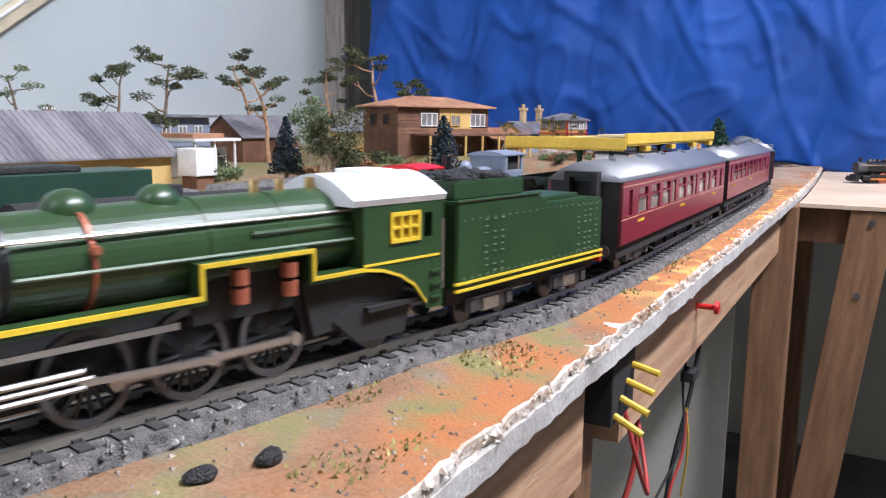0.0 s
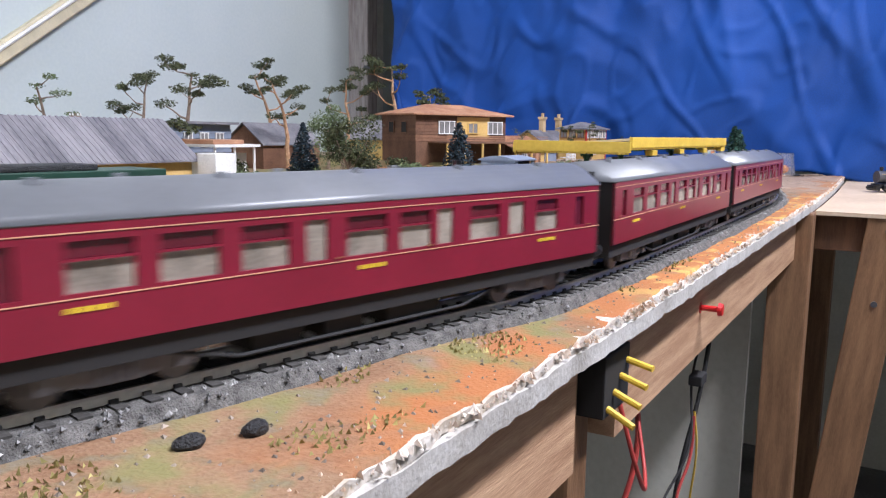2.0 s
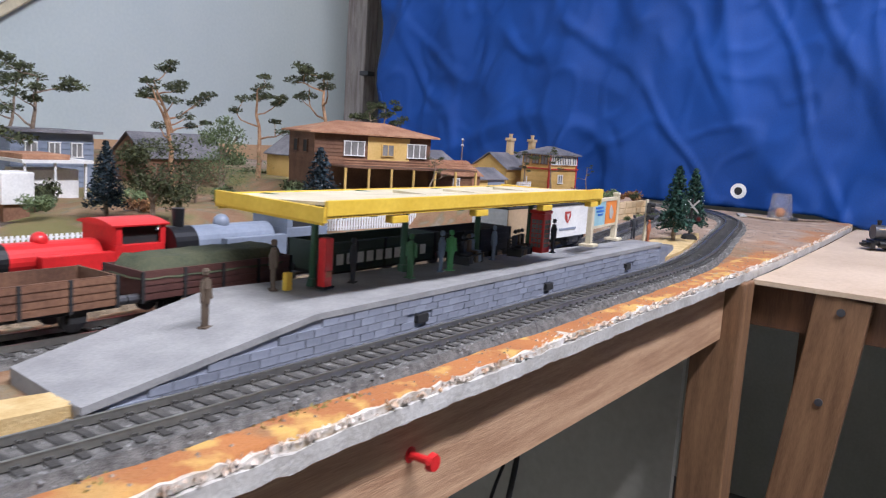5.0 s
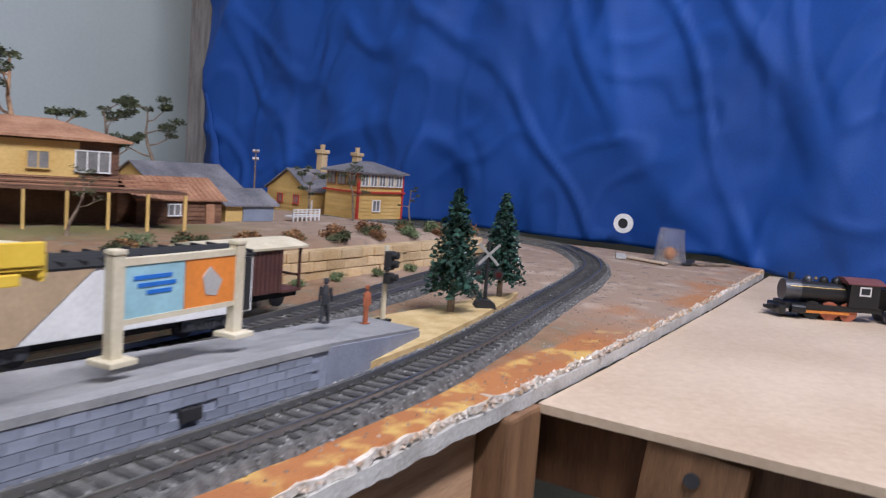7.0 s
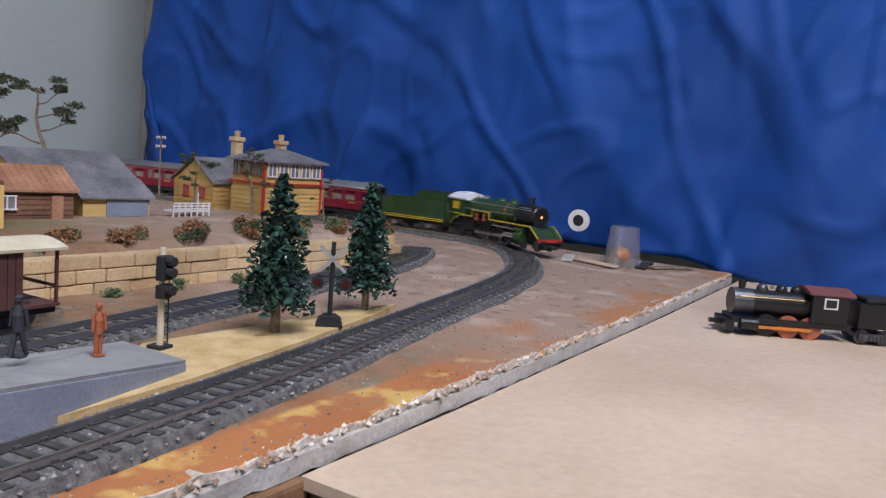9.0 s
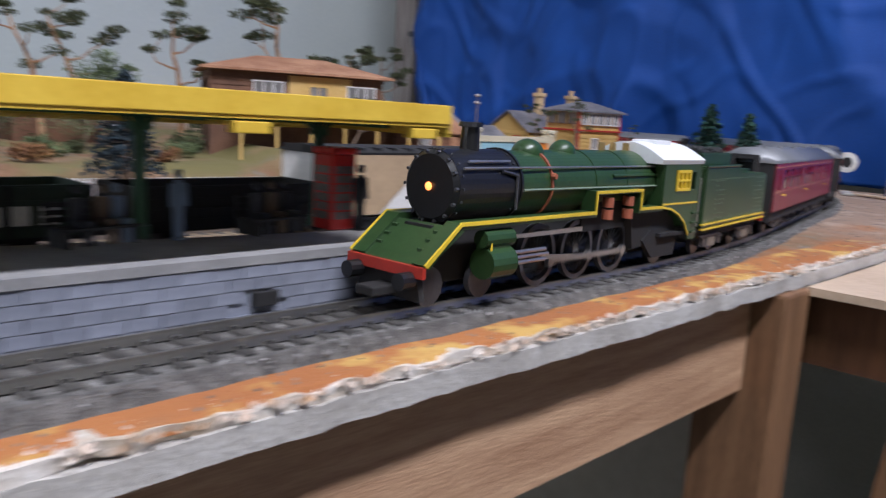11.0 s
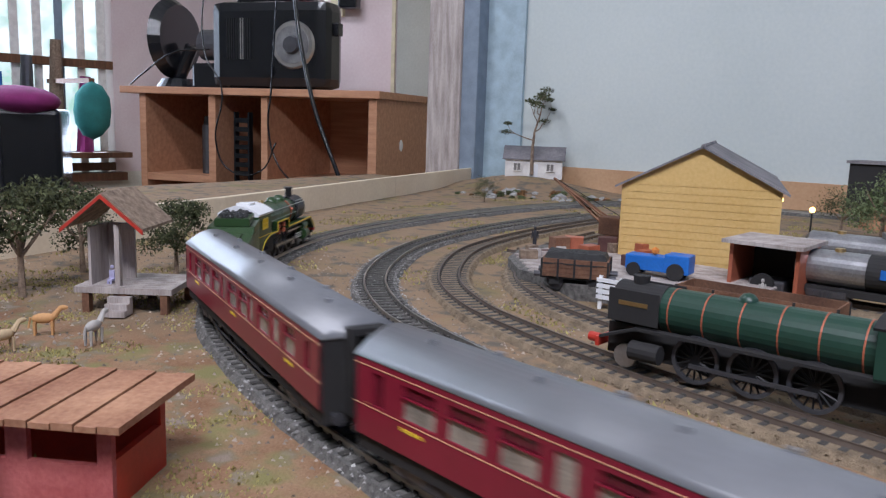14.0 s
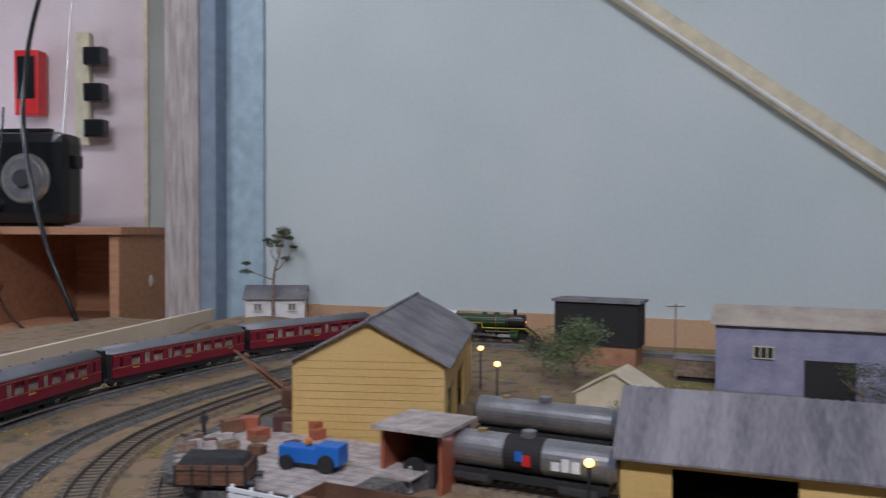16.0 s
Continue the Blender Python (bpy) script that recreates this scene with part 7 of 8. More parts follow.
for q in (0.004, 0.007):
    part("ladder_rail", rod(B(), (q, 0.002, 0), (q - 0.0015, 0.001, 0.038), 0.00035, seg=5), MATTBLACK, sl)
for k in range(11):
    part("rung", rod(B(), (0.0038, 0.002, 0.003 + k * 0.0033), (0.0072, 0.002, 0.003 + k * 0.0033), 0.0003, seg=5), MATTBLACK, sl)
ARMGREY = plain("weathered_white_arm", (0.34, 0.33, 0.31), 0.7)
DARKLENS = plain("unlit_red_lens", (0.06, 0.008, 0.008), 0.2)
xg = thing("crossing_signal", "black level crossing lamp with crossed white arms", "signal", pose(0.938, 0.068, 0.003, 0, 0, -50))
part("base", prism(B(), [(-0.0075, 0), (0.0075, 0), (0.006, 0.004), (0.003, 0.006), (-0.003, 0.006), (-0.006, 0.004)], "y", -0.006, 0.006), MATTBLACK, xg)
part("post", rod(B(), (0, 0, 0.005), (0, 0, 0.046), 0.0013, 0.0012, 10), MATTBLACK, xg)
for k in (-1, 1):
    part("cross_arm", box(B(), -0.010, 0.010, -0.0004, 0.0004, -0.0009, 0.0009), ARMGREY, xg, at=pose(0, -0.002, 0.037, 0, k * 45))
    l = part("lamp", rod(B(), (k * 0.0075, -0.003, 0.0235), (k * 0.0075, 0.001, 0.0235), 0.0034, seg=16), MATTBLACK, xg)
    part("lens", rod(B(), (k * 0.0075, -0.0034, 0.0235), (k * 0.0075, -0.003, 0.0235), 0.0021, seg=12), DARKLENS, l)
part("lamp_arm", box(B(), -0.008, 0.008, -0.0006, 0.0006, 0.0265, 0.0275), MATTBLACK, xg)

# ---- goods yard, west end ----
LAID = YARD
gs = thing("goods_shed", "yellow goods shed with grey gabled roof", "shed", Matrix.Translation((-0.34, 0.477, 0.0)) @ Matrix.Rotation(math.atan2(0.049, 0.131), 4, "Z"))
W, D, ZE, ZR = 0.138, 0.30, 0.080, 0.116
part("wall", prism(B(), [(0, 0), (W, 0), (W, ZE), (W / 2, ZR), (0, ZE)], "y", 0, 0.004), SHEDYELLOW, gs, "yellow gable wall")
part("wall", prism(B(), [(0, 0), (W, 0), (W, ZE), (W / 2, ZR), (0, ZE)], "y", D - 0.004, D), SHEDYELLOW, gs)
part("wall", box(B(), 0, 0.004, 0.004, D - 0.004, 0, ZE), SHEDYELLOW, gs)
bm = B()
for a, b, z0, z1 in ((0.004, 0.03, 0, ZE), (0.03, 0.09, 0.052, ZE), (0.09, 0.12, 0, ZE), (0.12, 0.2, 0.052, ZE), (0.2, D - 0.004, 0, ZE)):
    box(bm, W - 0.004, W, a, b, z0, z1)
part("wall", bm, SHEDYELLOW, gs, "yellow side wall with door openings")
for k in range(12):
    z = 0.006 + k * 0.0068
    half = W / 2 if z < ZE - 0.004 else W / 2 * (ZR - z - 0.004) / (ZR - ZE)
    if half > 0.01:
        part("plank", box(B(), W / 2 - half + 0.0005, W / 2 + half - 0.0005, -0.0005, 0.0, z, z + 0.0064), SHEDYELLOW, gs)
for k in (-1, 1):
    xa = W / 2 + k * (W / 2 + 0.006)
    za = ZE - 0.006 * (ZR - ZE) / (W / 2)
    part("roof", prism(B(), [(xa, za), (W / 2, ZR), (W / 2, ZR + 0.002), (xa, za + 0.002)], "y", -0.006, D + 0.006), ROOFSLATE, gs, "weathered grey roof")
part("ridge_cap", rod(B(), (W / 2, -0.006, ZR + 0.0015), (W / 2, D + 0.006, ZR + 0.0015), 0.0022, seg=8), ROOFSLATE, gs)

LAID = Matrix()
es = thing("engine_shed", "long yellow shed with streaky grey iron roof", "shed", pose(0.018, 0.497, 0))
L = 0.367
bm = B()
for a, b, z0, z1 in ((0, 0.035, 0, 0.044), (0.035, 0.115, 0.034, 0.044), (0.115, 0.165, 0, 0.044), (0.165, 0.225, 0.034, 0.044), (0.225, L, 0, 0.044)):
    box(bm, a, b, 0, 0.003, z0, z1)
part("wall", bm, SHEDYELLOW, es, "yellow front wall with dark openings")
part("wall", prism(B(), [(0.003, 0), (0.09, 0), (0.09, 0.044), (0.046, 0.078), (0.003, 0.044)], "x", 0, 0.003), SHEDYELLOW, es)
part("wall", prism(B(), [(0.003, 0), (0.09, 0), (0.09, 0.044), (0.046, 0.078), (0.003, 0.044)], "x", L - 0.003, L), SHEDYELLOW, es)
# back wall is black: the shade inside the shed is put into its colour
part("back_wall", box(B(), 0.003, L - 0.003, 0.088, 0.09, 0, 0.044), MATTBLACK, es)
streak = paint("streaky_iron_roof", (0.09, 0.086, 0.1), (0.27, 0.255, 0.265), 0.6, 22, 300, 0.3, stretch=(2.2, 0.35, 0.35))
for ya, za, yb, zb in ((-0.008, 0.0385, 0.046, 0.079), (0.098, 0.0385, 0.046, 0.079)):
    rf = part("roof", prism(B(), [(ya, za), (yb, zb), (yb, zb + 0.0014), (ya, za + 0.0014)], "x", -0.005, L + 0.005), streak, es, "streaked grey corrugated roof")
    for k in range(60):
        x = -0.004 + k * (L + 0.008) / 60
        part("corrugation", prism(B(), [(ya, za + 0.0014), (yb, zb + 0.0014), (yb, zb + 0.0021), (ya, za + 0.0021)], "x", x, x + 0.0022), streak, rf)
wb = solid("water_tank", box(B(), 0.384, 0.412, 0.462, 0.488, 0.020, 0.047, 0.001), BOXCARWHITE, "white block tank beside the shed", "tank")
solid("tank_stand", box(B(), 0.387, 0.409, 0.465, 0.485, -0.002, 0.020), HOUSEWOOD, "brown timber stand under the white tank", "stand")
ko = thing("office_hut", "small white flat-roofed office with veranda", "hut", pose(0.435, 0.52, 0))
part("wall", box(B(), 0, 0.05, 0, 0.04, 0, 0.045), BOXCARWHITE, ko)
part("roof", box(B(), -0.012, 0.056, -0.016, 0.045, 0.052, 0.055), BOXCARWHITE, ko)
part("rust_roof", box(B(), -0.01, 0.035, -0.012, 0.04, 0.055, 0.060, 0.001), ROOFRUST, ko)
for x in (-0.008, 0.02, 0.05):
    part("post", box(B(), x - 0.001, x + 0.001, -0.013, -0.011, 0, 0.052), BOXCARWHITE, ko)
window(ko, 0.015, -0.0005, 0.018, 0.012, 0.014, "y")

LAID = YARD
ls = thing("lineside_shed", "lavender grey boarded shed with tan roof", "shed", pose(-0.04, 0.93, 0, 0, 0, 4))
part("wall", box(B(), 0, 0.26, 0, 0.09, 0, 0.085), LAVENDER, ls)
for k in range(40):
    part("plank", box(B(), 0.001 + k * 0.0065, 0.0064 + k * 0.0065, -0.0008, 0, 0.002, 0.084), LAVENDER, ls)
# flat black panel on the wall, in place of the shade inside the door
part("doorway", box(B(), 0.10, 0.155, -0.0014, 0.0, 0.0, 0.045), MATTBLACK, ls)
window(ls, 0.055, -0.001, 0.045, 0.022, 0.013, "y", (CANOPYTOP, MATTBLACK), 3)
gable_roof(ls, 0, 0.26, 0, 0.09, 0.085, 0.103, "x", paint("tan_iron_roof", (0.3, 0.25, 0.2), (0.45, 0.4, 0.33), 0.7, 30, 400, 0.3), 0.006)
bk = thing("loading_tower", "tall black timber loading tower with red base", "shed", pose(-0.29, 1.05, 0))
part("wall", box(B(), 0, 0.125, 0, 0.05, 0.028, 0.092), MATTBLACK, bk)
part("base", box(B(), 0.02, 0.122, 0.002, 0.048, 0, 0.028), ROOFRUST, bk)
part("roof", box(B(), -0.004, 0.129, -0.004, 0.054, 0.092, 0.096), ROOFSLATE, bk)
te = thing("tent", "tan canvas tent roof in the yard", "tent", pose(-0.165, 0.76, 0))
gable_walls(te, 0, 0.085, 0, 0.06, 0, 0.018, 0.042, "y", CANOPYTOP)
gable_roof(te, 0, 0.085, 0, 0.06, 0.018, 0.042, "y", CANOPYTOP, 0.003)
bushy(-0.20, 0.86, 0, 0.10, 0.11, 31, "large pale grey-green tree by the loading tower", PALEFOLIAGE, 4200)
bushy(-0.26, 0.92, 0, 0.07, 0.08, 32, "low dark green tree beside the goods shed", FOLIAGE, 2600)
bushy(0.12, 0.87, 0, 0.06, 0.08, 33, "dark scrubby tree before the lavender shed")
bushy(-0.08, 0.66, 0, 0.035, 0.05, 34, "low green bush by the tank wagons")
for i, (x, y, m, lab) in enumerate(((-0.06, 0.72, LOCOGREY, "grey covered van in the yard"), (0.03, 0.74, SHEDYELLOW, "yellow covered van in the yard"), (-0.10, 0.98, BARK, "grey rounded hut by the back track"))):
    v = thing("covered_van", lab, "van", pose(x, y, 0))
    part("body", box(B(), 0, 0.06, 0, 0.028, 0.006, 0.028, 0.0006), m, v)
    part("roof", prism(B(), [(a + 0.014, b) for a, b in arch(0.031, 0.028, 0.033, 8, 0.05)] + [(0.029, 0.0275), (-0.001, 0.0275)], "x", -0.002, 0.062), ROOFSLATE, v)
    part("base", box(B(), 0.004, 0.056, 0.003, 0.025, -0.002, 0.006), MATTBLACK, v)
for x, y, z in ((-0.055, 0.44, 0.034), (-0.235, 0.70, 0.05), (-0.30, 0.80, 0.05)):
    l = thing("yard_lamp", "small lit yard lamp with warm bulb", "lamp", pose(x, y, 0), "yard lamps")
    part("post", rod(B(), (0, 0, 0), (0, 0, z), 0.0012, 0.0009, 8), MATTBLACK, l)
    part("bulb", ball(B(), (0, 0, z + 0.002), 0.0032, sub=2), LAMPGLOW, l, "glowing warm bulb")

# dock with crates, crane, tractor
dk = thing("loading_dock", "grey planked loading dock with rounded front", "dock")
pts = [(-0.42, 0.50), (-0.425, 0.44), (-0.40, 0.385), (-0.36, 0.345), (-0.30, 0.325), (-0.20, 0.365), (-0.17, 0.47), (-0.33, 0.485), (-0.36, 0.58)]
part("dock_wall", prism(B(), pts, "z", -0.002, 0.0125), BALLAST, dk)
for k in range(22):
    y = 0.345 + k * 0.0108
    xs = [-0.405 + max(0, 0.40 - y) * 1.0, -0.20 + (0.02 if y > 0.4 else -0.01)]
    if y < 0.48:
        part("plank", box(B(), xs[0], xs[1], y, y + 0.0098, 0.0125, 0.0138), POSTWOOD, dk)
cr = thing("yard_crane", "rusty brown lattice yard crane", "crane", pose(-0.375, 0.53, 0.0))
part("base", rod(B(), (0, 0, 0), (0, 0, 0.024), 0.012, 0.010, 16), HOUSEWOOD, cr)
part("cabin", box(B(), -0.012, 0.012, -0.01, 0.01, 0.024, 0.042, 0.001), HOUSEWOOD, cr)
bm = B()
A0, A1 = Vector((-0.006, 0, 0.03)), Vector((-0.062, -0.02, 0.078))
for q in (-0.004, 0.004):
    rod(bm, A0 + Vector((0, q, 0)), A1, 0.0011, seg=6)
    rod(bm, A0 + Vector((0, q, 0.009)), A1, 0.0011, seg=6)
for k in range(7):
    f = k / 7
    rod(bm, A0.lerp(A1, f) + Vector((0, -0.004 * (1 - f), 0)), A0.lerp(A1, f + 0.1) + Vector((0, 0.004 * (1 - f), 0.009 * (1 - f))), 0.0006, seg=5)
part("jib", bm, HOUSEWOOD, cr)
part("stay", rod(B(), (0.01, 0, 0.042), A1, 0.0004, seg=5), MATTBLACK, cr)
tr = thing("tractor", "bright blue tractor on the dock", "tractor", pose(-0.262, 0.402, 0.0138, 0, 0, 8))
part("body", box(B(), -0.026, 0.010, -0.008, 0.008, 0.005, 0.017, 0.0012), BLUEPAINT, tr)
part("cab", box(B(), 0.006, 0.026, -0.009, 0.009, 0.005, 0.020, 0.0012), BLUEPAINT, tr)
for x, r in ((-0.018, 0.0055), (0.016, 0.0068)):
    for q in (-1, 1):
        part("wheel", rod(B(), (x, q * 0.0085, r), (x, q * 0.0115, r), r, seg=18), MATTBLACK, tr)
part("seat", ball(B(), (-0.004, 0, 0.0205), 0.0035, sub=1), F_ORANGE, tr)
hut = thing("engine_hut", "rusty open-fronted hut holding a machine", "hut", pose(-0.215, 0.425, 0.0))
part("side", box(B(), 0, 0.003, 0, 0.05, 0, 0.046), COPPER, hut)
part("side", box(B(), 0.05, 0.053, 0, 0.05, 0, 0.046), COPPER, hut)
part("back", box(B(), 0.003, 0.05, 0.047, 0.05, 0, 0.046), MATTBLACK, hut)
part("roof", box(B(), -0.004, 0.057, -0.008, 0.054, 0.046, 0.049), POSTWOOD, hut)
mc = part("machine", box(B(), 0.012, 0.04, 0.012, 0.035, 0, 0.018, 0.002), DARKSTEEL, hut)
part("flywheel", rod(B(), (0.024, 0.008, 0.014), (0.024, 0.012, 0.014), 0.009, seg=18), MATTBLACK, mc)
for i in range(18):
    x, y = -0.40 + rnd.uniform(0, 0.10), 0.39 + rnd.uniform(0, 0.1)
    s = rnd.uniform(0.004, 0.009)
    solid("crate", box(B(), -s, s, -s * 0.7, s * 0.7, 0, s * rnd.uniform(0.8, 1.6), 0.0005), (COPPER, HOUSEWOOD, BARK, BROWNVAN, POSTWOOD)[i % 5], "small wooden crate on the loading dock", "crate", "dock crates", at=pose(x, y, 0.0138, 0, 0, rnd.uniform(0, 90)))
figurine(-0.408, 0.438, 0.0138, F_DARK, 0.022, 40, label="small dark figurine standing on the dock")
figurine(-0.185, 0.418, 0.002, F_GREY, 0.020, 40, label="small pale figurine by the hut")
wf = thing("dock_fence", "white plank fence by the goods wagon", "fence")
for k in range(4):
    part("rail", box(B(), -0.268, -0.20, 0.314, 0.3155, 0.008 + k * 0.0042, 0.0108 + k * 0.0042), WHITE, wf, at=pose(0, 0, 0, 0, 0, 0))
for k in range(5):
    part("post", box(B(), -0.267 + k * 0.0165, -0.2645 + k * 0.0165, 0.3155, 0.317, 0, 0.025), WHITE, wf)
coalw = open_wagon(-0.30, 0.338, 0.05, HOUSEWOOD, "brown coal wagon at the dock", 25, load=COAL, h=0.014)

# white hut, rocks, low cream board
wh = thing("white_hut", "small white hut with grey roof on a mound", "hut", pose(-0.945, 1.11, 0.024, 0, 0, 32) @ Matrix.Diagonal((1.35, 1.35, 1.35, 1)))
gable_walls(wh, 0, 0.085, 0, 0.05, 0, 0.030, 0.045, "x", BOXCARWHITE)
gable_roof(wh, 0, 0.085, 0, 0.05, 0.030, 0.046, "x", ROOFSLATE)
for x in (0.018, 0.067):
    window(wh, x, -0.0005, 0.012, 0.011, 0.010, "y")
part("door", box(B(), 0.037, 0.049, -0.0015, 0, 0, 0.022), WHITE, wh)


def mound(x, y):
    p = YARD @ Vector((x, y, 0))
    return terrain(p.x, p.y)


for i in range(80):
    a = rnd.uniform(0, 1)
    x, y = -0.90 + 0.32 * a + rnd.uniform(-0.04, 0.04), 0.97 + 0.12 * a + rnd.uniform(-0.05, 0.05)
    s = rnd.uniform(0.004, 0.012)
    if i % 2:
        bm = ball(B(), (0, 0, s * 0.3), s, sub=1, squash=(1.2, 0.9, 0.7))
        for v in bm.verts:
            v.co += v.co.normalized() * s * 0.35 * noise.noise((v.co * 90) + Vector((i, 0, 0)))
        solid("rock", bm, BALLASTSTONE, "grey rock beside the curve", "rock", "rocks on the mound", at=pose(x, y, mound(x, y) - 0.001))
    else:
        bush(x, y, mound(x, y) - 0.001, s, 400 + i, (PALEFOLIAGE, FOLIAGE, AUTUMN)[i % 3], "scrubby bush beside the curve")
cb = thing("low_board", "low cream painted board along the layout edge", "board")
bpts = [(-0.70, -0.16), (-0.72, 0.084), (-0.795, 0.353), (-0.95, 0.80), (-1.07, 1.165)]
for (xa, ya), (xb, yb) in zip(bpts, bpts[1:]):
    d = Vector((xb - xa, yb - ya, 0))
    part("plank", box(B(), 0, d.length, 0, 0.008, -0.004, 0.0345, 0.0008), FENCECREAM, cb, at=Matrix.Translation((xa, ya, 0)) @ Matrix.Rotation(math.atan2(d.y, d.x), 4, "Z"))
LAID = Matrix()
setting("wall_strip", -0.97, 1.5, WALL_Y - 0.006, WALL_Y, -0.004, 0.048, STRIP, "tan strip along the foot of the wall", "trim")

LAID = YARD
# waiting shelter with deck, trees, animals
sr = thing("waiting_shelter", "grey timber halt shelter with red-edged roof", "shelter", pose(-0.49, 0.042, 0.001, 0, 0, 40) @ Matrix.Diagonal((0.92, 1.1, 1.25, 1)))
part("deck", box(B(), -0.008, 0.062, 0, 0.048, 0.010, 0.0125), POSTWOOD, sr)
for k in range(9):
    part("plank", box(B(), -0.008, 0.062, k * 0.0053, k * 0.0053 + 0.0047, 0.0125, 0.0132), POSTWOOD, sr)
for x in (0.0, 0.027, 0.056):
    for y in (0.003, 0.045):
        part("pier", box(B(), x - 0.0025, x + 0.0025, y - 0.0025, y + 0.0025, -0.003, 0.010), HOUSEWOOD, sr)
part("back_wall", box(B(), 0.0, 0.022, 0.030, 0.032, 0.0125, 0.044), POSTWOOD, sr)
part("side_wall", box(B(), 0.0, 0.002, 0.006, 0.030, 0.0125, 0.044), POSTWOOD, sr)
part("column", box(B(), 0.020, 0.0235, 0.004, 0.008, 0.0125, 0.046), POSTWOOD, sr)
for k, (xa, xb) in enumerate(((-0.012, 0.017), (0.046, 0.017))):
    part("roof", prism(B(), [(xa, 0.044), (xb, 0.062), (xb, 0.0635), (xa, 0.0455)], "y", -0.006, 0.042), BARK, sr)
    part("bargeboard", prism(B(), [(xa, 0.0425), (xb, 0.0605), (xb, 0.0625), (xa, 0.0445)], "y", -0.0075, -0.006), RED, sr)
for k in range(3):
    part("step", box(B(), 0.018, 0.034, -0.012 + k * 0.004, -0.008 + k * 0.004, 0, 0.003 + k * 0.003), POSTWOOD, sr)
fg = plain("figure_lilac", (0.4, 0.38, 0.55), 0.7)
figurine(-0.492, 0.062, 0.0142, fg, 0.02, 40, True, "small seated lilac figurine in the shelter")
bushy(-0.56, 0.03, 0, 0.095, 0.08, 41, "dark green bushy tree beside the shelter", n=5200)
bushy(-0.57, 0.155, 0, 0.07, 0.06, 42, "round dark green tree by the cream board", n=5200)
bushy(-0.62, 0.10, 0, 0.08, 0.07, 43, "brown-green tree behind the shelter", n=3600)
bushy(-0.80, 0.86, 0, 0.045, 0.06, 44, "dark round bush by the cream board")


def animal(x, y, turn, mat, label, s=1.0):
    t = thing("horse", label, "animal", pose(x, y, 0.001, 0, 0, turn))
    part("body", ball(B(), (0, 0, 0.0115 * s), 0.0058 * s, squash=(1.35, 0.55, 0.65)), mat, t, smooth=True)
    part("neck", rod(B(), (0.0065 * s, 0, 0.0125 * s), (0.011 * s, 0, 0.0185 * s), 0.0022 * s, 0.0015 * s, 8), mat, t)
    part("head", ball(B(), (0.0125 * s, 0, 0.0185 * s), 0.0026 * s, squash=(1.3, 0.6, 0.7)), mat, t)
    for dx in (-0.0055, 0.0055):
        for dy in (-0.002, 0.002):
            part("leg", rod(B(), (dx * s, dy * s, 0.0095 * s), (dx * s, dy * s, 0), 0.0011 * s, 0.0008 * s, 6), mat, t)
    part("tail", rod(B(), (-0.008 * s, 0, 0.0125 * s), (-0.0095 * s, 0, 0.005 * s), 0.0007 * s, seg=5), mat, t)


animal(-0.415, 0.012, 120, F_GREY, "small white model horse in the grass", 0.9)
animal(-0.452, 0.0, 60, plain("tan_hide", (0.55, 0.3, 0.12), 0.7), "small tan model cow in the grass", 0.85)
animal(-0.43, -0.03, 100, plain("fawn_hide", (0.45, 0.34, 0.2), 0.7), "small fawn model cow near the fence", 0.85)
figurine(-0.312, -0.022, 0.001, F_ORANGE, 0.014, 0, True, "small bright orange figurine in the grass")
rs = thing("red_stall", "small red plank stall with rusty roof", "hut", pose(-0.288, -0.116, -0.002, 0, 0, 34) @ Matrix.Diagonal((1.3, 1.25, 1.4, 1)))
bm = B()
for x0, x1, z0, z1 in ((0, 0.06, 0, 0.013), (0, 0.004, 0.013, 0.023), (0.031, 0.037, 0.013, 0.023), (0.056, 0.06, 0.013, 0.023)):
    box(bm, x0, x1, 0, 0.002, z0, z1)
part("front", bm, paint("faded_red_boards", (0.3, 0.05, 0.05), (0.45, 0.12, 0.11), 0.75, 50, 600, 0.3), rs)
part("side", box(B(), 0.058, 0.06, 0.002, 0.03, 0, 0.014), RED, rs)
part("side", box(B(), 0.0, 0.002, 0.002, 0.03, 0, 0.024), RED, rs)
part("back", box(B(), 0.002, 0.058, 0.028, 0.03, 0, 0.024), RED, rs)
part("flap", box(B(), 0.005, 0.03, -0.008, 0.001, 0.021, 0.0222), POSTWOOD, rs, at=pose(0, 0, 0, 12))
part("corner_post", box(B(), 0.057, 0.06, 0.027, 0.03, 0.014, 0.024), RED, rs)
for k in range(12):
    part("roof_sheet", box(B(), -0.005 + k * 0.006, 0.0005 + k * 0.006, -0.008, 0.036, 0.0242, 0.0256 + 0.0004 * (k % 2)), ROOFRUST, rs)

LAID = Matrix()
# grass, gravel, stones on the near ground
FRONT = sorted(CORNERS[:16])


def near_line(x):
    return float(np.interp(x, [p[0] for p in FRONT], [p[1] for p in FRONT]))


vs, fs = [], []
gr = random.Random(11)
for _ in range(60000):
    x, y = gr.uniform(-0.6, 0.3), gr.uniform(-0.03, 0.3)
    n = noise.noise((x * 26, y * 26, 4))
    if y < edge_y(x) + 0.008 or n < 0.08 or x > 0.3 or y > near_line(x) - 0.019:
        continue
    h = gr.uniform(0.0005, 0.0018)
    a = gr.uniform(0, math.tau)
    w = 0.0007
    z = terrain(x, y)
    b0 = len(vs)
    vs += [(x - w * math.sin(a), y + w * math.cos(a), z), (x + w * math.sin(a), y - w * math.cos(a), z), (x + gr.uniform(-h, h) * 0.6, y + gr.uniform(-h, h) * 0.6, z + h)]
    fs.append((b0, b0 + 1, b0 + 2))
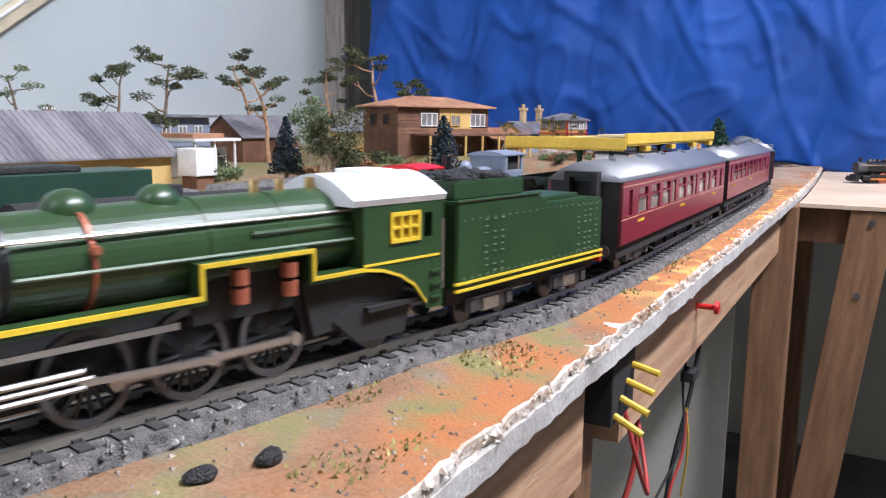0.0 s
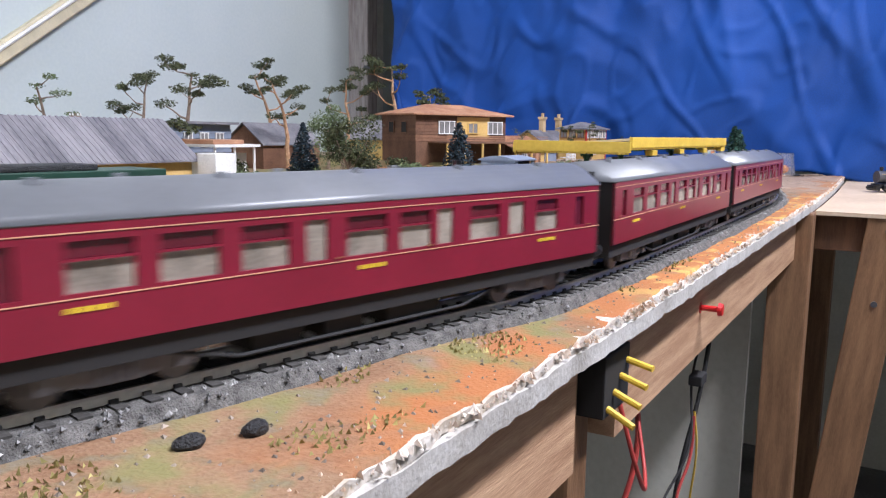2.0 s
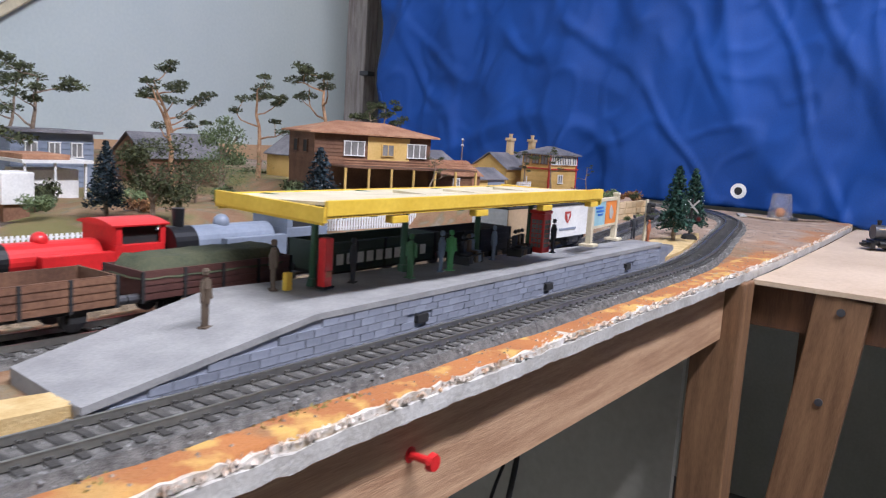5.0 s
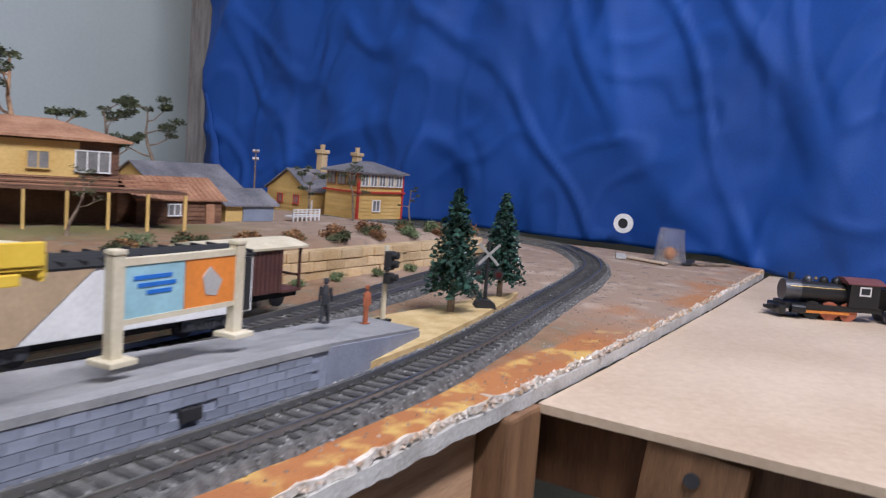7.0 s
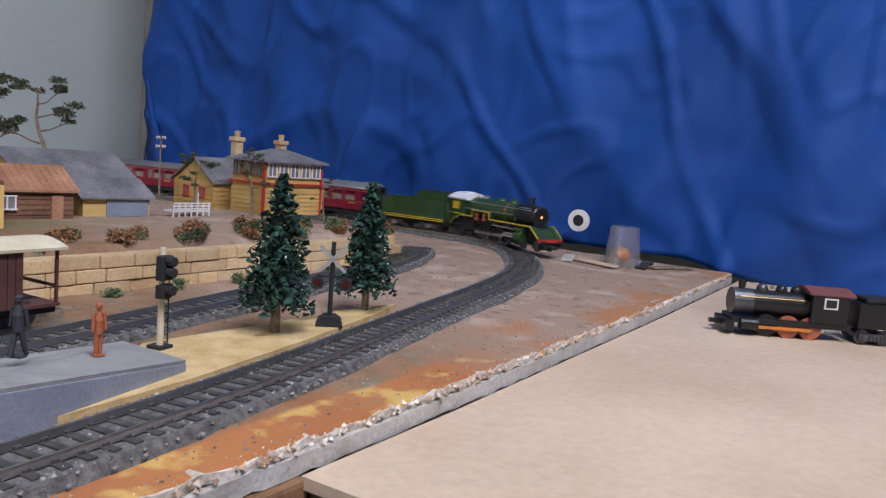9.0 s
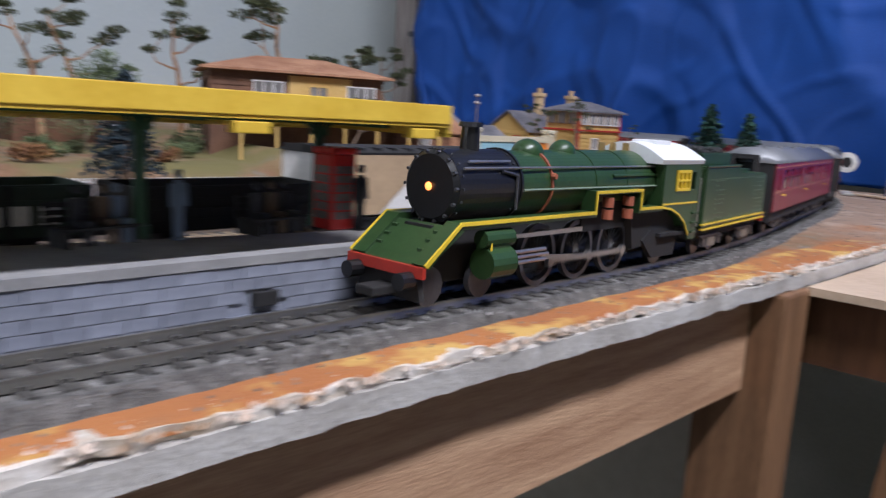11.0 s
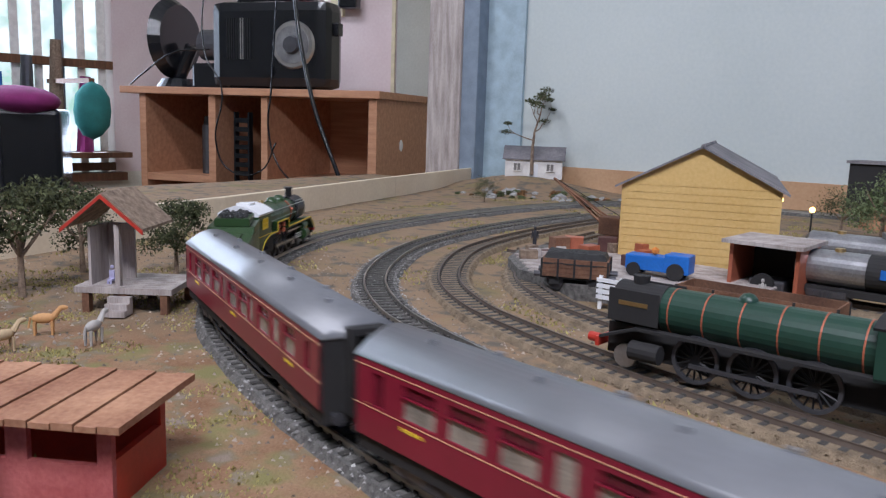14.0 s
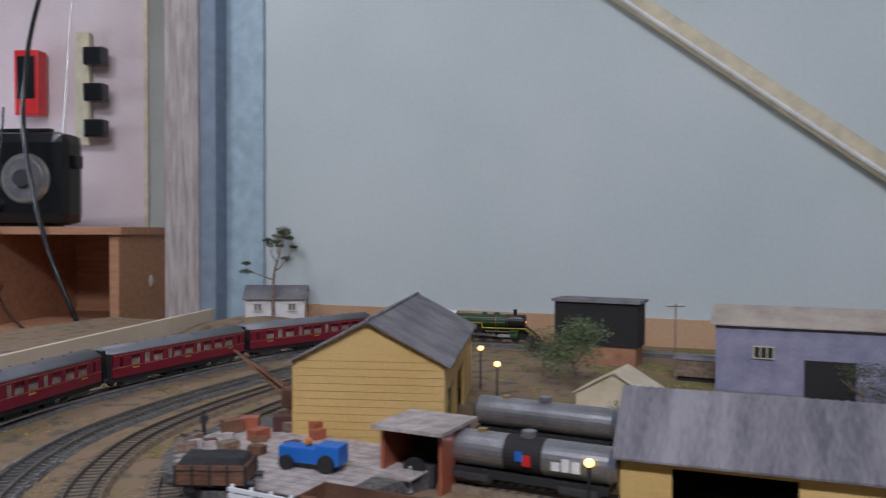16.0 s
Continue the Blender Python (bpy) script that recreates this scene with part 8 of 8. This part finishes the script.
for _ in range(34000):
    x, y = gr.uniform(-0.75, 0.05), gr.uniform(0.12, 1.15)
    if noise.noise((x * 17, y * 17, 9)) < 0.16:
        continue
    h, a, w, z = gr.uniform(0.001, 0.0028), gr.uniform(0, math.tau), 0.0012, terrain(x, y)
    b0 = len(vs)
    vs += [(x - w * math.sin(a), y + w * math.cos(a), z), (x + w * math.sin(a), y - w * math.cos(a), z), (x + gr.uniform(-h, h) * 0.6, y + gr.uniform(-h, h) * 0.6, z + h)]
    fs.append((b0, b0 + 1, b0 + 2))
me = bpy.data.meshes.new("grass")
me.from_pydata(vs, [], fs)
me.materials.append(paint("dry_grass", (0.24, 0.21, 0.065), (0.42, 0.36, 0.14), 0.9, 30, 300, 0.0, island=0.35))
tagged(new("grass", me), "dry yellow-green grass tufts on the ground", "grass", kind="stuff")
vs, fs = [], []
for _ in range(26000):
    x, y = gr.uniform(-0.75, 1.3), gr.uniform(-0.15, 0.42)
    if y < edge_y(x) + 0.002 or (x > 0.36 and y > 0.29) or (x > 0.74 and y > 0.2) or (0.19 < x < 0.81 and 0.018 < y < 0.095):
        continue
    r = gr.uniform(0.0003, 0.0011) * (1.5 if x < -0.1 and y > 0.05 else 1)
    z = terrain(x, y)
    b0 = len(vs)
    for v in ((1, 0, 0), (-0.5, 0.87, 0), (-0.5, -0.87, 0), (0, 0, 0.9)):
        vs.append((x + r * (v[0] + gr.uniform(-.3, .3)), y + r * (v[1] + gr.uniform(-.3, .3)), z - 0.0001 + r * v[2]))
    fs += [(b0, b0 + 1, b0 + 3), (b0 + 1, b0 + 2, b0 + 3), (b0 + 2, b0, b0 + 3)]
me = bpy.data.meshes.new("gravel")
me.from_pydata(vs, [], fs)
me.materials.append(paint("mixed_gravel", (0.13, 0.1, 0.075), (0.36, 0.3, 0.24), 0.9, 30, 300, 0.0, island=0.5))
tagged(new("gravel", me), "loose tan and grey gravel on the ground", "gravel", kind="stuff")
vs, fs = [], []
for _ in range(5200):
    x = gr.uniform(-0.3, 1.5)
    y = edge_y(x) + gr.uniform(-0.003, 0.006)
    r = gr.uniform(0.0004, 0.0016)
    z = -0.0022 + gr.uniform(-0.0012, 0.0014)
    b0 = len(vs)
    for v in ((1, 0, -0.3), (-0.5, 0.87, -0.3), (-0.5, -0.87, -0.3), (0, 0, 0.9)):
        vs.append((x + r * (v[0] + gr.uniform(-.4, .4)), y + r * (v[1] + gr.uniform(-.4, .4)), z + r * v[2]))
    fs += [(b0, b0 + 1, b0 + 3), (b0 + 1, b0 + 2, b0 + 3), (b0 + 2, b0, b0 + 3)]
me = bpy.data.meshes.new("edge_crumbs")
me.from_pydata(vs, [], fs)
me.materials.append(paint("plaster_crumbs", (0.42, 0.22, 0.08), (0.8, 0.76, 0.7), 0.9, 25, 200, 0.0, island=0.4))
tagged(new("edge_crumbs", me), "crumbling plaster along the board edge", "rubble", kind="stuff")
for x, y, s, l in ((-0.0575, 0.0075, 0.0038, "black coal lump on the orange ground"), (-0.0435, 0.0015, 0.0038, "smaller black coal lump on the orange ground")):
    bm = ball(B(), (0, 0, s * 0.3), s, sub=2, squash=(1.05, 0.8, 0.55))
    for v in bm.verts:
        v.co += v.co.normalized() * s * 0.4 * noise.noise(v.co * 220 + Vector((x * 90, 0, 0)))
        v.co.z = max(v.co.z, 0)
    solid("coal_lump", bm, COAL, l, "coal", "coal lumps", at=pose(x, y, terrain(x, y)))
lg = thing("metal_canister", "small shiny dark canister lying on the grass", "canister", pose(-0.106, 0.03, 0.0045, 0, 0, 6))
part("barrel", rod(B(), (-0.012, 0, 0), (0.010, 0, 0), 0.0042, seg=18), plain("olive_metal", (0.07, 0.09, 0.06), 0.3, 0.6), lg)
part("cap", rod(B(), (0.010, 0, 0), (0.014, 0, 0), 0.0034, 0.0026, 14), STEEL, lg)

# things on the front beam and below
kn = thing("push_pin", "red push pin in the front beam", "pin", pose(0.317, -0.0205, -0.034))
part("stem", rod(B(), (0, 0.002, 0), (0, -0.012, 0), 0.0018, seg=10), BRIGHTRED, kn)
part("head", rod(B(), (0, -0.012, 0), (0, -0.0145, 0), 0.0042, 0.0036, 14), BRIGHTRED, kn)
part("flange", rod(B(), (0, 0.001, 0), (0, -0.0015, 0), 0.0036, seg=14), BRIGHTRED, kn)
sw = thing("switch_block", "black switch block with yellow levers under the edge", "switch", pose(0.142, -0.024, -0.028))
part("block", box(B(), -0.02, 0.012, -0.004, 0.01, -0.016, 0.010, 0.0008), MATTBLACK, sw)
for k in range(4):
    part("lever", rod(B(), (-0.016 + k * 0.008, -0.004, -0.012 + k * 0.005), (-0.018 + k * 0.008, -0.016, -0.017 + k * 0.006), 0.0015, seg=8), CANOPY, sw, "yellow lever")


def cable(name, pts, r, mat, label):
    cu = bpy.data.curves.new(name, "CURVE")
    cu.dimensions, cu.bevel_depth, cu.bevel_resolution = "3D", r, 2
    sp = cu.splines.new("BEZIER")
    sp.bezier_points.add(len(pts) - 1)
    for bp, p in zip(sp.bezier_points, pts):
        bp.co, bp.handle_left_type, bp.handle_right_type = p, "AUTO", "AUTO"
    cu.materials.append(mat)
    return tagged(new(name, cu), label, "cable")


WIRERED = plain("red_wire", (0.4, 0.05, 0.04), 0.5)
cable("cable", [(0.16, -0.02, -0.04), (0.17, -0.03, -0.085), (0.2, -0.025, -0.10), (0.23, -0.01, -0.07), (0.26, 0.0, -0.05)], 0.0011, WIRERED, "red wire looping under the table")
cable("cable", [(0.24, -0.005, -0.055), (0.235, -0.01, -0.10), (0.22, 0.0, -0.16), (0.23, 0.01, -0.3)], 0.0016, WIRERED, "red wire hanging from the table")
cable("cable", [(0.45, -0.005, -0.05), (0.44, 0.0, -0.12), (0.42, 0.01, -0.2), (0.43, 0.02, -0.4)], 0.0017, MATTBLACK, "black wire bundle under the table")
cable("cable", [(0.455, -0.005, -0.05), (0.43, 0.005, -0.11), (0.41, 0.0, -0.16), (0.37, 0.01, -0.2), (0.33, 0.0, -0.22)], 0.0010, MATTBLACK, "thin black wire under the table")
cable("cable", [(0.42, 0.0, -0.14), (0.415, 0.0, -0.17), (0.40, 0.005, -0.2), (0.40, 0.0, -0.35)], 0.0012, WIRERED, "red wire under the table")
cable("cable", [(0.43, 0.002, -0.14), (0.435, 0.0, -0.17), (0.445, 0.005, -0.22)], 0.0009, CANOPY, "yellow wire under the table")
solid("cable_joint", box(B(), 0.37, 0.388, -0.004, 0.006, -0.112, -0.104, 0.001), MATTBLACK, "black cable connector under the table", "connector", at=pose(0.05, 0, -0.005))

# ---- alcove: shelf, radio, clutter ----
ANG = math.atan2(0.29, 0.695)
LAID = YARD
SH = Matrix.Translation((-2.2, 1.0, 0)) @ Matrix.Rotation(ANG, 4, "Z")
SW, SD, ST = 0.753, 0.40, 0.205
shf = thing("shelf_unit", "orange pine shelf unit with open cells", "shelf", SH)
part("top", box(B(), -0.06, SW + 0.012, -0.012, SD, ST - 0.02, ST, 0.002), SHELFWOOD, shf)
for x0, x1 in ((0, 0.022), (0.235, 0.258), (0.405, 0.425), (SW - 0.024, SW)):
    part("upright", box(B(), x0, x1, 0, SD - 0.01, FLOOR_Z, ST - 0.02, 0.001), SHELFWOOD, shf)
part("back", box(B(), 0, SW, SD - 0.01, SD, FLOOR_Z, ST - 0.02), SHELFWOOD, shf)
for x0, x1 in ((0.022, 0.235), (0.425, SW - 0.024)):
    for z in (-0.045, -0.3, -0.55):
        part("shelf_board", box(B(), x0, x1, 0.002, SD - 0.01, z - 0.02, z, 0.001), SHELFWOOD, shf)
part("side_hook", ball(B(), (SW + 0.004, 0.17, 0.06), 0.012, squash=(0.4, 0.8, 1.4), sub=2), BOXCARWHITE, shf)
rd = thing("radio", "glossy black portable radio with silver dial", "radio", SH @ pose(0.19, 0.08, ST))
RW, RH = 0.375, 0.25
bm = box(B(), 0, RW, 0, 0.11, 0.004, RH, 0.03)
part("case", bm, RUBBERBLACK, rd, smooth=False)
for k in range(11):
    part("grille_bar", box(B(), 0.055 + k * 0.0075, 0.0585 + k * 0.0075, -0.003, 0.002, 0.085, 0.20), BLACK if k not in (6, 7) else STEEL, rd)
dx, dz = 0.272, 0.125
bm = rod(B(), (dx, 0.002, dz), (dx, -0.008, dz), 0.068, 0.062, 36)
dl = part("dial", bm, STEEL, rd, "silver tuning dial")
part("dial_face", rod(B(), (dx, -0.008, dz), (dx, -0.010, dz), 0.052, seg=32), TIN, dl)
part("dial_knob", rod(B(), (dx, -0.010, dz), (dx, -0.022, dz), 0.026, 0.022, 24), DARKSTEEL, dl)
part("knob", rod(B(), (0.195, 0.002, 0.055), (0.195, -0.012, 0.055), 0.016, seg=20), RUBBERBLACK, rd)
for k in (-1, 1):
    part("strap_lug", box(B(), RW / 2 + k * (RW / 2 + 0.008) - 0.008, RW / 2 + k * (RW / 2 + 0.008) + 0.008, 0.04, 0.07, 0.155, 0.19, 0.003), RUBBERBLACK, rd)
part("handle", box(B(), 0.06, RW - 0.06, 0.045, 0.065, RH, RH + 0.012, 0.004), RUBBERBLACK, rd)
part("foot", box(B(), 0.05, RW - 0.05, 0.02, 0.09, 0, 0.006), RUBBERBLACK, rd)
part("aerial", rod(B(), (RW - 0.04, 0.07, RH - 0.01), (RW - 0.02, 0.09, RH + 0.45), 0.003, 0.0015, 8), STEEL, rd)
fn = thing("desk_fan", "black desk fan turned to the wall", "fan", SH @ pose(0.02, 0.16, ST))
part("base", rod(B(), (0, 0, 0), (0, 0, 0.03), 0.07, 0.05, 24), RUBBERBLACK, fn)
part("motor", rod(B(), (0.11, -0.02, 0.13), (0.2, -0.02, 0.13), 0.045, seg=22), DARKSTEEL, fn)
part("cage", rod(B(), (-0.02, 0, 0.15), (0.01, 0, 0.15), 0.12, 0.10, 30), RUBBERBLACK, fn)
part("stem", rod(B(), (0, 0, 0.03), (0.05, 0, 0.13), 0.02, seg=12), RUBBERBLACK, fn)
part("stand", box(B(), 0.09, 0.21, -0.06, 0.03, 0.0, 0.075, 0.008), RUBBERBLACK, fn)
for x, m, h, l in ((0.165, DARKSTEEL, 0.17, "dark spray can in the shelf cell"), (0.2, STEEL, 0.15, "silver spray can in the shelf cell")):
    c = thing("spray_can", l, "can", SH @ pose(x, 0.1, -0.045), "spray cans")
    part("body", rod(B(), (0, 0, 0), (0, 0, h * 0.85), 0.018, seg=18), m, c)
    part("cap", rod(B(), (0, 0, h * 0.85), (0, 0, h), 0.014, 0.011, 16), MATTBLACK, c)
c = thing("spray_bottle", "white plastic bottle on the lower shelf", "bottle", SH @ pose(0.175, 0.06, -0.3))
part("body", rod(B(), (0, 0, 0), (0, 0, 0.09), 0.024, seg=18), BOXCARWHITE, c)
part("neck", rod(B(), (0, 0, 0.09), (0, 0, 0.115), 0.01, seg=14), BOXCARWHITE, c)
ld = thing("cassette_rack", "narrow black ribbed rack in the shelf", "rack", SH @ pose(0.305, 0.02, 0))
for x in (0, 0.045):
    part("rail", box(B(), x, x + 0.005, 0, 0.02, -0.3, 0.14), RUBBERBLACK, ld)
for k in range(17):
    part("rung", box(B(), 0.005, 0.045, 0, 0.02, -0.29 + k * 0.025, -0.277 + k * 0.025), RUBBERBLACK, ld)
bp = thing("board_panel", "pale pink board leaning behind the radio", "panel", SH)
part("sheet", box(B(), 0.06, 0.60, 0.50, 0.512, -0.4, 1.2), WALLPINK, bp)
part("edge_strip", box(B(), 0.588, 0.60, 0.494, 0.50, -0.4, 1.2), BATTEN, bp)


def spot(x, y, z):
    return tuple(YARD @ SH @ Vector((x, y, z)))


cable("cable", [spot(0.50, 0.3, 1.2), spot(0.51, 0.0, 0.55), spot(0.56, -0.03, 0.25), spot(0.66, -0.05, 0.0), spot(0.75, -0.02, -0.2)], 0.006, RUBBERBLACK, "thick black cable hanging before the shelf")
cable("cable", [spot(0.2, 0.05, 0.55), spot(0.24, -0.02, 0.3), spot(0.30, -0.03, 0.2), spot(0.28, -0.03, 0.05), spot(0.32, -0.03, -0.02), spot(0.42, -0.03, -0.02), spot(0.47, -0.03, 0.06)], 0.0022, RUBBERBLACK, "thin black cable looping before the shelf")
cable("cable", [spot(0.47, -0.02, 0.5), spot(0.455, -0.03, 0.2), spot(0.44, -0.02, 0.1), spot(0.47, -0.02, 0.0), spot(0.53, -0.02, -0.06)], 0.0025, RUBBERBLACK, "thin black cable beside the radio")
cable("cable", [spot(-0.02, -0.01, 0.21), spot(0.04, -0.03, 0.24), spot(0.14, -0.02, 0.30), spot(0.24, 0.0, 0.31)], 0.0025, RUBBERBLACK, "black cable from fan to radio")
pl = thing("plug_block", "cream power strip with black plugs on the wall", "power strip", SH @ pose(0.38, 0.47, 0.46))
part("strip", box(B(), 0, 0.045, 0, 0.02, 0, 0.35, 0.003), BATTEN, pl)
for k in range(3):
    part("plug", box(B(), 0.045, 0.11, -0.04, 0.0, 0.02 + k * 0.11, 0.075 + k * 0.11, 0.006), RUBBERBLACK, pl)
ph = thing("charger", "red and black charger hanging on the wall", "charger", SH @ pose(0.2, 0.47, 0.55))
part("case", box(B(), 0, 0.08, -0.03, 0.02, 0, 0.2, 0.006), BRIGHTRED, ph)
part("screen", box(B(), 0.012, 0.068, -0.033, -0.03, 0.05, 0.18, 0.002), RUBBERBLACK, ph)
jar = thing("glass_jar", "small clear glass jar on the radio", "jar", SH @ pose(0.29, 0.14, ST + RH + 0.01))
part("body", rod(B(), (0, 0, 0), (0, 0, 0.045), 0.02, seg=18), CLEAR, jar)
part("lid", rod(B(), (0, 0, 0.045), (0, 0, 0.055), 0.018, seg=18), TIN, jar)
tv = thing("television", "old black television set by the window", "television", pose(-2.35, 0.62, -0.12, 0, 0, 62))
part("case", box(B(), -0.28, 0.20, 0, 0.35, -0.35, 0.25, 0.015), RUBBERBLACK, tv)
part("screen", box(B(), -0.26, 0.05, -0.004, 0.0, -0.3, 0.2, 0.004), BLACK, tv)
part("speaker", rod(B(), (0.13, 0.0, -0.12), (0.13, -0.012, -0.12), 0.06, 0.055, 24), DARKSTEEL, tv)
solid("crumpled_cloth", ball(B(), (0, 0, 0), 0.13, squash=(1.4, 0.8, 0.35), sub=3), PURPLE, "crumpled purple cloth on the television", "cloth", smooth=True, at=pose(-2.42, 0.74, 0.15))
solid("television_stand", box(B(), -2.62, -2.15, 0.35, 1.0, FLOOR_Z, -0.47), BROWNWOOD, "dark wooden stand under the television", "stand")
solid("hanging_bag", ball(B(), (0, 0, 0), 0.08, squash=(0.5, 0.8, 1.2), sub=2), plain("teal_cloth", (0.02, 0.16, 0.15), 0.8), "teal bag hanging by the window", "bag", smooth=True, at=pose(-2.6, 1.05, 0.13))
solid("bag_hook", box(B(), -2.92, -2.6, 1.04, 1.06, 0.22, 0.235), BROWNWOOD, "wooden bar by the window holding a bag", "hook")
for k in range(4):
    solid("window_clutter", rod(B(), (-2.88, 0.85 + k * 0.1, -0.02), (-2.88, 0.86 + k * 0.1, 0.25 + 0.06 * (k % 3)), 0.03, 0.018, 12), (BLUEPAINT, DARKSTEEL, BARK, PURPLE)[k], "bottle standing on the window ledge", "bottle", "window ledge bottles")
setting("window_shelf", -2.95, -2.82, 0.7, 1.3, -0.04, -0.02, BROWNWOOD, "brown ledge inside the window", "shelf")

# ---- how the train runs ----
# distance of the first coach's leading end past x = 0.63 on the front straight
HEAD = [(0.0, 0.462), (0.5, 0.556), (1.0, 0.676), (1.5, 0.824), (2.0, 0.990), (2.5, 1.168), (3.0, 1.378), (3.2, 1.469), (4.0, 1.83)]
AGAIN = [(9.0, -1.05), (10.5, -0.449), (11.0, -0.208), (11.5, -0.075), (12.0, 0.146), (12.5, 0.358), (13.0, 0.572), (13.5, 0.82), (14.0, 1.07), (14.5, 1.31), (15.0, 1.56), (15.5, 1.82), (16.0, 2.112)]


def head_at(t):
    ts = [a for a, _ in HEAD] + [a for a, _ in AGAIN]
    ss = [b for _, b in HEAD] + [b + LOOP for _, b in AGAIN]
    i = max(0, min(len(ts) - 2, sum(1 for a in ts if a <= t) - 1))

    def slope(k):
        lo, hi = max(0, k - 1), min(len(ts) - 1, k + 1)
        return (ss[hi] - ss[lo]) / (ts[hi] - ts[lo])
    h = ts[i + 1] - ts[i]
    u = (t - ts[i]) / h
    return (2 * u ** 3 - 3 * u ** 2 + 1) * ss[i] + (u ** 3 - 2 * u ** 2 + u) * h * slope(i) + (-2 * u ** 3 + 3 * u ** 2) * ss[i + 1] + (u ** 3 - u ** 2) * h * slope(i + 1)


def riding(s, half):
    """The pose of a vehicle whose middle is at s, carried by two bogies."""
    a, b = on_line(s + half), on_line(s - half)
    return pose((a[0] + b[0]) / 2, (a[1] + b[1]) / 2, RAIL_Z, 0, 0, math.degrees(math.atan2(a[1] - b[1], a[0] - b[0])))


def motions():
    times = [i / 5 for i in range(81)]
    walk(loco, [(t, riding(head_at(t) + 0.190, 0.03)) for t in times])
    walk(tend, [(t, riding(head_at(t) + 0.068, 0.027)) for t in times])
    for k, c in enumerate(coaches):
        walk(c, [(t, riding(head_at(t) - 0.122 - 0.262 * k, 0.083)) for t in times])
    every = [i / 30 for i in range(481)]
    for ob, kind, side in DRIVERS:
        rows = []
        for t in every:
            a = head_at(t) / 0.0114
            phase = a + (math.pi / 2 if (side if isinstance(kind, str) else math.copysign(1, side)) > 0 else 0)
            cx, cz = 0.006 * math.sin(phase), 0.006 * math.cos(phase)
            if kind == "rod":
                rows.append((t, pose(0.0181 + cx, side * 0.0112, 0.0114 + cz)))
            elif kind == "con":
                rows.append((t, pose(0.0181 + cx, side * 0.0128, 0.0114 + cz, 0, math.degrees(math.asin(cz / 0.036)))))
            else:
                rows.append((t, pose(kind, side, 0.0114, 0, math.degrees(phase))))
        walk(ob, rows)


motions()
